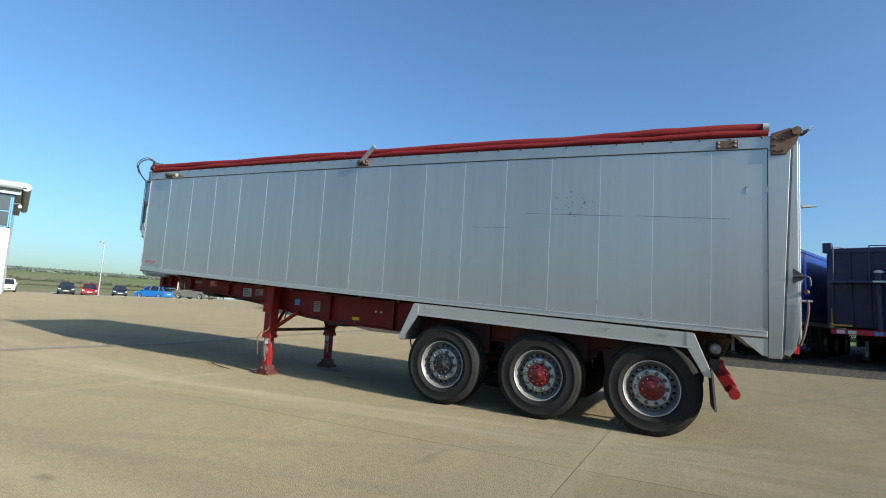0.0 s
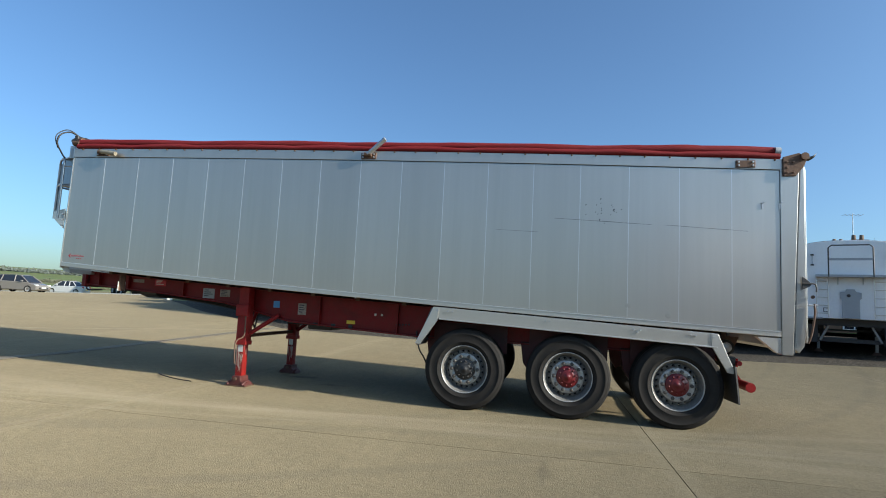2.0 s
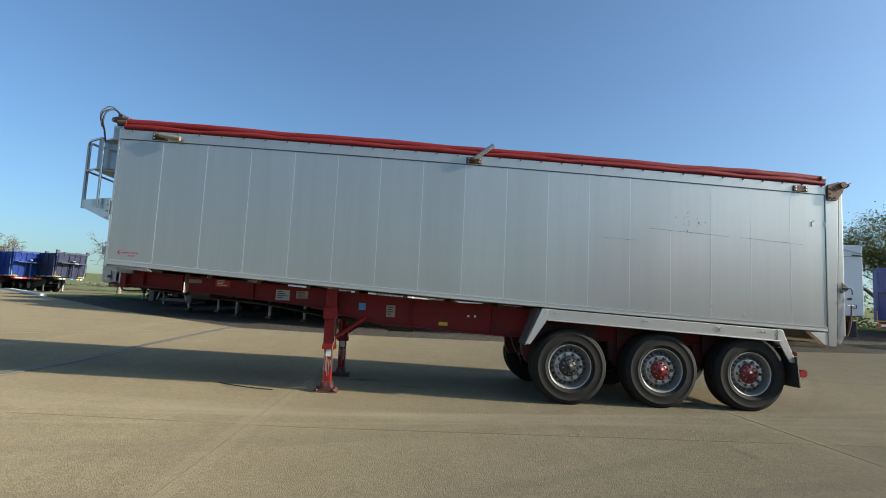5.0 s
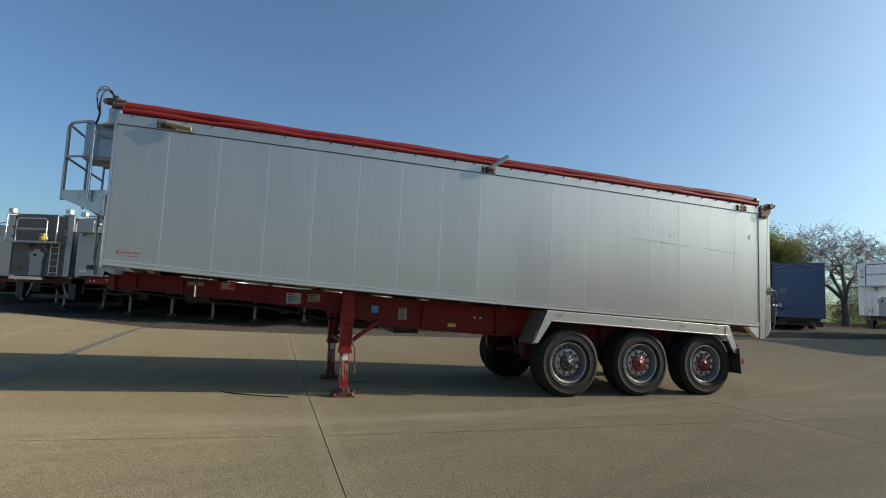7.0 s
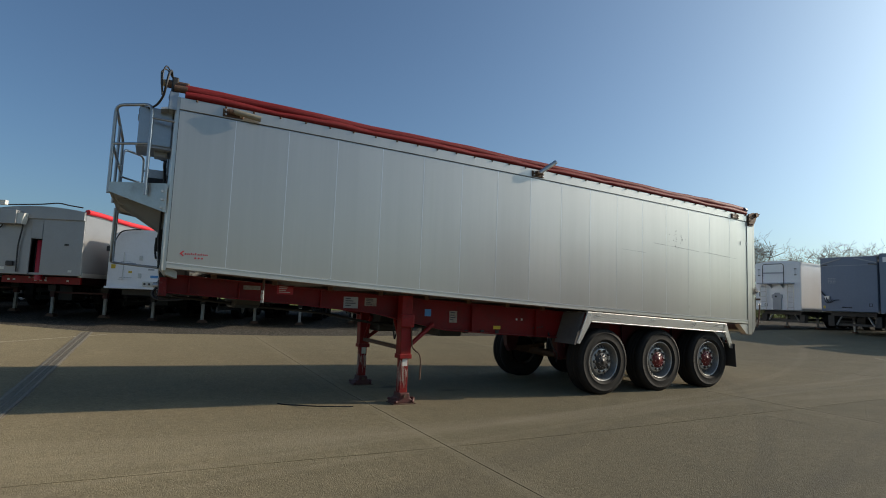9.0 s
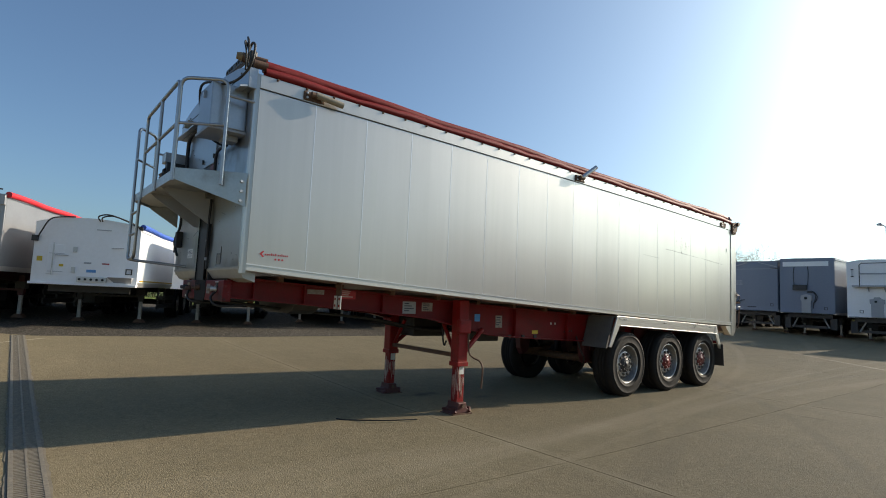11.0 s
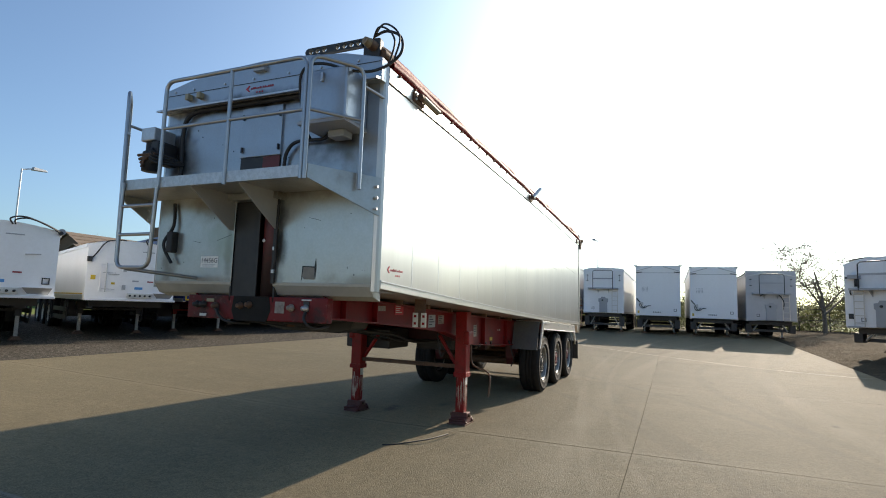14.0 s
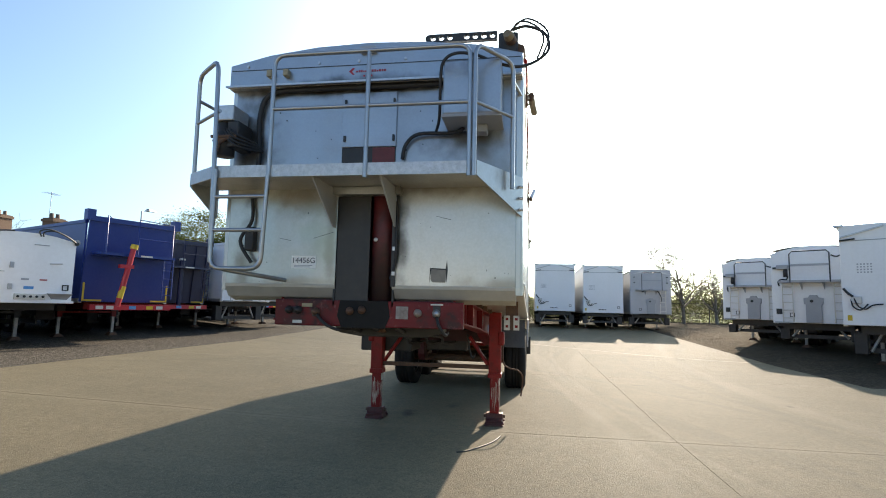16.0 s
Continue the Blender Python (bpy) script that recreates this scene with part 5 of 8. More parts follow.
            tp("trailing_arm", Shape().prism([(x - 0.48, 0.53), (x - 0.44, 0.62), (x, 0.62), (x + 0.30, 0.66), (x + 0.30, 0.60), (x, 0.50)], "y", y - 0.04, y + 0.04), RUST)
            tp("air_bag", Shape().lathe([(0, 0.66), (0.12, 0.66), (0.14, 0.72), (0.125, 0.78), (0.14, 0.84), (0.10, 0.89), (0, 0.89)], 18, (x + 0.24, y, 0), "z"), RUBBER)
        tp("inner_guard", Shape().box(x - 0.50, x + 0.52, 6.83, 6.85, 0.72, 1.10), SHADED_RED)
    # landing legs
    for y, sgn in ((6.78, -1), (8.38, 1)):
        leg = tp("landing_leg", Shape().box(-6.12, -5.96, y - 0.08, y + 0.08, 0.62, 1.45), LEG_RED, "red landing leg with worn paint", bevel=0.012)
        part("inner_leg", Shape().box(-6.10, -5.985, y - 0.06, y + 0.06, 0.12, 0.64), RED_WORN, leg, bevel=0.01)
        part("leg_collar", Shape().box(-6.13, -5.95, y - 0.088, y + 0.088, 0.60, 0.66), LEG_RED, leg, bevel=0.006)
        foot = part("foot", Shape().prism([(-6.20, 0.012), (-5.89, 0.012), (-5.90, 0.045), (-5.965, 0.085), (-5.975, 0.15), (-6.11, 0.15), (-6.115, 0.085), (-6.19, 0.045)], "y", y - 0.11, y + 0.11), FOOT, leg, bevel=0.012)
        rnd = random.Random(int(y * 10))
        for k in range(5):
            c, z0, z1 = y - 0.046 + 0.021 * k + rnd.uniform(-0.004, 0.004), rnd.uniform(0.16, 0.34), rnd.uniform(0.48, 0.60)
            h = rnd.uniform(0.003, 0.009)
            part("worn_streak", Shape().prism([(c - h * 0.4, z0), (c + h, z0 + 0.06), (c + h * 0.5, (z0 + z1) / 2), (c + h, z1), (c - h, z1 - 0.03), (c - h * 0.5, (z0 + z1) / 2 + 0.04)], "x", -6.1035, -6.098), BARE, leg, "bare rubbed steel")
            c += -6.04 - y
            part("worn_streak", Shape().prism([(c - h * 0.4, z0 + 0.03), (c + h, z0 + 0.08), (c + h * 0.5, (z0 + z1) / 2), (c + h, z1 - 0.02), (c - h, z1 - 0.05)], "y", y - 0.0635, y - 0.058), BARE, leg, "bare rubbed steel")
        part("foot_plate", Shape().box(-6.21, -5.88, y - 0.125, y + 0.125, 0.0, 0.016), RUST, foot)
        part("foot_pin", Shape().tube([(-6.045, y - 0.14, 0.11), (-6.045, y + 0.14, 0.11)], 0.022, 10), RUST, foot)
        for a in (-6.17, -5.93):
            part("foot_lug", Shape().tube([(a, y - 0.12, 0.03), (a + 0.03, y - 0.09, 0.07), (a - 0.02, y + 0.10, 0.055)], 0.018, 8), FOOT, foot)
        part("gearbox", Shape().box(-6.14, -5.94, y + 0.08 * sgn - 0.04, y + 0.08 * sgn + 0.04, 1.02, 1.20), LEG_RED, leg, bevel=0.02)
        part("leg_plate", Shape().box(-6.075, -6.0, y - 0.064, y - 0.0605, 0.50, 0.64), PALE, leg)
        part("side_brace", Shape().tube([(-5.96, y, 0.76), (-5.55, y + (0.10 if sgn < 0 else -0.02), 1.06)], 0.032, 8), LEG_RED, leg)
        part("inner_brace", Shape().tube([(-6.04, y - sgn * 0.08, 0.74), (-6.04, y - sgn * 0.34, 1.12)], 0.026, 8), LEG_RED, leg)
    tp("leg_cross_bar", Shape().box(-6.07, -6.01, 6.86, 8.30, 0.705, 0.755), RUST, "brown cross bar between the legs")
    tp("leg_cable", Shape().tube(smooth_line([(-6.04, 7.15, 1.15), (-6.05, 7.12, 0.95), (-6.05, 7.08, 0.84), (-6.05, 7.04, 0.90)], 5), 0.012), RUBBER)
    tp("crank_handle", Shape().tube(smooth_line([(-5.98, 6.68, 1.10), (-5.965, 6.675, 0.80), (-5.95, 6.60, 0.72), (-5.95, 6.48, 0.69), (-5.95, 6.42, 0.60), (-5.945, 6.44, 0.36)], 5), 0.011), RUST, "bent crank handle")


chassis()


def guards_and_rear():
    Y = 6.365
    top = [(-3.09, 1.305), (-3.07, 1.315), (0.395, 1.172), (0.425, 1.15), (0.41, 1.012), (-3.0, 1.160)]
    skin, n = Shape(), len(top)
    lean = {1.305: 0.0, 1.315: 0.0, 1.172: 0.0, 1.15: 0.0, 1.012: 0.004, 1.160: 0.004}
    v = [(x, Y + lean[z], z) for x, z in top] + [(x, Y + 0.028 + lean[z], z) for x, z in top]
    skin.add(v, [tuple(range(n)), tuple(range(2 * n - 1, n - 1, -1))] + [(i, n + i, n + (i + 1) % n, (i + 1) % n) for i in range(n)])
    g = tp("side_guard", skin, ALU_RAIL, "bright aluminium side guard above the wheels", bevel=0.004)
    strip_top = Shape()
    strip_top.hexa([(-3.07, Y + 0.026, 1.300), (0.39, Y + 0.026, 1.158), (0.39, Y + 0.50, 1.158), (-3.07, Y + 0.50, 1.300), (-3.07, Y + 0.026, 1.312), (0.39, Y + 0.026, 1.170), (0.39, Y + 0.50, 1.170), (-3.07, Y + 0.50, 1.312)])
    part("guard_top", strip_top, ALU_RAIL, g)
    fold = Shape()
    fold.hexa([(-3.0, Y - 0.012, 1.150), (0.40, Y - 0.012, 1.002), (0.40, Y + 0.02, 1.002), (-3.0, Y + 0.02, 1.150), (-3.0, Y - 0.012, 1.166), (0.40, Y - 0.012, 1.018), (0.40, Y + 0.02, 1.018), (-3.0, Y + 0.02, 1.166)])
    part("guard_fold", fold, ALU_RAIL, g, bevel=0.004)
    part("guard_end", Shape().prism([(-3.08, 1.31), (-3.0, 1.31), (-3.015, 1.14), (-3.235, 0.815), (-3.305, 0.825), (-3.285, 0.86)], "y", Y - 0.006, Y + 0.02), ALU_RAIL, g, bevel=0.004)
    part("guard_end", Shape().prism([(0.33, 1.178), (0.41, 1.17), (0.595, 0.735), (0.585, 0.71), (0.51, 0.72), (0.335, 1.02)], "y", Y - 0.006, Y + 0.02), ALU_RAIL, g, bevel=0.004)
    for x in (-3.02, -2.88, -2.82, -1.62, -1.57, -0.55, -0.48, -0.51, 0.10, 0.16, 0.36):
        z = 1.315 - 0.0413 * (x + 3.07) - (0.045 if x != -0.51 else 0.075)
        part("bolt", Shape().lathe([(0.013, 0), (0.013, -0.008), (0, -0.010)], 8, (x, Y - 0.004, z), smooth=False), STEEL, g)
    tp("spray_flap", Shape().hexa([(-3.30, 6.42, 0.80), (-3.26, 6.42, 0.80), (-3.26, 6.88, 0.80), (-3.30, 6.88, 0.80), (-3.12, 6.42, 1.30), (-3.08, 6.42, 1.30), (-3.08, 6.88, 1.30), (-3.12, 6.88, 1.30)]), material("dark_spray_flap", (0.10, 0.105, 0.11), 0.6, grain=[(4, 0.6, (0.06, 0.06, 0.062)), (30, 0.3, (0.15, 0.145, 0.13))]), "dusty dark grey plastic spray flap")
    for y0, y1 in ((6.315, 6.79), (8.92, 8.48)):
        o = 0.006 if y1 > y0 else -0.006
        tp("mud_flap", Shape().hexa([(0.615, y0, 0.37), (0.635, y0 + o, 0.37), (0.595, y1, 0.37), (0.575, y1, 0.37), (0.575, y0, 0.80), (0.595, y0 + o, 0.80), (0.565, y1, 0.80), (0.545, y1, 0.80)]), RUBBER, "black rubber mud flap")
    b = tp("rear_bumper", Shape().tube([(0.80, 6.50, 0.555), (0.80, 8.80, 0.555)], 0.055, 16), LEG_RED, "red tubular rear bumper")
    for y in (6.95, 8.35):
        part("bumper_arm", Shape().prism([(0.50, 0.90), (0.62, 0.90), (0.84, 0.60), (0.80, 0.50), (0.74, 0.52)], "y", y - 0.03, y + 0.03), RED, b)
    part("bumper_cap", Shape().tube([(0.80, 6.48, 0.555), (0.80, 6.50, 0.555)], 0.057, 16), LEG_RED, b)
    lb = tp("light_bar", Shape().box(0.56, 0.66, 6.55, 8.75, 0.76, 0.90), BLACK, "black rear light board", bevel=0.008)
    for y in (6.60, 8.45):
        part("rear_lamp", Shape().box(0.66, 0.70, y, y + 0.26, 0.78, 0.88), LENS_RED, lb)
    part("side_lamp", Shape().tube([(0.68, 6.48, 0.83), (0.68, 6.56, 0.83)], 0.03, 12), LEG_RED, lb)
    tp("tip_hinge", Shape().tube([(0.62, 6.78, 1.00), (0.62, 8.52, 1.00)], 0.055, 16), RUST, "grimy steel tipping hinge")
    tp("hinge_cap", Shape().lathe([(0.062, 6.79), (0.062, 6.755), (0.05, 6.745), (0.0, 6.742)], 20, (0.62, 0, 1.00)), STEEL, "bright steel hinge cap", bevel=0.0)
    tp("hinge_ring", Shape().lathe([(0.062, 6.765), (0.095, 6.77), (0.10, 6.79), (0.062, 6.80)], 20, (0.62, 0, 1.00)), BLACK)
    for y in (6.92, 8.38):
        tp("hinge_bracket", Shape().prism([(0.40, 1.15), (0.80, 1.13), (0.72, 0.95), (0.55, 0.90), (0.45, 0.95)], "y", y - 0.05, y + 0.05), RUST, bevel=0.006)


guards_and_rear()

# ---- parked trailers ----
LEG_PALE = material("bare_leg_steel", (0.42, 0.42, 0.40), 0.5, 0.3, grain=[(5, 0.6, (0.26, 0.25, 0.23)), (30, 0.4, (0.12, 0.11, 0.10))])
PARK_TYRE = tyre_shape().mesh("tyre", TYRE)
PARK_RIM = Shape().lathe([(0.295, -0.14), (0.31, -0.16), (0.27, -0.13), (0.24, -0.09), (0.14, -0.10), (0.12, -0.16), (0.0, -0.17)], 20).mesh("rim", RIM)


def running_gear(t, w, zb, length, paint, legs_at=2.3, axles=3, frame_mat=None):
    """Beams, legs, axles and wheels below a body."""
    for sx in (-1, 1):
        s = Shape().prism([(0.5, zb - 0.16), (legs_at, zb - 0.26), (legs_at + 1.0, min(0.92, zb - 0.12)), (length - 0.4, min(0.88, zb - 0.14)), (length - 0.4, zb - 0.02), (0.5, zb - 0.02)], "x", sx * 0.55 - 0.05, sx * 0.55 + 0.05)
        part("chassis_rail", s, paint, t)
        x = sx * 0.80
        leg = part("landing_leg", Shape().box(x - 0.07, x + 0.07, legs_at - 0.07, legs_at + 0.07, 0.62, zb - 0.1), paint, t)
        part("inner_leg", Shape().box(x - 0.042, x + 0.042, legs_at - 0.042, legs_at + 0.042, 0.08, 0.62), LEG_PALE, leg)
        part("foot", Shape().prism([(x - 0.15, 0.0), (x + 0.15, 0.0), (x + 0.07, 0.10), (x - 0.07, 0.10)], "y", legs_at - 0.12, legs_at + 0.12), RUST, leg)
    part("cross_bar", Shape().box(-0.75, 0.75, legs_at - 0.03, legs_at + 0.03, 0.74, 0.80), paint, t)
    # black cross members, guards and a box, added to deepen the shade underneath
    for k in range(6):
        y = 0.9 + (length - 2.0) * k / 6
        part("cross_member", Shape().box(-0.5, 0.5, y, y + 0.09, zb - 0.20, zb - 0.03), BLACK, t)
    last = length - 2.0 - 1.31 * (axles - 1) - 0.7
    for sx in (-1, 1):
        x0, x1 = sorted((sx * (w / 2 - 0.10), sx * (w / 2 - 0.06)))
        sg = part("side_guard", Shape().box(x0, x1, legs_at + 0.5, last, 0.40, 0.54), BLACK, t)
        part("guard_bar", Shape().box(x0, x1, legs_at + 0.5, last, 0.66, 0.80), BLACK, sg)
        for y in (legs_at + 0.6, (legs_at + last) / 2, last - 0.1):
            part("guard_post", Shape().box(x0 - 0.001, x1 + 0.001, y, y + 0.06, 0.38, zb), BLACK, sg)
        part("mudguard", Shape().box(*sorted((sx * (w / 2 - 0.40), sx * (w / 2 - 0.02))), last + 0.02, last + 0.06, 0.35, zb - 0.03), RUBBER, t)
        part("leg_gearbox", Shape().box(sx * 0.80 - 0.13, sx * 0.80 + 0.13, legs_at - 0.12, legs_at + 0.10, 0.80, 1.0), BLACK, t, bevel=0.02)
    part("dark_filler_box", Shape().box(-w / 2 + 0.14, -0.62, legs_at + 0.7, legs_at + 1.5, 0.50, zb - 0.1), BLACK, t, bevel=0.02)
    if frame_mat:
        part("underrun_frame", Shape().tube([(-0.78, 0.55, 0.44), (-0.52, 0.55, zb - 0.16), (0.52, 0.55, zb - 0.16), (0.78, 0.55, 0.44)], 0.04, 8), frame_mat, t)
        part("underrun_bar", Shape().box(-0.95, 0.95, 0.60, 0.68, 0.40, 0.52), BLACK, t)
        for sx in (-1, 1):
            part("front_step", Shape().box(sx * 0.98 - 0.14, sx * 0.98 + 0.14, 0.45, 0.75, 0.36, zb - 0.20), BLACK, t, bevel=0.02)
    part("front_beam", Shape().box(-0.95, 0.95, 0.42, 0.50, zb - 0.22, zb - 0.02), paint, t)
    for k in range(axles):
        y = length - 2.0 - 1.31 * k
        part("axle", Shape().tube([(-0.85, y, 0.52), (0.85, y, 0.52)], 0.065, 10), BLACK, t)
        for sx in (-1, 1):
            wl_ = part("wheel", PARK_RIM, None, t, at=Matrix.Translation((sx * (w / 2 - 0.21), y, 0.522)) @ pose(0, 0, 0, 0, 0, -90 if sx < 0 else 90))
            part("tyre", PARK_TYRE, None, wl_)


def side_skin(t, w, y0, length, zb, zt, paint, ribs=0, step=0.6):
    for sx in (-1, 1):
        x0, x1 = sorted((sx * w / 2, sx * (w / 2 - 0.05)))
        part("side_wall", Shape().box(x0, x1, y0, length, zb, zt), paint, t)
        xo = sorted((sx * w / 2, sx * (w / 2 + (0.09 if ribs else 0.012))))
        if ribs:
            n = int(length / 0.95)
            for k in range(n + 1):
                y = y0 + 0.05 + (length - y0 - 0.25) * k / n
                part("side_rib", Shape().box(*xo, y, y + 0.12, zb, zt - 0.05), paint, t)
        part("top_rail", Shape().box(sorted((sx * (w / 2 + 0.03), 0))[0] if sx < 0 else w / 2 - 0.07, -(w / 2 - 0.07) if sx < 0 else w / 2 + 0.03, y0, length, zt - 0.09, zt), paint, t)
        part("bottom_rail", Shape().box(*sorted((sx * (w / 2 - 0.08), sx * (w / 2 + 0.015))), y0 + 0.02, length, zb - 0.03, zb + 0.09), ALU_RAIL, t)
    part("floor", Shape().box(-w / 2 + 0.05, w / 2 - 0.05, y0, length, zb, zb + 0.06), paint, t)
    part("rear_door", Shape().box(-w / 2 + 0.05, w / 2 - 0.05, length - 0.06, length, zb + 0.06, zt), paint, t)


def front_outline(w, zb, zt, crown):
    h = w / 2
    if crown == "flat":
        return [(-h, zb), (h, zb), (h, zt), (-h, zt)]
    n = 10
    drop = {"crown": 0.22, "low": 0.12}[crown]
    return [(-h, zb), (h, zb)] + [(h - w * i / n, zt - drop * abs(2 * i / n - 1) ** 2.2) for i in range(n + 1)]


def cover(t, w, length, zt, drop, mat, roll_side=0):
    """A sheet over the top, and its roll along one edge."""
    n, v, f = 8, [], []
    for j in range(13):
        y = 0.05 + (length - 0.1) * j / 12
        for i in range(n + 1):
            u = 2 * i / n - 1
            v.append((u * w / 2, y, zt - drop * abs(u) ** 2.2 + 0.012 + 0.01 * math.sin(j * 2.1 + i)))
    for j in range(12):
        f += [(j * (n + 1) + i, j * (n + 1) + i + 1, (j + 1) * (n + 1) + i + 1, (j + 1) * (n + 1) + i) for i in range(n)]
    sh = part("tarpaulin", Shape().add(v, f, True), mat, t)
    if roll_side:
        x = roll_side * (w / 2 + 0.03)
        pts = [(x, 0.02 + (length - 0.04) * k / 20, zt - drop + 0.03 + 0.012 * math.sin(k * 1.1)) for k in range(21)]
        part("roll", Shape().tube(pts, 0.075, 10), mat, sh)


def hose(t, pts, r=0.018):
    part("hose", Shape().tube(smooth_line(pts, 6), r, 8), RUBBER, t)


def ladder(t, x, y, z0, z1, w=0.34, mat=None, n=5):
    mat = mat or ALU_RAIL
    s = Shape().tube([(x, y, z0), (x, y, z1)], 0.018, 8)
    lad = part("ladder", s, mat, t)
    part("stile", Shape().tube([(x + w, y, z0), (x + w, y, z1)], 0.018, 8), mat, lad)
    for k in range(n):
        z = z0 + (z1 - z0) * (k + 0.5) / n
        part("rung", Shape().tube([(x, y, z), (x + w, y, z)], 0.014, 6), mat, lad)
    return lad


def plaque(t, x0, x1, z0, z1, mat, y=0.0, name="sticker"):
    return part(name, Shape().box(x0, x1, y - 0.006, y + 0.003, z0, z1), mat, t)


def marker_square(t, x, z, a=0.07):
    s = Shape()
    for x0, x1, z0, z1 in ((x - a, x + a, z + a - 0.02, z + a), (x - a, x + a, z - a, z - a + 0.02), (x - a, x - a + 0.02, z - a, z + a), (x + a - 0.02, x + a, z - a, z + a)):
        s.box(x0, x1, -0.012, 0.002, z0, z1)
    part("document_frame", s, BLACK, t)


def ladder_front(m, w, zb, zt, label, paint=None, length=12.0, crown="low", group="", ladders=2, beams=None, front=None, rails=None, pump=False):
    """A white trailer with a service platform, railing and ladders on its front."""
    paint = paint or WHITE_PAINT
    t = thing("parked_trailer", m, label, "trailer", group)
    part("front_wall", Shape().prism(front_outline(w, zb, zt, crown), "y", 0, 0.06), front or paint, t, bevel=0.02)
    side_skin(t, w, 0.06, length, zb, zt - (0.12 if crown == "low" else 0.2), paint)
    cover(t, w, length, zt, 0.12, GREY_PAINT)
    running_gear(t, w, zb, length, beams or BLACK, frame_mat=LEG_PALE)
    pz = zb + (zt - zb) * 0.52
    pf = part("platform", Shape().box(-w * 0.37, w * 0.37, -0.40, -0.002, pz, pz + 0.07), GREY_PAINT, t)
    for x in (-w * 0.13, w * 0.13):
        part("gusset", Shape().prism([(-0.002, pz), (-0.3, pz), (-0.002, pz - 0.22)], "x", x - 0.01, x + 0.01), GREY_PAINT, pf)
    rail = [(-0.55, -0.39, pz), (-0.55, -0.39, zt - 0.28), (-0.47, -0.39, zt - 0.20), (0.47, -0.39, zt - 0.20), (0.55, -0.39, zt - 0.28), (0.55, -0.39, pz)]
    rl = part("railing", Shape().tube(rail, 0.02, 8), rails or BLACK, pf)
    part("mid_rail", Shape().box(-0.55, 0.55, -0.40, -0.37, (pz + zt) / 2 - 0.08, (pz + zt) / 2 - 0.01), GREY_PAINT, rl)
    for sx in ((1,) if pump else (-1, 1)):
        x = sx * w * 0.40
        hd = part("grab_handle", Shape().tube([(x, -0.06, zt - 0.78), (x, -0.06, zt - 0.46)], 0.014, 8), GREY_PAINT, t)
        for z in (zt - 0.78, zt - 0.46):
            part("handle_foot", Shape().box(x - 0.045, x + 0.045, -0.08, 0.0, z - 0.02, z + 0.02), BLACK, hd)
    if pump:
        pu = part("pump_unit", Shape().box(-w * 0.41, -w * 0.27, -0.24, 0, zt - 0.76, zt - 0.62), GREY_PAINT, t, "grey pump cover with dark hoses", bevel=0.012)
        part("pump_body", Shape().lathe([(0, zt - 1.02), (0.07, zt - 1.02), (0.07, zt - 0.80), (0.05, zt - 0.76)], 12, (-w * 0.31, -0.12, 0), "z"), BLACK, pu)
        part("pump_bracket", Shape().box(-w * 0.47, -w * 0.41, -0.10, 0, zt - 0.74, zt - 0.68), BLACK, pu)
        hose(t, [(-w * 0.28, -0.16, zt - 0.98), (-w * 0.30, -0.12, zt - 1.10), (-w * 0.37, -0.09, zt - 1.10), (-w * 0.41, -0.07, zt - 1.18), (-w * 0.40, -0.05, zt - 1.32)], 0.022)
        hose(t, [(w * 0.24, -0.30, zt - 0.36), (w * 0.30, -0.2, zt - 0.40), (w * 0.38, -0.1, zt - 0.28), (w * 0.44, -0.05, zt - 0.22)], 0.022)
        part("number_plate_holder", Shape().box(-w * 0.45, -w * 0.38, -0.03, 0, zb + 0.28, zb + 0.46), BLACK, t)
    xs = ((-w * 0.36, w * 0.24) if ladders == 2 else (w * 0.22,))
    for x in xs:
        ladder(t, x, -0.10, zb + 0.03, pz, 0.30)
    c = part("ram_cover", Shape().prism([(-0.22, zb + 0.02), (0.22, zb + 0.02), (0.22, zb + 0.60), (0.27, zb + 0.64), (0.27, zb + 0.82), (0.14, zb + 0.84), (0.10, zb + 0.92), (-0.10, zb + 0.92), (-0.14, zb + 0.84), (-0.27, zb + 0.82), (-0.27, zb + 0.64), (-0.22, zb + 0.60)], "y", -0.08, -0.002), GREY_PAINT, t, bevel=0.01)
    part("cover_boss", Shape().lathe([(0.05, -0.08), (0.04, -0.12), (0, -0.12)], 12, (-0.05, 0, zb + 0.72)), BLACK, c)
    marker_square(t, -w * 0.26, zb + 0.26)
    part("buffer", Shape().box(-w * 0.47, -w * 0.30, -0.05, 0, zb - 0.02, zb + 0.03), GREY_PAINT, t)
    return t


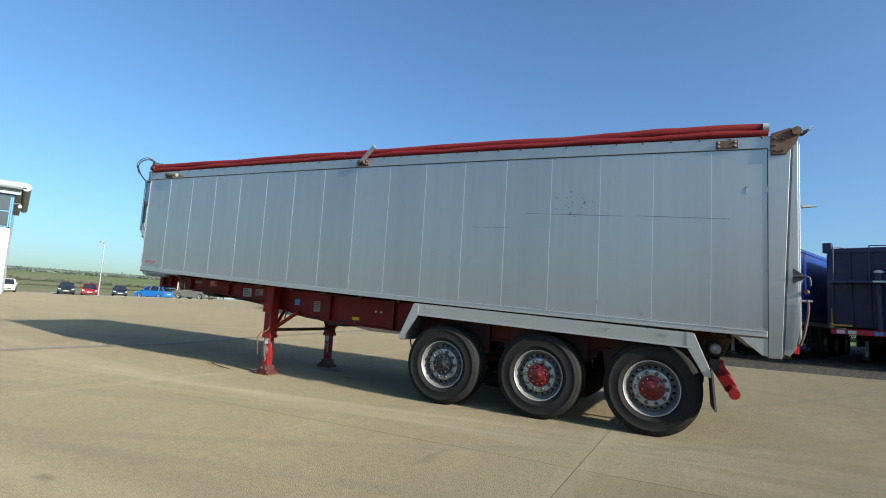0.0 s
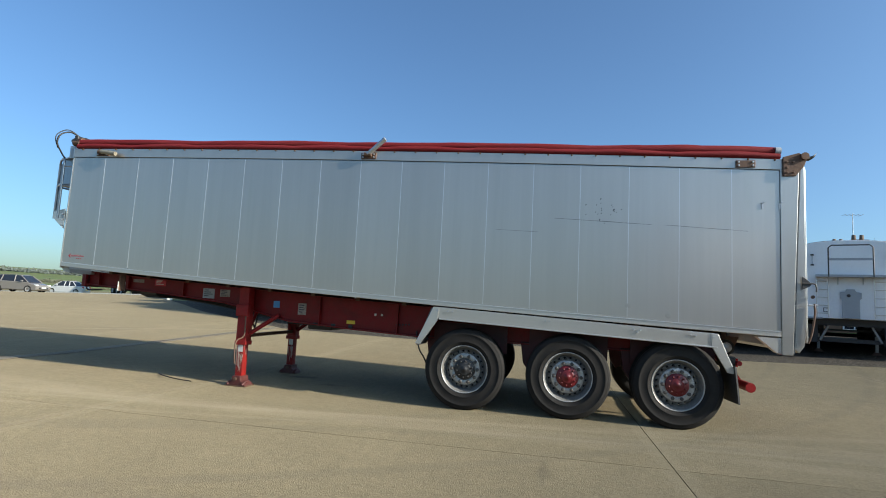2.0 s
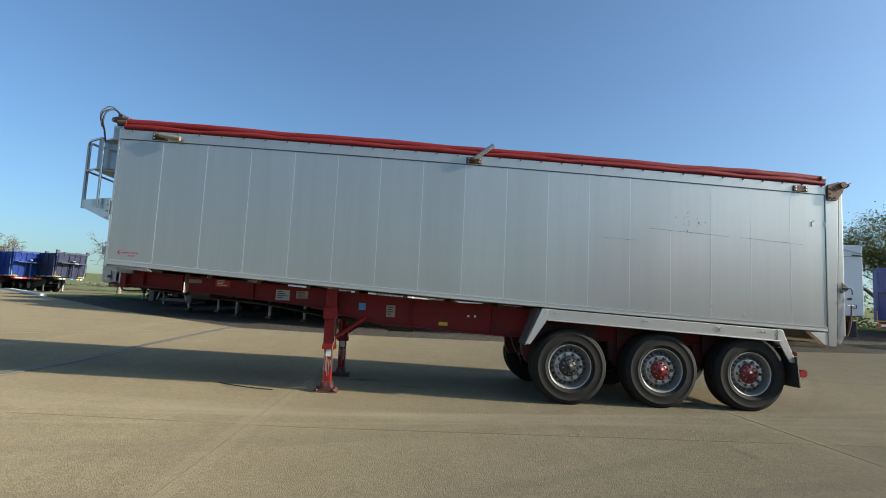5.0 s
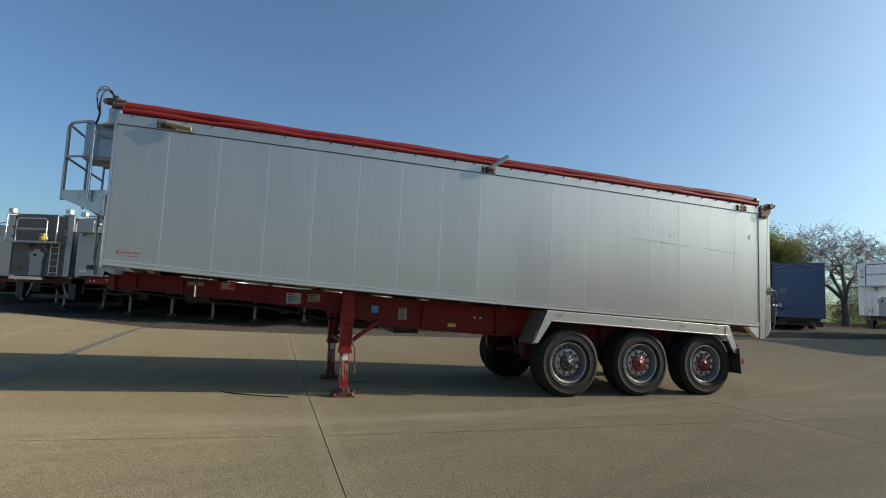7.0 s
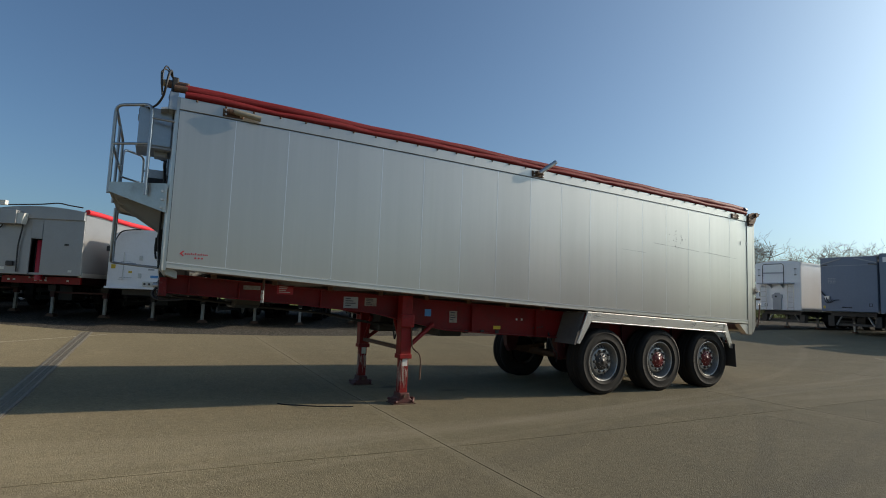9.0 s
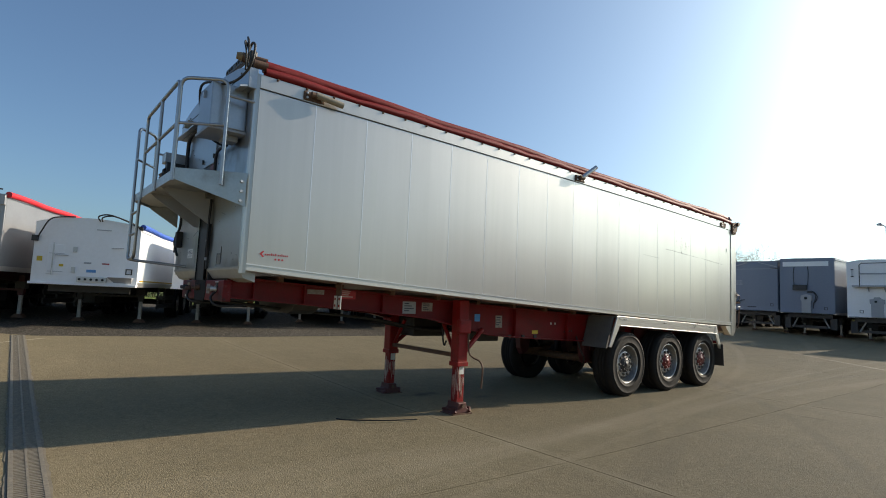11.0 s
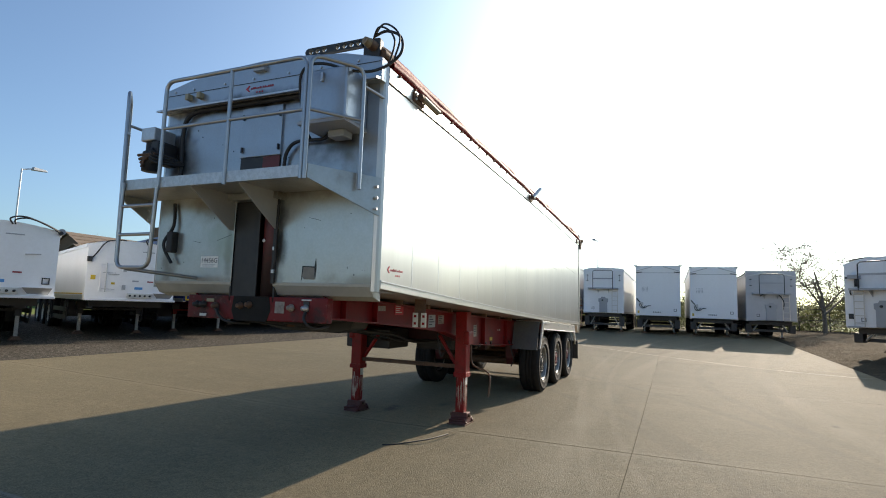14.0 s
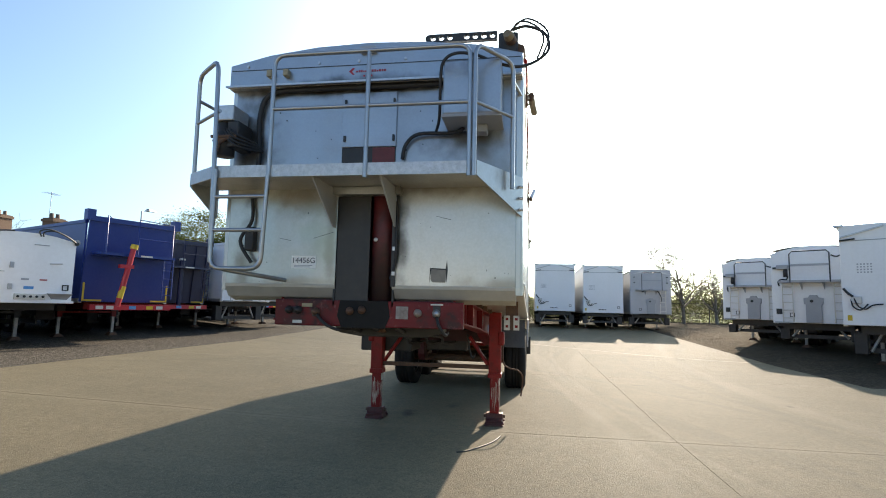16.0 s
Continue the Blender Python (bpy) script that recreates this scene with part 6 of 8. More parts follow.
def plain_front(m, w, zb, zt, label, paint, group="", length=12.5, beams=None, dark=None):
    """A tall plain-fronted box with folded corner trims near the top, hoses low at one side and a marker."""
    t = thing("parked_trailer", m, label, "trailer", group)
    part("front_wall", Shape().box(-w / 2, w / 2, 0, 0.06, zb, zt), paint, t, bevel=0.02)
    side_skin(t, w, 0.06, length, zb, zt - 0.03, paint)
    cover(t, w, length, zt, 0.03, dark or GREY_PAINT)
    running_gear(t, w, zb, length, beams or BLACK, frame_mat=LEG_PALE)
    part("front_band", Shape().box(-w / 2 + 0.02, w / 2 - 0.02, -0.014, 0.0, zt - 0.42, zt - 0.40), dark or GREY_PAINT, t)
    for sx in (-1, 1):
        part("fold_strip", Shape().prism([(sx * w * 0.49, zt - 0.34), (sx * w * 0.49, zt - 0.30), (sx * w * 0.12, zt - 0.05), (sx * w * 0.12, zt - 0.09)], "y", -0.05, 0.0), dark or STEEL, t)
        part("corner_hook", Shape().tube([(sx * w * 0.50, -0.03, zt - 0.40), (sx * w * 0.36, -0.05, zt - 0.37)], 0.02, 8), BLACK, t)
        part("top_cap", Shape().box(sx * w / 2 - 0.10, sx * w / 2 + 0.10, -0.04, 0.3, zt - 0.03, zt + 0.02), dark or STEEL, t)
    hose(t, [(-w * 0.48, -0.05, zb + 0.95), (-w * 0.44, -0.08, zb + 0.82), (-w * 0.40, -0.08, zb + 0.74)], 0.03)
    hose(t, [(-w * 0.40, -0.05, zb + 0.74), (-w * 0.36, -0.12, zb + 0.5), (-w * 0.30, -0.12, zb + 0.42), (-w * 0.24, -0.10, zb + 0.52), (-w * 0.16, -0.05, zb + 0.55)])
    hose(t, [(-w * 0.42, -0.05, zb + 0.66), (-w * 0.40, -0.12, zb + 0.48), (-w * 0.34, -0.1, zb + 0.40), (-w * 0.28, -0.06, zb + 0.55)])
    part("valve_block", Shape().box(-w * 0.42, -w * 0.33, -0.08, 0, zb + 0.56, zb + 0.74), STEEL, t, bevel=0.01)
    marker_square(t, w * 0.38, zb + 0.33)
    plaque(t, -w * 0.46, -w * 0.42, zb + 0.12, zb + 0.26, YELLOW)
    for k in range(5):
        part("socket", Shape().lathe([(0.03, 0), (0.03, -0.03), (0, -0.03)], 10, (-w * 0.10 + 0.085 * k, 0, zb + 0.20)), BLACK, t)
    for j in range(4):
        for k in range(5):
            plaque(t, -w * 0.36 + 0.07 * k, -w * 0.36 + 0.035 + 0.07 * k, zb + 1.35 + 0.07 * j, zb + 1.385 + 0.07 * j, GREY_PAINT, name="vent_slot")
    return t


def cable_front(m, w, zb, zt, label, paint, group="", length=12.0):
    """A plain front with a pale header band, hanging cables, a dark box and a ram cover."""
    t = thing("parked_trailer", m, label, "trailer", group)
    part("front_wall", Shape().box(-w / 2, w / 2, 0, 0.06, zb, zt), paint, t, bevel=0.02)
    side_skin(t, w, 0.06, length, zb, zt - 0.03, paint)
    cover(t, w, length, zt, 0.03, GREY_PAINT)
    running_gear(t, w, zb, length, BLACK, frame_mat=LEG_PALE)
    part("header_band", Shape().box(-w * 0.44, w * 0.40, -0.02, 0.0, zt - 0.40, zt - 0.17), WHITE_PAINT, t, "pale header band", bevel=0.008)
    part("cable_box", Shape().box(-w * 0.24, w * 0.02, -0.14, -0.001, zb + 1.12, zb + 1.38), BLACK, t, bevel=0.015)
    for x, k in ((-w * 0.22, -0.03), (w * 0.03, 0.03)):
        hose(t, [(x, -0.03, zt - 0.42), (x + k, -0.05, zt - 0.8), (x, -0.06, zb + 1.36)], 0.016)
    c = part("ram_cover", Shape().prism([(-0.20, zb + 0.02), (0.20, zb + 0.02), (0.20, zb + 0.60), (0.25, zb + 0.66), (0.23, zb + 0.86), (0.0, zb + 0.94), (-0.23, zb + 0.86), (-0.25, zb + 0.66), (-0.20, zb + 0.60)], "y", -0.08, -0.002), GREY_PAINT, t, bevel=0.01)
    part("cover_boss", Shape().lathe([(0.07, -0.08), (0.05, -0.14), (0, -0.14)], 12, (-0.02, 0, zb + 0.74)), BLACK, c)
    for k in (0.0, 0.05):
        hose(t, [(0.05, -0.10, zb + 1.05 - k), (0.30, -0.13, zb + 1.06 - k), (0.47 - k, -0.12, zb + 0.86), (0.42 - k, -0.10, zb + 0.62), (0.30, -0.07, zb + 0.46), (0.30, -0.05, zb + 0.24)], 0.018)
    marker_square(t, w * 0.34, zb + 0.26)
    return t


def bowed_front(m, w, zb, zt, label, tarp, group="", length=10.5):
    """A white tipper whose front bows forward, with a door, a light panel and a shelf."""
    t = thing("parked_trailer", m, label, "trailer", group)
    n, bow, drop = 14, 0.10, 0.16

    def face(u):
        return -bow * (1 - abs(u) ** 2.5)
    s, cols = Shape(), []
    for i in range(n + 1):
        u = 2 * i / n - 1
        z = zt - drop * abs(u) ** 2.2
        cols.append([(u * w / 2, face(u), zb), (u * w / 2, face(u), z), (u * w / 2, face(u) + 0.06, z), (u * w / 2, face(u) + 0.06, zb)])
    for a, b in ((0, 1), (1, 2), (2, 3), (3, 0)):
        s.add([c[k] for c in cols for k in (a, b)], [(2 * i, 2 * i + 2, 2 * i + 3, 2 * i + 1) for i in range(n)], a in (0, 2))
    s.add(cols[0], [(0, 1, 2, 3)]).add(cols[-1], [(0, 1, 2, 3)])
    me = s.mesh("front_wall", WHITE_PAINT)
    bm = bmesh.new()
    bm.from_mesh(me)
    bmesh.ops.remove_doubles(bm, verts=bm.verts, dist=1e-4)
    bmesh.ops.recalc_face_normals(bm, faces=bm.faces)
    for f in bm.faces:
        f.smooth = True
    for e in bm.edges:
        e.smooth = e.calc_face_angle(0) < 0.6
    bm.to_mesh(me)
    bm.free()
    part("front_wall", me, None, t)
    part("front_sill", Shape().box(-w / 2 - 0.01, w / 2 + 0.01, -0.125, 0.10, zb - 0.04, zb + 0.02), WHITE_PAINT, t, bevel=0.01)
    side_skin(t, w, 0.06, length, zb, zt - drop, WHITE_PAINT)
    cover(t, w, length, zt, drop, tarp, 1)
    running_gear(t, w, zb, length, BLACK)
    yb = -bow
    door = part("service_door", Shape().box(-w * 0.36, -w * 0.10, yb - 0.02 + 0.03, yb + 0.05, zb + 0.22, zb + 0.98), WHITE_PAINT, t, bevel=0.008)
    for z in (zb + 0.28, zb + 0.80):
        part("door_hinge", Shape().box(-w * 0.12, -w * 0.085, yb - 0.03, yb + 0.02, z, z + 0.14), STEEL, door)
    part("door_rod", Shape().tube([(-w * 0.30, yb - 0.01, zb + 0.20), (-w * 0.30, yb - 0.01, zb + 1.02)], 0.014, 8), STEEL, door)
    part("door_handle", Shape().box(-w * 0.28, -w * 0.16, yb - 0.02, yb + 0.01, zb + 0.70, zb + 0.715), GREY_PAINT, door)
    lp = part("light_panel", Shape().box(-w * 0.06, w * 0.22, yb - 0.05, yb + 0.02, zb + 0.05, zb + 0.19), PALE, t, bevel=0.01)
    for k in range(5):
        part("socket", Shape().lathe([(0.03, 0), (0.03, -0.02), (0, -0.02)], 10, (-w * 0.03 + 0.13 * k, yb - 0.05, zb + 0.12)), BLACK, lp)
    part("step_shelf", Shape().hexa([(w * 0.29, yb + 0.04, zb + 0.05), (w * 0.45, yb + 0.08, zb + 0.05), (w * 0.45, yb + 0.10, zb + 0.06), (w * 0.29, yb + 0.06, zb + 0.06), (w * 0.24, yb - 0.16, zb + 0.20), (w * 0.47, yb - 0.12, zb + 0.20), (w * 0.47, yb + 0.10, zb + 0.21), (w * 0.24, yb + 0.06, zb + 0.21)]), GREY_PAINT, t, "grey steel step tray")
    part("shelf_lip", Shape().tube([(w * 0.24, yb - 0.02, zb + 0.95), (w * 0.36, yb - 0.02, zb + 0.97)], 0.014, 8), STEEL, t)
    plaque(t, -w * 0.455, -w * 0.405, zb + 0.54, zb + 0.66, YELLOW, -0.04)
    plaque(t, -w * 0.24, -w * 0.20, zb + 0.42, zb + 0.48, YELLOW, yb + 0.01)
    for z in (zb + 0.28, zb + 0.74):
        plaque(t, -w * 0.34, -w * 0.20, z, z + 0.012, GREY_PAINT, yb + 0.01)
    plaque(t, -w * 0.01, w * 0.06, zb + 0.52, zb + 0.56, GREY_PAINT, yb)
    plaque(t, w * 0.16, w * 0.23, zb + 0.52, zb + 0.555, MARK, yb + 0.01)
    plaque(t, w * 0.02, w * 0.11, zb + 0.30, zb + 0.37, STICKER_BLUE, yb)
    plaque(t, w * 0.08, w * 0.22, zt - 0.30, zt - 0.275, GREY_PAINT, yb)
    ds = Shape()
    for x0, x1, z0, z1 in ((-0.075, 0.075, 0.055, 0.075), (-0.075, 0.075, -0.075, -0.055), (-0.075, -0.055, -0.055, 0.055), (0.055, 0.075, -0.055, 0.055)):
        ds.box(w * 0.42 + x0, w * 0.42 + x1, -0.062, -0.02, zb + 0.36 + z0, zb + 0.36 + z1)
    part("document_frame", ds, BLACK, t)
    for sx in (-1, 1):
        part("yellow_line", Shape().box(*sorted((sx * w / 2, sx * (w / 2 + 0.019))), 0.25, length - 0.2, zb + 0.12, zb + 0.155), YELLOW, t)
    hose(t, [(-w * 0.47, -0.05, zt - 0.60), (-w * 0.42, -0.15, zt - 0.40), (-w * 0.34, -0.22, zt - 0.10), (-w * 0.22, -0.2, zt - 0.02), (-w * 0.12, -0.18, zt + 0.0)])
    hose(t, [(w * 0.12, -0.2, zt - 0.08), (w * 0.10, -0.22, zt + 0.05), (w * 0.2, -0.22, zt + 0.11), (w * 0.36, -0.16, zt + 0.0), (w * 0.49, -0.05, zt - 0.14)])
    hose(t, [(w * 0.14, -0.2, zt - 0.08), (w * 0.14, -0.22, zt + 0.03), (w * 0.24, -0.22, zt + 0.08), (w * 0.38, -0.16, zt - 0.03), (w * 0.49, -0.05, zt - 0.16)])
    part("roll_motor", Shape().tube([(w * 0.50, -0.06, zt - 0.17), (w * 0.50, 0.14, zt - 0.17)], 0.05, 10), BLACK, t)
    part("connector", Shape().box(-w * 0.51, -w * 0.46, -0.12, -0.02, zt - 0.66, zt - 0.52), BLACK, t)
    return t


def recess_front(m, w, zb, zt, label, paint, group="", length=10.5, tarp=None):
    """A silver tipper with a dark ram recess, a lamp and a box on its front."""
    t = thing("parked_trailer", m, label, "trailer", group)
    part("front_wall", Shape().box(-w / 2, -0.20, 0, 0.05, zb, zt - 0.05), paint, t, bevel=0.01)
    part("front_wall", Shape().box(0.10, w / 2, 0, 0.05, zb, zt - 0.05), paint, t, bevel=0.01)
    part("front_wall", Shape().box(-0.20, 0.10, 0, 0.05, zb + 1.02, zt - 0.05), paint, t)
    rec = part("ram_recess", Shape().box(-0.22, 0.12, 0.26, 0.30, zb, zb + 1.05), BLACK, t)
    part("ram", Shape().lathe([(0.10, zb - 0.15), (0.10, zb + 0.98), (0, zb + 0.98)], 16, (0.0, 0.16, 0), "z"), STICKER_RED, rec)
    part("header", Shape().prism(front_outline(w, zt - 0.32, zt + 0.04, "low"), "y", -0.06, 0.02), paint, t, bevel=0.008)
    side_skin(t, w, 0.05, length, zb, zt - 0.05, paint)
    cover(t, w, length, zt + 0.03, 0.12, tarp or GREY_PAINT, 1)
    running_gear(t, w, zb, length, SHADED_RED)
    fb = part("front_bumper", Shape().box(-w * 0.44, w * 0.44, 0.30, 0.40, zb - 0.24, zb - 0.04), LEG_RED, t, "red front beam with pale markers", bevel=0.006)
    for x in (-0.36, -0.30, -0.06, 0.0, 0.05, 0.30):
        part("marker", Shape().box(x * w - 0.03, x * w + 0.03, 0.29, 0.30, zb - 0.17, zb - 0.12), PALE, fb)
    part("equipment_box", Shape().box(-w * 0.44, -w * 0.20, -0.28, -0.002, zt - 0.52, zt - 0.12), paint, t, bevel=0.015)
    part("work_lamp", Shape().box(-w * 0.44, -w * 0.36, -0.18, -0.05, zt + 0.02, zt + 0.15), PALE, t, bevel=0.01)
    part("side_light", Shape().prism([(-w * 0.20, zt - 0.50), (-w * 0.15, zt - 0.50), (-w * 0.12, zt - 0.20), (-w * 0.20, zt - 0.20)], "y", -0.24, -0.02), PALE, t)
    part("plug_holder", Shape().box(-w * 0.32, -w * 0.24, -0.07, 0, zb + 0.22, zb + 0.36), BLACK, t, bevel=0.02)
    part("hatch", Shape().box(-0.19, 0.09, -0.016, 0, zb + 1.06, zb + 1.45), paint, t)
    part("catch", Shape().box(w * 0.30, w * 0.34, -0.03, 0, zb + 0.85, zb + 0.90), BLACK, t)
    plaque(t, w * 0.36, w * 0.40, zb + 0.10, zb + 0.16, PALE)
    plaque(t, -w * 0.44, -w * 0.34, zb + 0.12, zb + 0.20, PALE)
    hose(t, [(-w * 0.20, -0.04, zb + 0.06), (-w * 0.20, -0.06, zb + 0.8), (-w * 0.18, -0.06, zt - 0.42), (-w * 0.34, -0.06, zt - 0.40), (-w * 0.42, -0.05, zt - 0.62)], 0.02)
    hose(t, [(-w * 0.36, -0.05, zt + 0.04), (0.0, -0.08, zt + 0.09), (w * 0.2, -0.1, zt + 0.14), (w * 0.32, -0.06, zt + 0.10), (w * 0.46, 0.0, zt + 0.06)])
    for k in range(5):
        part("coupling", Shape().tube([(-0.3 + 0.11 * k, 0.27, zb - 0.08), (-0.3 + 0.11 * k, 0.30, zb - 0.08)], 0.022, 10), PALE, t)
    return t


def platform_tipper(m, w, zb, zt, label, paint, frame_paint, group="", length=9.5, ram=False, posts=True):
    """A ribbed steel tipper with a front platform, railing and ladder."""
    t = thing("tipper_trailer", m, label, "trailer", group)
    lean = 0.25
    s = Shape().hexa([(-w / 2, 0, zb), (w / 2, 0, zb), (w / 2, 0.06, zb), (-w / 2, 0.06, zb), (-w / 2, -lean, zt), (w / 2, -lean, zt), (w / 2, -lean + 0.06, zt), (-w / 2, -lean + 0.06, zt)])
    part("front_wall", s, paint, t)
    side_skin(t, w, 0.0, length, zb, zt - 0.08, paint, 0 if ram else 1)
    if ram:
        part("side_stripe", Shape().prism([(0.25, zb + 1.10), (1.9, zb + 1.10), (2.5, zb + 1.55), (0.25, zb + 1.55)], "x", w / 2, w / 2 + 0.018), PALE, t, "slanted white stripe")
    part("top_beam", Shape().box(-w / 2 - 0.03, w / 2 + 0.03, -lean - 0.05, -lean + 0.08, zt - 0.12, zt + 0.02), paint, t)
    for k in range(0 if ram else 6):
        x = -w / 2 + 0.10 + (w - 0.2) * k / 5
        part("front_rib", Shape().hexa([(x - 0.03, -0.05, zb), (x + 0.03, -0.05, zb), (x + 0.03, 0, zb), (x - 0.03, 0, zb), (x - 0.03, -lean - 0.05, zt), (x + 0.03, -lean - 0.05, zt), (x + 0.03, -lean, zt), (x - 0.03, -lean, zt)]), paint, t)
    if posts:
        for sx in (-1, 1):
            part("corner_post", Shape().box(sx * w / 2 - 0.11, sx * w / 2 + 0.11, -lean - 0.06, -lean + 0.16, zt - 0.1, zt + 0.20), paint, t)
    running_gear(t, w, zb, length, frame_paint)
    pz = zb + (zt - zb) * 0.55
    pf = part("platform", Shape().box(-w * 0.45, w * 0.40, -0.75, -0.16, pz, pz + 0.07), paint, t)
    rail = [(-w * 0.05, -0.72, pz), (-w * 0.05, -0.72, zt + 0.02), (w * 0.36, -0.72, zt - 0.02), (w * 0.36, -0.72, pz)]
    rl = part("railing", Shape().tube(rail, 0.02, 8), paint, pf)
    part("mid_rail", Shape().tube([(-w * 0.05, -0.72, (pz + zt) / 2), (w * 0.36, -0.72, (pz + zt) / 2)], 0.018, 8), paint, rl)
    part("rail_post", Shape().tube([(-w * 0.40, -0.72, pz), (-w * 0.40, -0.72, zt + 0.02), (-w * 0.30, -0.4, zt)], 0.02, 8), paint, rl)
    ladder(t, w * 0.28, -0.66, zb + 0.12, pz + 0.02, 0.30, paint)
    plaque(pf, -w * 0.02, w * 0.12, pz + 0.01, pz + 0.06, PALE, -0.75)
    if ram:
        r = part("ram", Shape().tube([(-w * 0.25, -0.82, zb - 0.1), (-w * 0.13, -0.86, zt - 0.86)], 0.075, 14), STICKER_RED, t, "red tipping ram")
        part("ram_head", Shape().tube([(-w * 0.13, -0.86, zt - 0.88), (-w * 0.12, -0.865, zt - 0.75)], 0.10, 14), YELLOW, r)
        part("ram_band", Shape().tube([(-w * 0.235, -0.825, zb + 0.12), (-w * 0.205, -0.835, zb + 0.46)], 0.081, 14), YELLOW, r)
        part("ram_lug", Shape().box(-w * 0.27, -w * 0.12, -0.92, -0.80, zb + 0.98, zb + 1.08), STICKER_RED, r)
    else:
        part("ram", Shape().tube([(0.02, -0.35, zb - 0.1), (0.02, -0.40, zt - 0.75)], 0.085, 14), paint, t)
        part("ram_head", Shape().lathe([(0.11, zt - 0.75), (0.12, zt - 0.70), (0.0, zt - 0.66)], 14, (0.02, -0.40, 0), "z"), PALE, t)
    fb = part("front_bumper", Shape().box(-w * 0.46, w * 0.46, -0.42, -0.30, zb - 0.22, zb - 0.07), STICKER_RED if frame_paint is RED else frame_paint, t)
    for k, (x, mt) in enumerate(((-0.36, PALE), (-0.25, PALE), (0.0, STICKER_BLUE), (0.20, YELLOW), (0.32, PALE))):
        part("reflector", Shape().box(x * w - 0.10, x * w + 0.10, -0.428, -0.42, zb - 0.20, zb - 0.10), mt, fb)
    for sx in (-1, 1):
        part("yellow_strip", Shape().box(sx * w * 0.475 - 0.025, sx * w * 0.475 + 0.025, -0.06, -0.05, zb + 0.02, zb + 0.55), YELLOW, t)
        part("yellow_strip", Shape().box(*sorted((sx * w * 0.475, sx * w * 0.28)), -0.06, -0.05, zb + 0.02, zb + 0.07), YELLOW, t)
    return t


ROW_B, ROW_A, ROW_C = "trailers along the back of the yard", "trailers along the end of the yard", "trailers on the dirt"
ECH = -23
# back row, from the field end: fronts towards the yard
recess_front(pose(-20.0, 27.5, 0.5, 0, 0, ECH), 2.4, 1.12, 3.05, "silver tipper trailer with a red chassis in the back row", SILVER, ROW_B)
recess_front(pose(-17.4, 24.2, 0.5, 0, 0, ECH), 2.4, 1.12, 3.05, "silver tipper trailer with a red chassis in the back row", SILVER, ROW_B)
bc = ladder_front(pose(-14.7, 20.6, 0.5, 0, 0, ECH), 2.4, 1.12, 3.25, "grey trailer with a dark platform and ladder in the back row", SILVER, 11.0, "flat", ROW_B, 1, SHADED_RED, material("dark_grey_front", (0.10, 0.095, 0.09), 0.5, grain=[(1.5, 0.5, (0.06, 0.057, 0.053)), (9, 0.3, (0.16, 0.15, 0.14))]), ALU_RAIL)
for sx in (-1, 1):
    part("corner_upright", Shape().box(*sorted((sx * 1.20, sx * 0.98)), -0.03, 0.0, 1.64, 3.73), SILVER, bc, bevel=0.006, at=(0, 0, -0.5))
    part("work_lamp", Shape().box(sx * 1.05 - 0.09, sx * 1.05 + 0.09, -0.16, 0.0, 3.76, 3.92), PALE, bc, bevel=0.01, at=(0, 0, -0.5))
    part("side_post", Shape().tube([(sx * 0.92, -0.39, 2.72), (sx * 0.92, -0.39, 3.66), (sx * 0.92, -0.02, 3.70)], 0.02, 8), ALU_RAIL, bc, at=(0, 0, -0.5))
part("reflector_bar", Shape().box(-0.9, 0.3, -0.10, -0.02, 1.50, 1.60), STEEL, bc, at=(0, 0, -0.5))
part("yellow_canister", Shape().lathe([(0, 2.78), (0.10, 2.78), (0.12, 2.82), (0.12, 2.95), (0.04, 3.0), (0, 3.0)], 14, (0.35, -0.25, 0), "z"), YELLOW, bc, "yellow plastic canister", at=(0, 0, -0.5))
part("canister_lid", Shape().box(0.28, 0.42, -0.34, -0.18, 3.0, 3.06), YELLOW, bc, at=(0, 0, -0.5))
recess_front(pose(-12.05, 18.7, 0.41, 0, 0, ECH), 2.4, 1.27, 3.17, "silver tipper trailer with a red tarpaulin and dark ram recess", SILVER, ROW_B, tarp=material("bright_red_tarp", (0.62, 0.02, 0.025), 0.5, grain=[(4, 0.4, (0.5, 0.02, 0.02))]))
bowed_front(pose(-9.2, 17.97, 0.34, 0, 0, ECH), 2.4, 1.08, 2.78, "white tipper trailer with a blue tarpaulin and bowed front", BLUE_TARP, ROW_B)
bowed_front(pose(-5.95, 17.92, 0.3, 0, 0, ECH), 2.4, 1.13, 2.80, "white tipper trailer with a bowed front, hoses and stickers", GREY_PAINT, ROW_B)
bowed_front(pose(-2.04, 18.62, 0.32, 0, 0, ECH), 2.3, 1.09, 2.78, "white tipper trailer with a grey cover and bowed front", GREY_PAINT, ROW_B)
platform_tipper(pose(1.2, 18.4, 0.31, 0, 0, ECH), 2.55, 1.11, 3.54, "bright blue steel tipper trailer with a red tipping ram", BLUE, RED, ROW_B, 9.5, True)
platform_tipper(pose(5.15, 19.7, 0.39, 0, 0, ECH), 2.5, 1.03, 3.39, "navy blue steel tipper trailer with yellow corner marks", NAVY, RED, ROW_B)
ladder_front(pose(7.6, 18.05, 0.4, 0, 0, ECH), 2.4, 1.14, 3.60, "white box trailer with platform, railing and two ladders", WHITE_PAINT, 12, "low", ROW_B)
plain_front(pose(10.3, 17.8, 0.45, 0, 0, ECH), 2.4, 1.13, 3.70, "white box trailer with a plain front and hoses", WHITE_PAINT, ROW_B)
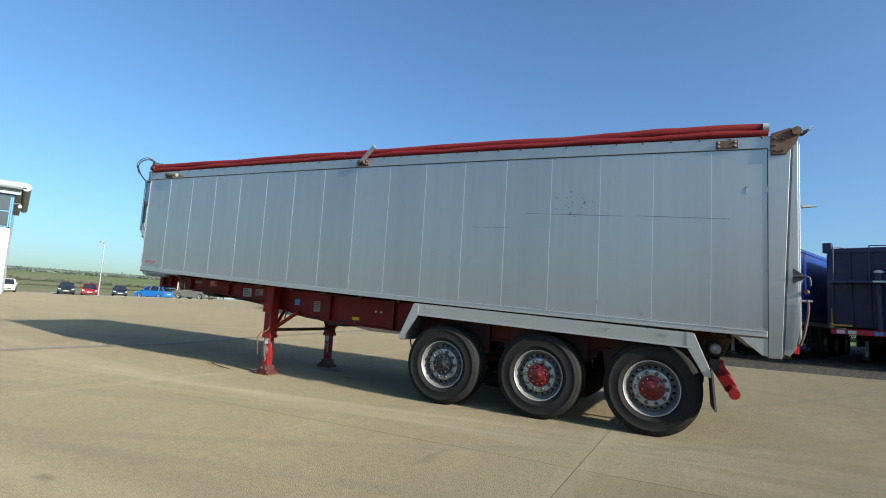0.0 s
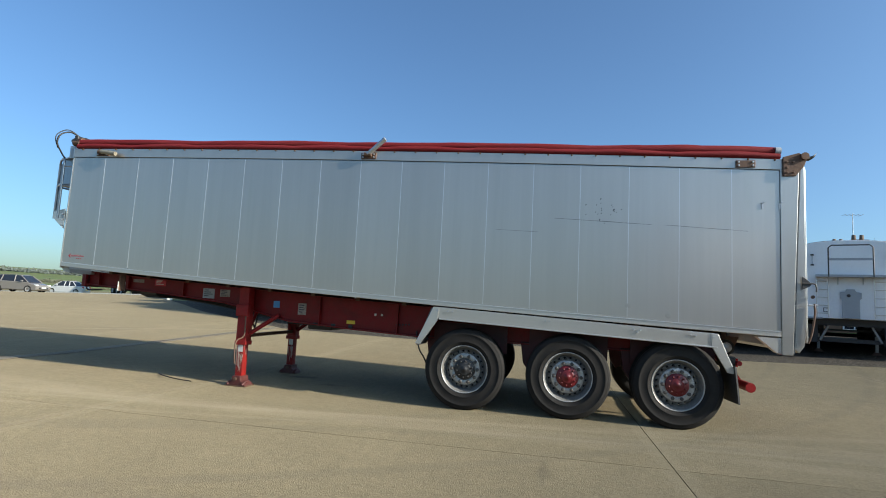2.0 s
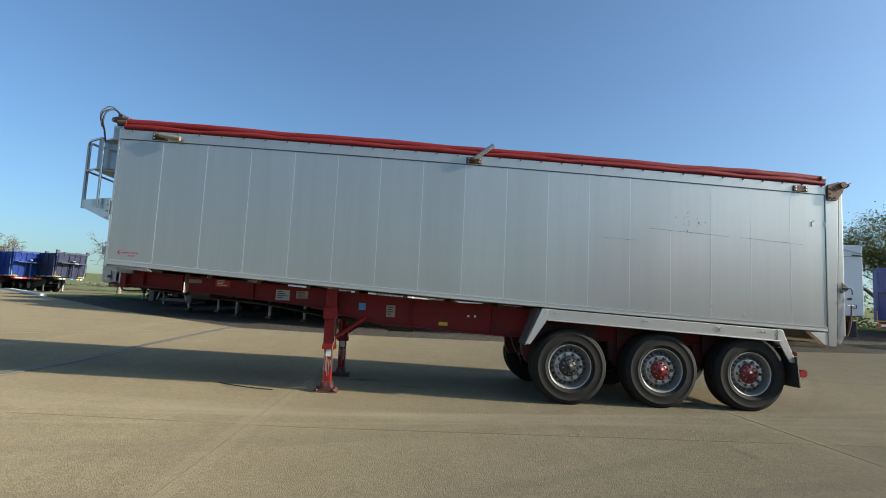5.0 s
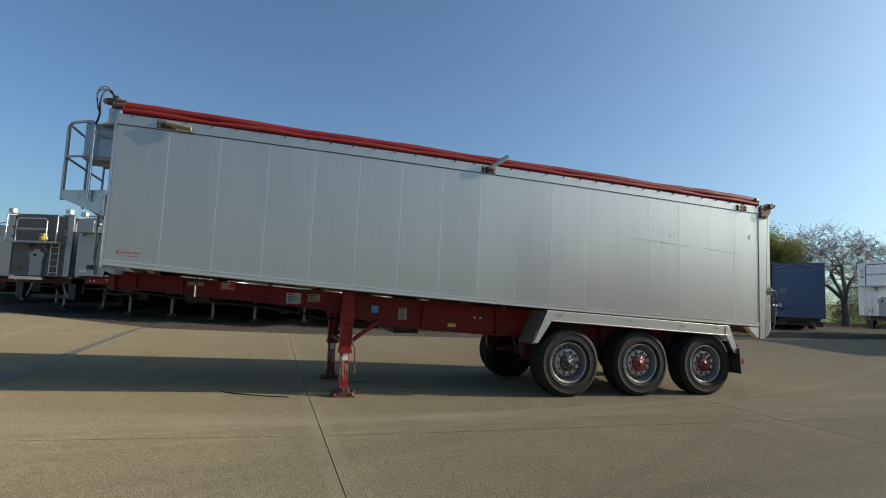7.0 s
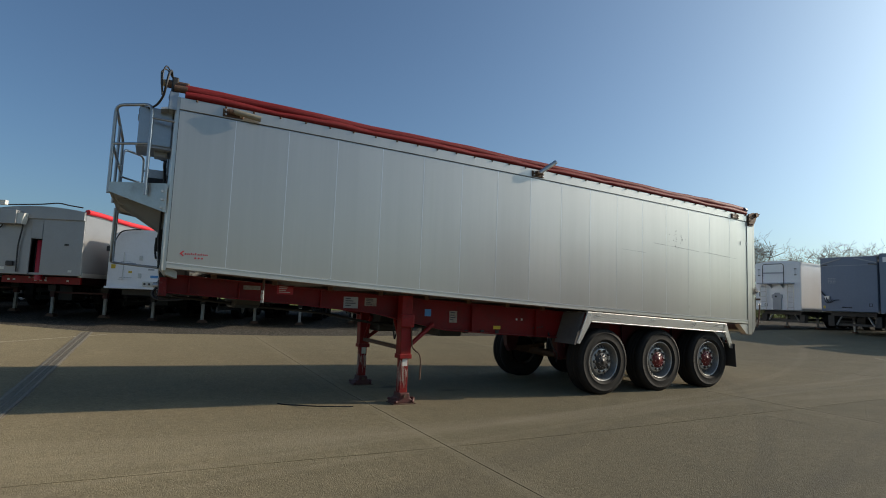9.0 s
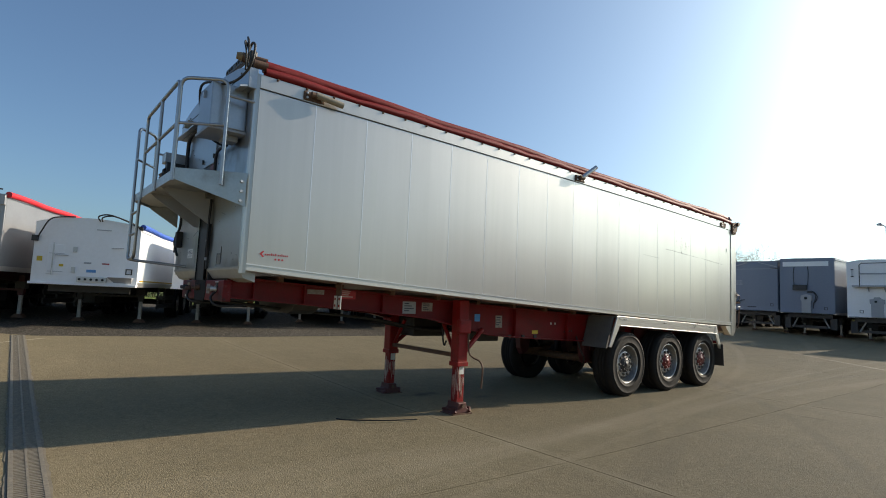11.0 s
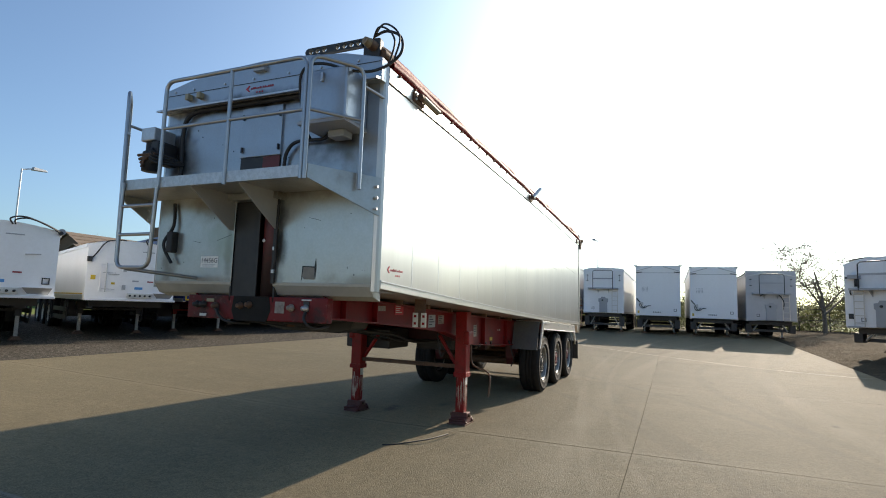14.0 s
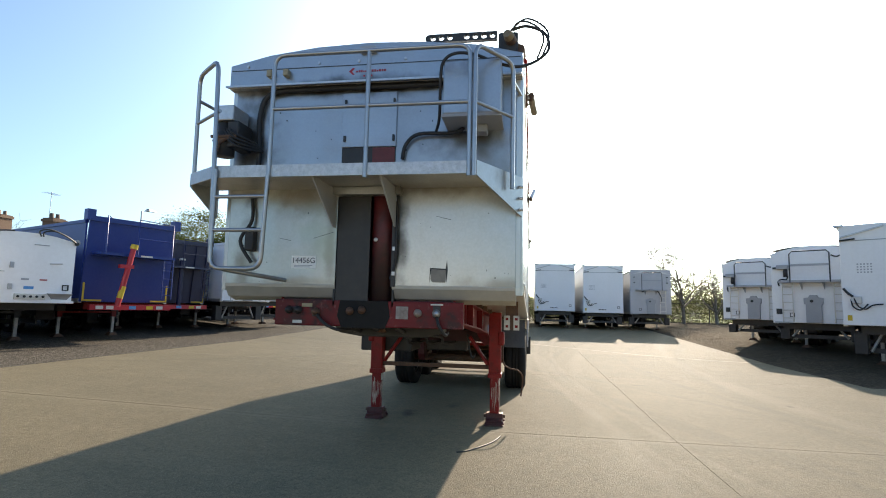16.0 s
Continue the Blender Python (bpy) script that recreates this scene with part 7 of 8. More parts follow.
# end row: fronts towards the yard
EAST = -90
plain_front(pose(20.3, 20.9, 0.5, 0, 0, -50), 2.4, 0.82, 3.80, "slate blue box trailer with a plain folded front", material("dull_blue_box", (0.045, 0.085, 0.17), 0.45, grain=[((0.8, 0.8, 0.4), 0.4, (0.035, 0.065, 0.13))]), ROW_A, dark=SLATE)
platform_tipper(pose(18.6, 22.95, 0.5, 0, 0, -50), 2.4, 0.92, 3.50, "bright blue steel tipper trailer on a red frame", BLUE, RED, ROW_A, posts=False)
ladder_front(pose(20.42, 16.69, 0.59, 0, 0, EAST), 2.37, 0.97, 3.61, "white trailer with dark railing and two ladders", WHITE_PAINT, 12, "low", ROW_A)
plain_front(pose(19.98, 13.16, 0.5, 0, 0, EAST), 2.37, 1.09, 3.70, "slate grey box trailer with a plain folded front", SLATE, ROW_A, dark=GREY_PAINT)
cable_front(pose(19.76, 10.64, 0.44, 0, 0, EAST), 2.33, 1.12, 3.83, "dark slate trailer with a pale band across its top", SLATE, ROW_A)
ladder_front(pose(19.54, 7.83, 0.37, 0, 0, EAST), 2.25, 1.11, 3.75, "white trailer with a grey platform and ladder", WHITE_PAINT, 12, "low", ROW_A, 1)
plain_front(pose(19.32, 4.88, 0.37, 0, 0, EAST), 2.31, 1.04, 3.84, "white box trailer with a plain folded front", WHITE_PAINT, ROW_A)
plain_front(pose(19.1, 2.13, 0.37, 0, 0, EAST), 2.25, 0.98, 3.75, "white box trailer with a plain folded front", WHITE_PAINT, ROW_A)
a4 = ladder_front(pose(19.1, -0.51, 0.37, 0, 0, EAST), 2.25, 0.98, 3.55, "grey trailer with a railing, ladder and dark hoses", material("light_grey_steel", (0.42, 0.43, 0.45), 0.45, 0.2, grain=[(2, 0.4, (0.32, 0.33, 0.35))]), 12, "flat", ROW_A, 1)
hose(a4, [(-0.5, -0.06, 2.23), (-0.2, -0.12, 2.38), (0.3, -0.12, 2.33), (0.55, -0.1, 1.93), (0.5, -0.06, 1.53)], 0.025)
for sx in (-1, 1):
    part("fold_strip", Shape().prism([(sx * 1.08, 3.60), (sx * 1.08, 3.64), (sx * 0.2, 3.86), (sx * 0.2, 3.82)], "y", -0.05, 0.0), STEEL, a4, at=(0, 0, -0.37))
# on the dirt, turned towards the yard
SKEW = -128
ladder_front(pose(9.45, -2.33, 0.38, 0, 0, SKEW), 2.3, 0.90, 3.32, "white trailer with grey platform standing on the dirt", WHITE_PAINT, 9, "crown", ROW_C, 2, pump=True)
ladder_front(pose(5.95, -2.8, 0.33, 0, 0, SKEW), 2.4, 0.91, 3.45, "white trailer with crowned top and railing on the dirt", WHITE_PAINT, 9, "crown", ROW_C, 2, pump=True)
plain_front(pose(1.57, -2.74, 0.16, 0, 0, SKEW), 2.5, 1.11, 3.72, "tall white box trailer with hoses on the dirt", WHITE_PAINT, ROW_C, 9.5)
# far off beyond the kerb
for x, y, paint, under, label in ((-42.0, 47.7, BLUE, BLACK, "far blue steel tipper trailer beside the field"), (-38.6, 47.9, BLUE, RED, "far blue steel tipper trailer beside the field"), (-35.2, 48.2, NAVY, BLACK, "far navy steel tipper trailer beside the field")):
    platform_tipper(pose(x, y, rise(x, y), 0, 0, 60), 2.5, 1.35, 3.5, label, paint, under, "tippers by the field", 8.5)

# ---- cars ----
def car(m, paint, label, length=3.95, height=1.47, tail="hatch"):
    """A small car, its nose towards -x."""
    t = thing("car", m, label, "car", "cars by the kerb")
    h, L = height, length / 2
    low = [(-L, 0.28), (-L - 0.03, 0.50), (-L + 0.10, 0.68), (-L + 0.95, 0.90), (L - 0.18, 0.96), (L, 0.80), (L, 0.32), (L - 0.15, 0.22), (-L + 0.15, 0.20)]
    part("body", Shape().prism(low, "y", -0.84, 0.84), paint, t, bevel=0.06)
    back = L - 0.10 if tail == "hatch" else L - 0.75
    cab = [(-L + 0.80, 0.88, 0.78), (-L + 1.55, h - 0.05, 0.60), (0.25, h, 0.60), (back - 0.45, h - 0.06, 0.60), (back, 0.93, 0.76)]
    v = [(x, -y, z) for x, z, y in cab] + [(x, y, z) for x, z, y in cab]
    n = len(cab)
    part("cabin_glass", Shape().add(v, [tuple(range(n)), tuple(range(2 * n - 1, n - 1, -1))] + [(i, n + i, n + (i + 1) % n, (i + 1) % n) for i in range(n)]), GLASS_DARK, t)
    s = Shape().hexa([(-L + 1.50, -0.615, h - 0.085), (back - 0.42, -0.615, h - 0.085), (back - 0.42, 0.615, h - 0.085), (-L + 1.50, 0.615, h - 0.085), (-L + 1.75, -0.56, h + 0.012), (back - 0.55, -0.56, h), (back - 0.55, 0.56, h), (-L + 1.75, 0.56, h + 0.012)])
    part("roof", s, paint, t, bevel=0.02)
    for y in (-1, 1):
        for a, b in (((-L + 0.78, 0.785, 0.88), (-L + 1.55, 0.61, h - 0.06)), ((-0.05, 0.80, 0.93), (0.02, 0.62, h - 0.03)), ((back - 0.02, 0.765, 0.93), (back - 0.46, 0.61, h - 0.07)), ((back - 0.75, 0.79, 0.94), (back - 0.80, 0.62, h - 0.05))):
            part("pillar", Shape().tube([(a[0], y * a[1], a[2]), (b[0], y * b[1], b[2])], 0.045, 6), paint, t)
        part("door_mirror", Shape().box(-L + 1.15, -L + 1.30, *sorted((y * 0.84, y * 1.0)), 0.93, 1.05), paint, t, bevel=0.02)
        for x in (-L + 0.72, L - 0.70):
            wv = part("wheel", Shape().lathe([(0.21, -0.10), (0.19, -0.09), (0.05, -0.07), (0.0, -0.07)], 16).mesh("rim", RIM), None, t, at=Matrix.Translation((x, y * 0.76, 0.31)) @ pose(0, 0, 0, 0, 0, 180 if y > 0 else 0))
            part("tyre", Shape().lathe([(0.20, -0.09), (0.28, -0.11), (0.31, -0.08), (0.31, 0.08), (0.28, 0.11), (0.2, 0.09)], 20), TYRE, wv)
        part("headlight", Shape().box(-L - 0.01, -L + 0.22, *sorted((y * 0.55, y * 0.82)), 0.60, 0.72), PALE, t, bevel=0.02)
        part("tail_light", Shape().box(L - 0.10, L + 0.01, *sorted((y * 0.60, y * 0.82)), 0.72, 0.90), LENS_RED, t, bevel=0.02)
    part("grille", Shape().box(-L - 0.035, -L + 0.05, -0.50, 0.50, 0.34, 0.50), BLACK, t)
    part("number_plate", Shape().box(-L - 0.045, -L - 0.02, -0.26, 0.26, 0.40, 0.50), PALE, t)
    part("number_plate", Shape().box(L - 0.01, L + 0.012, -0.26, 0.26, 0.52, 0.62), YELLOW, t)
    return t


def paint_of(name, c):
    return material(name, c, 0.25, 0.0, grain=[(3, 0.15, tuple(k * 0.8 for k in c))], spec=0.6)


for along, dist, turn, c, label, tail in ((155.4, 78, 153, (0.75, 0.76, 0.76), "white hatchback parked beside the building", "hatch"),
                                          (151.3, 81, 150, (0.015, 0.018, 0.022), "dark grey hatchback parked by the grass", "hatch"),
                                          (149.6, 80, 150, (0.28, 0.015, 0.02), "red hatchback parked by the grass", "hatch"),
                                          (147.3, 88, 150, (0.012, 0.015, 0.03), "dark blue hatchback parked by the grass", "hatch"),
                                          (144.5, 73, 16, (0.015, 0.16, 0.48), "bright blue hatchback parked by the kerb", "hatch"),
                                          (141.0, 60, 190, (0.19, 0.175, 0.155), "bronze grey hatchback parked by the kerb", "hatch"),
                                          (137.4, 76, 16, (0.45, 0.46, 0.47), "silver car parked beyond the kerb", "saloon")):
    a = radians(along)
    x, y = 0.52 + dist * math.cos(a), -0.08 + dist * math.sin(a)
    car(pose(x, y, lie(x, y) - 0.02, 0, 0, turn), paint_of("car_paint", c), label, 4.0, 1.48, tail)


# ---- buildings ----
def office(m):
    """A white rendered block with a blue framed glazed upper floor under a rounded roof edge."""
    t = thing("office_building", m, "white office building with blue window frames and curved grey eaves", "building")
    white = material("white_render", (0.70, 0.70, 0.67), 0.8, grain=[(1.2, 0.3, (0.6, 0.6, 0.57)), (20, 0.2, (0.66, 0.66, 0.64))], bump=[(30, 0.2, 0.005)])
    blue = material("blue_window_frame", (0.06, 0.25, 0.42), 0.4, grain=[(8, 0.2, (0.05, 0.2, 0.35))])
    part("wall", Shape().box(0, 14, 0, 10, 0, 4.35), white, t, bevel=0.03)
    part("wall", Shape().box(0.25, 14, 0.25, 10, 4.35, 6.8), GREY_PAINT, t)
    for k in range(9):
        x = 0.02 + 1.55 * k
        w = part("window", Shape().box(x, x + 1.5, 0.02, 0.10, 4.4, 6.5), blue, t)
        for z0, z1 in ((4.47, 5.40), (5.47, 6.43)):
            part("pane", Shape().box(x + 0.07, x + 1.43, 0.0, 0.03, z0, z1), GLASS_DARK, w)
    for k in range(6):
        y = 0.12 + 1.55 * k
        w = part("window", Shape().box(0.02, 0.10, y, y + 1.5, 4.4, 6.5), blue, t)
        for z0, z1 in ((4.47, 5.40), (5.47, 6.43)):
            part("pane", Shape().box(0.0, 0.03, y + 0.07, y + 1.43, z0, z1), GLASS_DARK, w)
    part("soffit", Shape().box(-0.3, 14, -0.3, 10, 6.55, 6.95), GREY_PAINT, t)
    part("eave_roll", Shape().tube([(-0.35, -0.55, 7.1), (14, -0.55, 7.1)], 0.26, 14), GREY_PAINT, t)
    part("eave_roll", Shape().tube([(-0.55, -0.35, 7.1), (-0.55, 10, 7.1)], 0.26, 14), GREY_PAINT, t)
    part("roof", Shape().box(-0.55, 14, -0.55, 10, 7.05, 7.36), GREY_PAINT, t)
    cam_ = part("security_camera", Shape().box(-1.15, -0.65, -0.42, -0.26, 5.62, 5.78), WHITE_PAINT, t, bevel=0.02)
    part("camera_arm", Shape().tube([(-0.02, -0.02, 5.95), (-0.5, -0.3, 5.92), (-0.8, -0.34, 5.78)], 0.05, 8), GREY_PAINT, cam_)


office(pose(-40.0, 18.2, rise(-40, 18), 0, 0, 155))


def house(m, label, w=9.0, d=7.0, eave=2.9, ridge=4.9, chimneys=((2.0, 0.0),)):
    t = thing("house", m, label, "house", "brick houses behind the yard")
    part("wall", Shape().box(0, w, 0, d, 0, eave), BRICK, t)
    for x in (0, w - 0.2):
        part("gable", Shape().prism([(0, eave), (d, eave), (d / 2, ridge - 0.1)], "x", x, x + 0.2), BRICK, t)
    for side in (0, 1):
        n, rows = 14, 8
        for j in range(rows):
            u0, u1 = j / rows, (j + 1) / rows
            y0, y1 = -0.35 + (d / 2 + 0.35) * u0, -0.35 + (d / 2 + 0.35) * u1
            z0, z1 = eave - 0.15 + (ridge - eave + 0.15) * u0, eave - 0.15 + (ridge - eave + 0.15) * u1
            if side:
                y0, y1 = d - y0, d - y1
            s = Shape()
            for k in range(n):
                x0, x1 = -0.3 + (w + 0.6) * k / n, -0.3 + (w + 0.6) * (k + 1) / n - 0.02
                s.hexa([(x0, y0, z0 + 0.02), (x1, y0, z0 + 0.02), (x1, y1, z1), (x0, y1, z1), (x0, y0, z0 + 0.10), (x1, y0, z0 + 0.10), (x1, y1, z1 + 0.06), (x0, y1, z1 + 0.06)])
            part("tile_course", s, ROOF_TILE, t)
    for cx, more in chimneys:
        c = part("chimney", Shape().box(cx, cx + 0.95, d / 2 - 0.45, d / 2 + 0.45, ridge - 0.6, ridge + 1.5 + more), BRICK, t)
        part("chimney_cap", Shape().box(cx - 0.07, cx + 1.02, d / 2 - 0.52, d / 2 + 0.52, ridge + 1.25 + more, ridge + 1.42 + more), BRICK, c)
        for k in (0.25, 0.7):
            part("chimney_pot", Shape().lathe([(0.14, ridge + 1.5 + more), (0.11, ridge + 1.85 + more), (0.09, ridge + 1.85 + more)], 12, (cx + k, d / 2, 0), "z"), ROOF_TILE, c)
    for k in range(3):
        x = 1.2 + 2.7 * k
        wd = part("window", Shape().box(x, x + 1.2, -0.04, 0.02, 0.95, 2.15), WHITE_PAINT, t)
        for a in (0.08, 0.64):
            part("pane", Shape().box(x + a, x + a + 0.48, -0.05, 0.0, 1.03, 2.07), GLASS_DARK, wd)
    return t


house(pose(9.2, 36, 0.1, 0, 0, -4), "low brick house with a tiled roof and chimneys", 12, 7, 3.05, 4.6, ((8.5, 0.75),))
house(pose(12.5, 41.5, 0.2, 0, 0, 0), "brick house with two tall chimneys behind the yard", 11, 8, 3.6, 5.9, ((7.4, 0.0),))
ant = thing("aerial", pose(18.3, 39.2, 6.2), "thin television aerial on a roof", "aerial")
part("mast", Shape().tube([(0, 0, -0.5), (0, 0, 2.6)], 0.025, 6), STEEL, ant)
for k in range(5):
    part("rod", Shape().tube([(-0.5 + 0.25 * k, -0.3, 2.5), (-0.5 + 0.25 * k, 0.3, 2.5)], 0.015, 5), STEEL, ant)


def street_lamp(m, h, label, arm=1.2):
    t = thing("street_lamp", m, label, "street lamp", "yard lamps")
    part("post", Shape().tube([(0, 0, 0), (0, 0, h * 0.4), (0, 0, h)], [0.075, 0.055, 0.042], 10), STEEL, t)
    part("arm", Shape().tube([(0, 0, h - 0.05), (arm * 0.5, 0, h + 0.10), (arm * 0.8, 0, h + 0.12)], 0.035, 8), STEEL, t)
    part("lamp_head", Shape().hexa([(arm * 0.6, -0.16, h + 0.04), (arm * 1.5, -0.12, h + 0.10), (arm * 1.5, 0.12, h + 0.10), (arm * 0.6, 0.16, h + 0.04), (arm * 0.65, -0.10, h + 0.24), (arm * 1.4, -0.07, h + 0.20), (arm * 1.4, 0.07, h + 0.20), (arm * 0.65, 0.10, h + 0.24)]), GREY_PAINT, t, bevel=0.02)


street_lamp(pose(28.5, 9.22, 0, 0, 0, 90), 6.8, "grey steel lamp post behind the trailers", 0.3)
street_lamp(pose(16.0, 30.2, 0, 0, 0, 0), 7.0, "grey steel lamp post behind the back row", 0.8)
street_lamp(pose(5.2, 38.4, 0.0, 0, 0, 0), 8.6, "tall grey lamp post behind the back row", 0.9)
street_lamp(pose(-66.0, 40.0, rise(-66, 40), 0, 0, 180), 6.6, "tall thin lamp post by the car park", 0.7)


# ---- trees and hedges ----
def grow(s, rnd, p, way, length, r, depth, tips, spread=0.62, kids=(2, 4), up=0.12, twig=0.010):
    n = 3
    pts, rad = [p], [r]
    q, d = p.copy(), way.copy()
    for i in range(n):
        d = (d + Vector((rnd.gauss(0, 0.13), rnd.gauss(0, 0.13), rnd.gauss(0.02, 0.1)))).normalized()
        q = q + d * (length / n)
        pts.append(q.copy())
        rad.append(r * (1 - 0.45 * (i + 1) / n))
    rad = [max(k, twig) for k in rad]
    s.tube(pts, rad, 7 if r > 0.08 else (4 if r > 0.02 else 3), False)
    if depth == 0:
        tips.append(q)
        return
    for k in range(rnd.randint(*kids)):
        i = rnd.choice((2, 3, 3)) if depth > 1 else rnd.choice((1, 2, 3))
        side = Vector((rnd.gauss(0, 1), rnd.gauss(0, 1), rnd.gauss(0, 0.55))).normalized()
        w2 = (d * (1 - spread) + side * spread + Vector((0, 0, up))).normalized()
        grow(s, rnd, pts[i], w2, length * rnd.uniform(0.62, 0.84), rad[i] * rnd.uniform(0.55, 0.72), depth - 1, tips, spread, kids, up, twig)


def leaf_cloud(centres, rnd, count, size, reach):
    v, f = [], []
    for _ in range(count):
        c = rnd.choice(centres)
        p = c + Vector((rnd.gauss(0, reach), rnd.gauss(0, reach), rnd.gauss(0, reach * 0.8)))
        a = Vector((rnd.gauss(0, 1), rnd.gauss(0, 1), rnd.gauss(0, 1))).normalized()
        b = a.orthogonal().normalized()
        z = size * rnd.uniform(0.5, 1.2)
        k = len(v)
        v += [p, p + a * z * 0.5 + b * z * 0.35, p + a * z, p + a * z * 0.5 - b * z * 0.35]
        f.append((k, k + 1, k + 2, k + 3))
    return Shape().add(v, f)


def tree(x, y, h, seed, label, leaves=0, depth=4, trunk=0.22, spread=0.62, leaf=0.30, kids=(2, 4), mat=None, twig=0.010):
    rnd = random.Random(seed)
    z = rise(x, y) - lie(x, y) * 0.5
    t = thing("tree", pose(x, y, z), label, "tree", "trees round the yard")
    s, tips = Shape(), []
    base = Vector((0, 0, -0.1))
    s.tube([base, Vector((0.05, 0, h * 0.14)), Vector((0, 0.08, h * 0.28))], [trunk * 1.25, trunk, trunk * 0.85], 9, False)
    tr = part("trunk", s, BARK, t)
    for k in range(rnd.randint(4, 5)):
        a = 2 * math.pi * k / 5 + rnd.uniform(-0.4, 0.4)
        w = Vector((math.cos(a) * 0.75, math.sin(a) * 0.75, rnd.uniform(0.5, 1.1))).normalized()
        s = Shape()
        grow(s, rnd, Vector((0, 0.06, h * rnd.uniform(0.2, 0.29))), w, h * 0.27, trunk * 0.6, depth, tips, spread, kids, 0.12, twig)
        part("limb", s, BARK, tr)
    s = Shape()
    grow(s, rnd, Vector((0, 0.08, h * 0.27)), Vector((0, 0, 1)), h * 0.30, trunk * 0.75, depth, tips, spread, kids, 0.12, twig)
    part("limb", s, BARK, tr)
    if leaves:
        part("crown", leaf_cloud(tips, rnd, leaves, leaf, 0.40), mat or LEAF, t, kind="stuff")
    return t


tree(30.5, -5.3, 8.2, 11, "bare spreading tree behind the end row", 0, 5, 0.13, 0.7, kids=(2, 4), twig=0.012)
tree(37.0, 0.5, 6.5, 12, "bare tree with fine twigs behind the end row", 0, 4, 0.16)
tree(33.0, -8.5, 5.6, 13, "bare tree with fine twigs behind the end row", 0, 4, 0.14, kids=(2, 4), twig=0.011)
tree(32.5, 27.0, 8.6, 14, "bare dark tree behind the corner of the yard", 0, 5, 0.26, kids=(3, 4))
tree(31.0, 31.5, 8.2, 15, "broad tree with fresh yellow-green leaves", 44000, 4, 0.3, leaf=0.17)
tree(44.0, 25.0, 8.5, 16, "bare dark tree behind the corner of the yard", 0, 5, 0.28)
tree(44.0, 31.0, 9.0, 17, "bare dark tree behind the corner of the yard", 0, 4, 0.28)
tree(29.7, 35.7, 9.3, 18, "tree with thin fresh green leaves behind the back row", 26000, 4, 0.3, leaf=0.16)
tree(-58.0, 66.0, 9.0, 19, "bare spreading tree beside the field", 0, 5, 0.3, kids=(3, 4), twig=0.022)
tree(20.5, 52.0, 7.6, 20, "bare tree behind the houses", 0, 4, 0.25)
tree(-36.0, 58.0, 7.0, 22, "bare tree beside the field", 0, 4, 0.22, twig=0.016)
tree(24.5, 51.0, 8.0, 23, "bare tree behind the houses", 0, 4, 0.25)


def hedge(name, pts, width, height, count, label, leaf=0.28, mat=None, seed=1):
    """A ragged hedge of loose leaves along a line."""
    rnd = random.Random(seed)
    v, f = [], []
    segs = [(Vector(a), Vector(b)) for a, b in zip(pts, pts[1:])]
    total = sum((b - a).length for a, b in segs)
    for a, b in segs:
        n = int(count * (b - a).length / total)
        side = (b - a).cross(Vector((0, 0, 1))).normalized()
        for _ in range(n):
            u = rnd.random()
            p = a.lerp(b, u) + side * rnd.gauss(0, width * 0.35)
            lump = 0.75 + 0.25 * math.sin(p.x * 0.9 + p.y * 0.7) + 0.18 * math.sin(p.x * 2.3 - p.y * 1.9)
            z = rise(p.x, p.y) - lie(p.x, p.y) * 0.5 + height * lump * rnd.random() ** 0.6
            d = Vector((rnd.gauss(0, 1), rnd.gauss(0, 1), rnd.gauss(0, 1))).normalized()
            e = d.orthogonal().normalized()
            r = leaf * rnd.uniform(0.5, 1.3)
            k = len(v)
            q = Vector((p.x, p.y, z))
            v += [q, q + d * r * 0.5 + e * r * 0.4, q + d * r, q + d * r * 0.5 - e * r * 0.4]
            f.append((k, k + 1, k + 2, k + 3))
    single(name, Shape().add(v, f), mat or HEDGE, label, "hedge", kind="stuff")


hedge("hedge", [(36, -14, 0), (36, 8, 0), (36.5, 16, 0), (39, 20, 0), (41, 34, 0)], 2.6, 3.4, 110000, "ragged green hedge behind the end row", 0.12, seed=3)
hedge("hedge", [(-12, 44, 0), (10, 44, 0), (40, 36, 0)], 1.6, 2.0, 20000, "low dark hedge behind the back row", 0.18, seed=4)
hedge("hedge", [(-190, 60, 0), (-170, 120, 0), (-120, 160, 0), (0, 180, 0)], 2.5, 0.6, 26000, "low field hedge", 0.28, material("mid_hedge", (0.10, 0.10, 0.055), 0.9, grain=[(0.1, 0.5, (0.075, 0.08, 0.04))]), 5)
# distance haze is mixed into the far hedge colours, paler and greyer
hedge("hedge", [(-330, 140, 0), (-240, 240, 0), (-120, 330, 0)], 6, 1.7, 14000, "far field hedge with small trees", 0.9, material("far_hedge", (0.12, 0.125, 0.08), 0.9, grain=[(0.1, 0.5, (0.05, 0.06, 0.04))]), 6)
hedge("hedge", [(-760, 260, 0), (-620, 460, 0), (-400, 640, 0)], 14, 4.5, 9000, "far tree line at the edge of the fields", 2.4, material("haze_tinted_hedge", (0.13, 0.15, 0.13), 0.95, grain=[(0.05, 0.5, (0.10, 0.12, 0.10))]), 7)

# fence behind the end row
fence = thing("fence", pose(34.2, 0, 0.32), "thin dark metal fence behind the end row", "fence")
post = Shape().box(-0.03, 0.03, -0.03, 0.03, -0.1, 2.0).mesh("post", BLACK)
for k in range(14):
    part("post", post, None, fence, at=(0, -14 + 1.9 * k, 0))
for z in (0.3, 1.1, 1.9):
    part("rail", Shape().box(-0.02, 0.02, -14, 10.7, z - 0.02, z + 0.02), BLACK, fence)

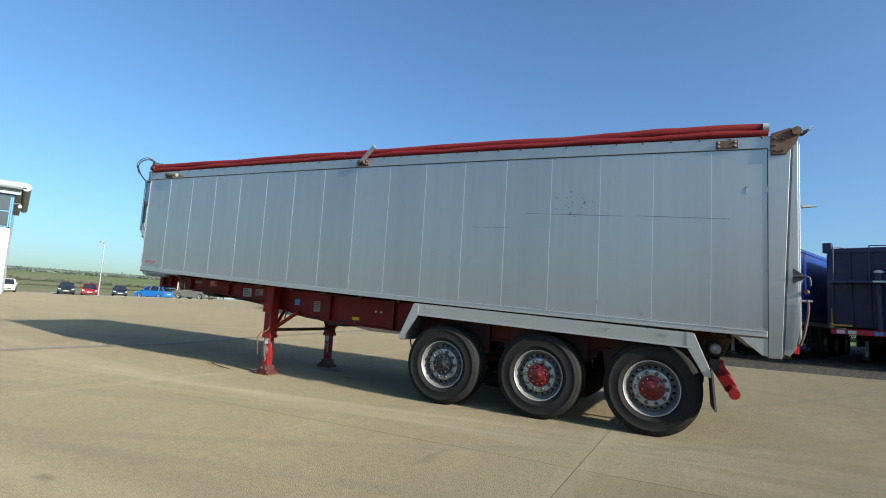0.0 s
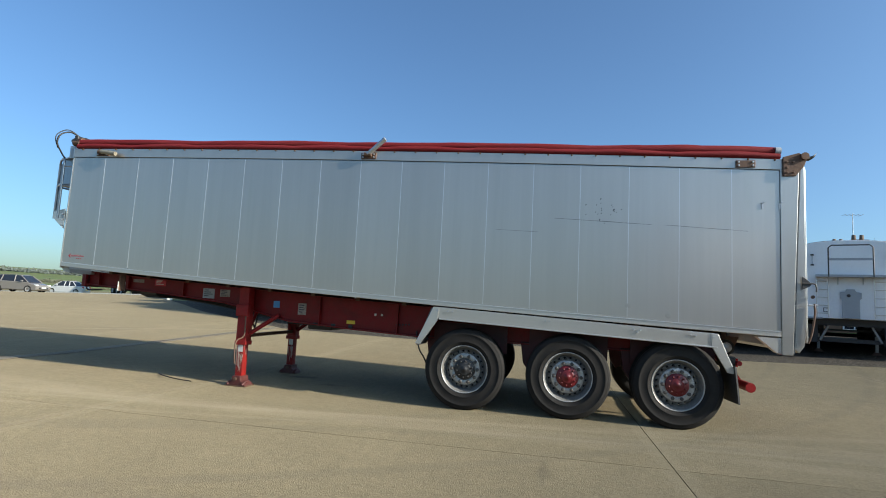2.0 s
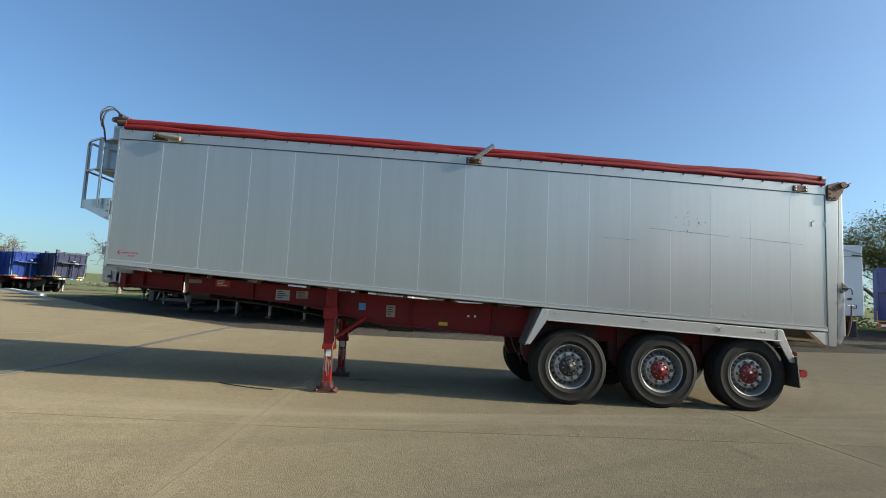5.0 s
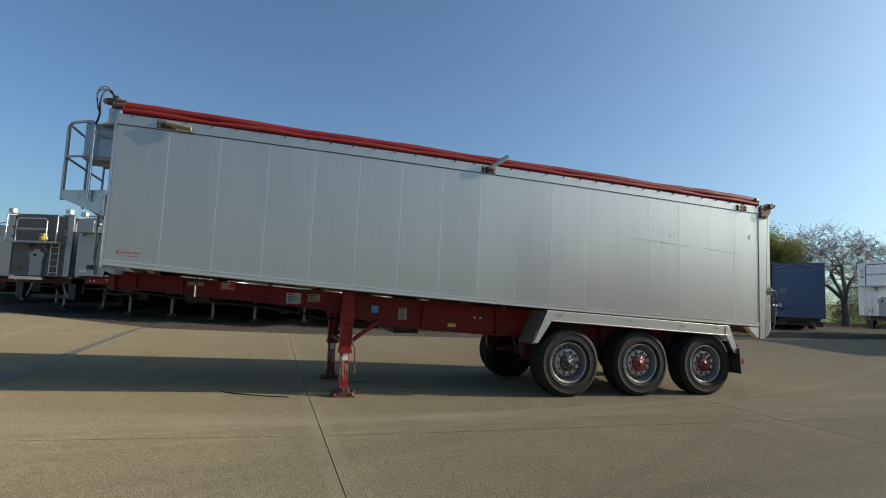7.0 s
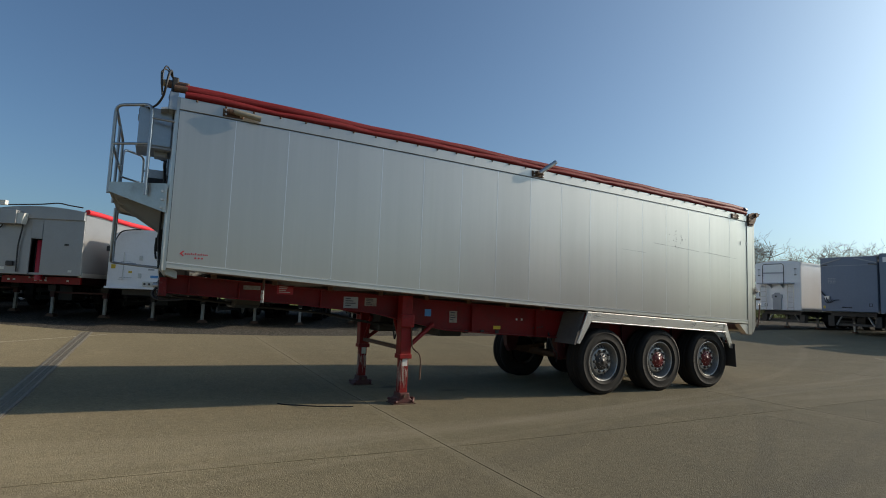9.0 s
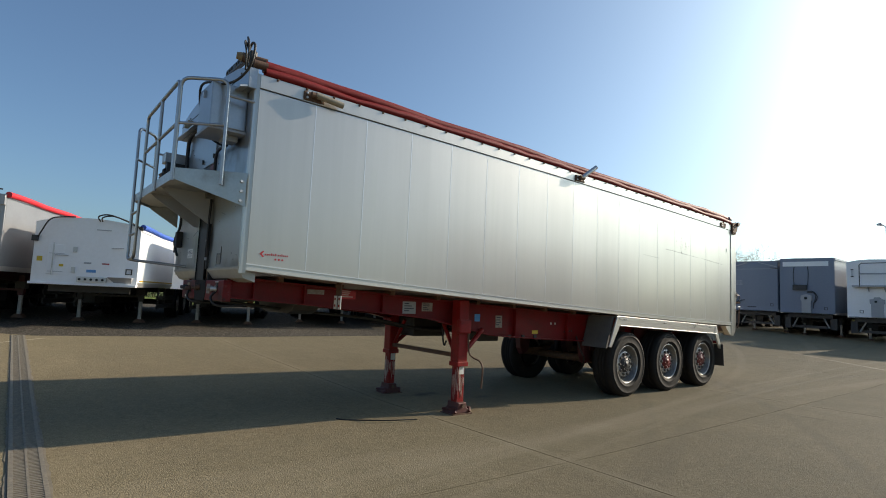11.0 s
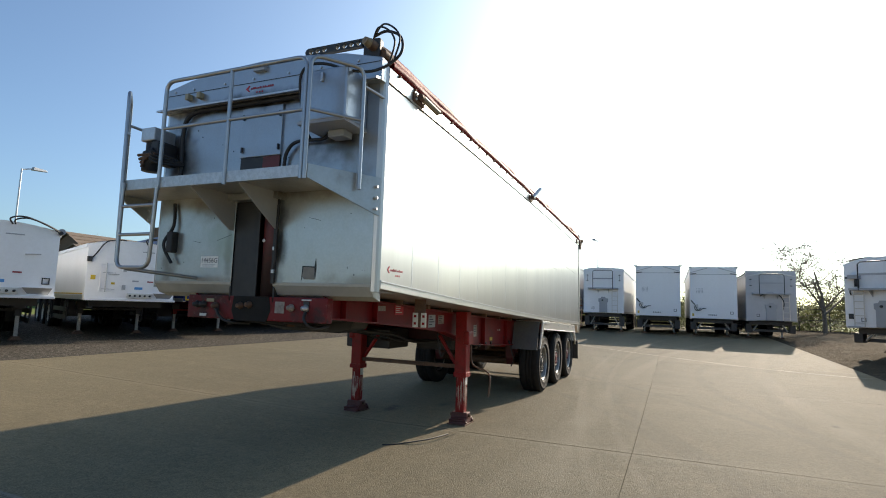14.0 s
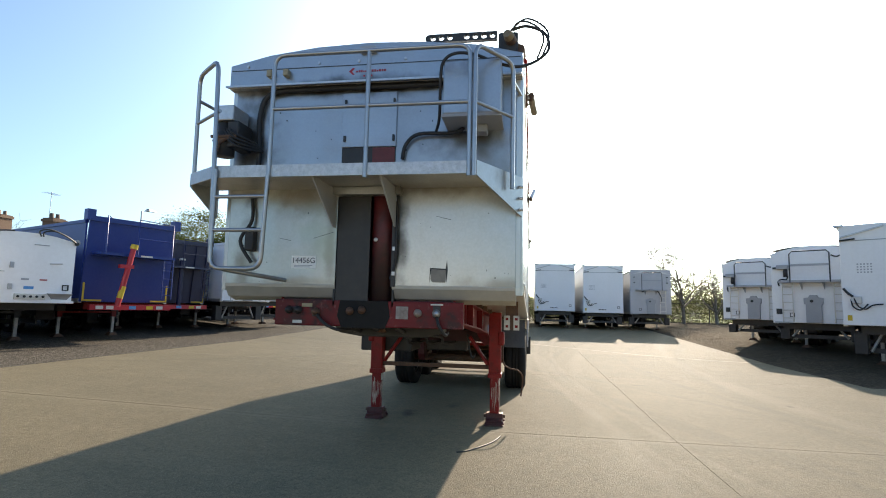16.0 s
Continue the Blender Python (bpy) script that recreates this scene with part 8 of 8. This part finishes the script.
# kerb along the west end of the yard
kerb = tagged(new("kerb", drape([(-76, 39.9), (-36, 39.9), (-24.1, 28.0), (-23.9, 28.2), (-36, 40.2), (-76, 40.2)], PALE, "kerb", 0.11, 0.15)), "pale concrete kerb", "kerb", kind="structure")

# a length of dark rope lying by the leg
rope = single("rope", Shape().tube([p + Vector((0, 0, lie(p.x, p.y) + 0.007)) for p in smooth_line([(-7.62, 7.06, 0), (-7.56, 6.98, 0), (-7.4, 6.88, 0), (-7.1, 6.74, 0), (-6.76, 6.66, 0)], 6)], 0.007, 6), RUBBER, "dark rope lying on the concrete", "rope")

# ---- concrete slabs, each a piece of the pavement ----
xs = [-0.45 + 6.05 * k for k in range(-13, 11)]
ys = [-30.2, -23.0, -15.7, -8.4, DIRT_EDGE, 4.63, BACK_EDGE]
GAP = 0.004
for i in range(len(xs) - 1):
    for j in range(len(ys) - 1):
        x0, x1, y0, y1 = xs[i] + GAP, xs[i + 1] - GAP, ys[j] + GAP / 2, ys[j + 1] - GAP / 2
        if x0 > -1 and y1 < 0:
            continue
        part("slab", drape([(x0, y0), (x1, y0), (x1, y1), (x0, y1)], CONCRETE, "slab"), None, pavement)
# the skewed slabs towards the field
for out in ([(-10.2, BACK_EDGE + 0.01), (-16.5, 20.59), (-30.7, 20.59), (-30.7, BACK_EDGE + 0.01)], [(-16.52, 20.602), (-24, 27.98), (-36, 39.9), (-36, 20.602)],
            [(-30.712, BACK_EDGE + 0.01), (-30.712, 20.59), (-75, 20.59), (-75, BACK_EDGE + 0.01)], [(-36.012, 20.602), (-36.012, 39.9), (-75, 39.9), (-75, 20.602)]):
    part("slab", drape(out, CONCRETE, "slab"), None, pavement)

# the slot drain across the yard
SILT = material("drain_silt", (0.13, 0.11, 0.08), 0.9, grain=[(3, 0.6, (0.2, 0.17, 0.12)), (30, 0.6, (0.06, 0.05, 0.04))])
drain = tagged(new("drain_channel", drape([(-10.565, -9), (-10.335, -9), (-10.335, 15.96), (-10.565, 15.96)], SILT, "drain_channel", 0.003, 0.003)), "rusty iron grating over a drain channel in the concrete", "drain", kind="structure")
IRON = material("grate_iron", (0.21, 0.185, 0.145), 0.7, 0.3, grain=[(14, 0.6, (0.30, 0.26, 0.19)), (50, 0.5, (0.10, 0.086, 0.066))], bump=[(60, 0.3, 0.003)])
grate = Shape()
for k in range(26):
    grate.box(-0.08, 0.08, 0.004 + 0.0385 * k, 0.022 + 0.0385 * k, 0.004, 0.012)
for a in (-0.11, -0.008, 0.08):
    grate.box(a, a + (0.03 if abs(a) > 0.05 else 0.016), 0.0, 0.996, 0.004, 0.0135)
GRATE_MESH = grate.mesh("grate", IRON)
for k in range(-9, 16):
    h0, h1 = lie(-10.45, k), lie(-10.45, k + 1)
    part("grate", GRATE_MESH, None, drain, at=pose(-10.45, k, h0, math.degrees(math.atan(h1 - h0))))
# dark, broken edges of the concrete beside the grating
rnd = random.Random(12)
for sx in (-1, 1):
    v, f = [], []
    for k in range(251):
        y = -9 + 0.1 * k
        x = -10.45 + sx * 0.113
        v += [(x, y, lie(x, y) + 0.0045), (x + sx * rnd.uniform(0.004, 0.026), y, lie(x, y) + 0.0045)]
    f = [(2 * k, 2 * k + 1, 2 * k + 3, 2 * k + 2) for k in range(250)]
    part("channel_edge", Shape().add(v, f), JOINT, drain)


def ground_line(name, pts, width, mat, label, category):
    """A thin flat line on the slabs."""
    v = []
    for i, (x, y) in enumerate(pts):
        a, b = Vector(pts[max(i - 1, 0)]), Vector(pts[min(i + 1, len(pts) - 1)])
        d = (b - a).normalized() * width / 2
        v += [(x - d.y, y + d.x, lie(x - d.y, y + d.x) + 0.005), (x + d.y, y - d.x, lie(x + d.y, y - d.x) + 0.005)]
    single(name, Shape().add(v, [(2 * i, 2 * i + 1, 2 * i + 3, 2 * i + 2) for i in range(len(pts) - 1)]), mat, label, category, kind="structure")


WORN_LINE = material("worn_white_line", (0.46, 0.41, 0.31), 0.8, grain=[(1.3, 0.95, (0.25, 0.205, 0.13), 0.42, 0.56), (20, 0.5, (0.34, 0.29, 0.2))])
ground_line("painted_line", [(-15.0 + 0.5 * k, 10.05 + 0.545 * k) for k in range(11)], 0.05, WORN_LINE, "worn pale painted line on the concrete", "painted line")
ground_line("painted_line", [(p.x, p.y) for p in smooth_line([(4.55, -0.6, 0), (4.9, 0.8, 0), (5.6, 2.3, 0), (6.9, 4.1, 0), (8.6, 6.2, 0), (10.4, 8.2, 0)], 5)], 0.06, WORN_LINE, "worn pale curved line on the concrete", "painted line")
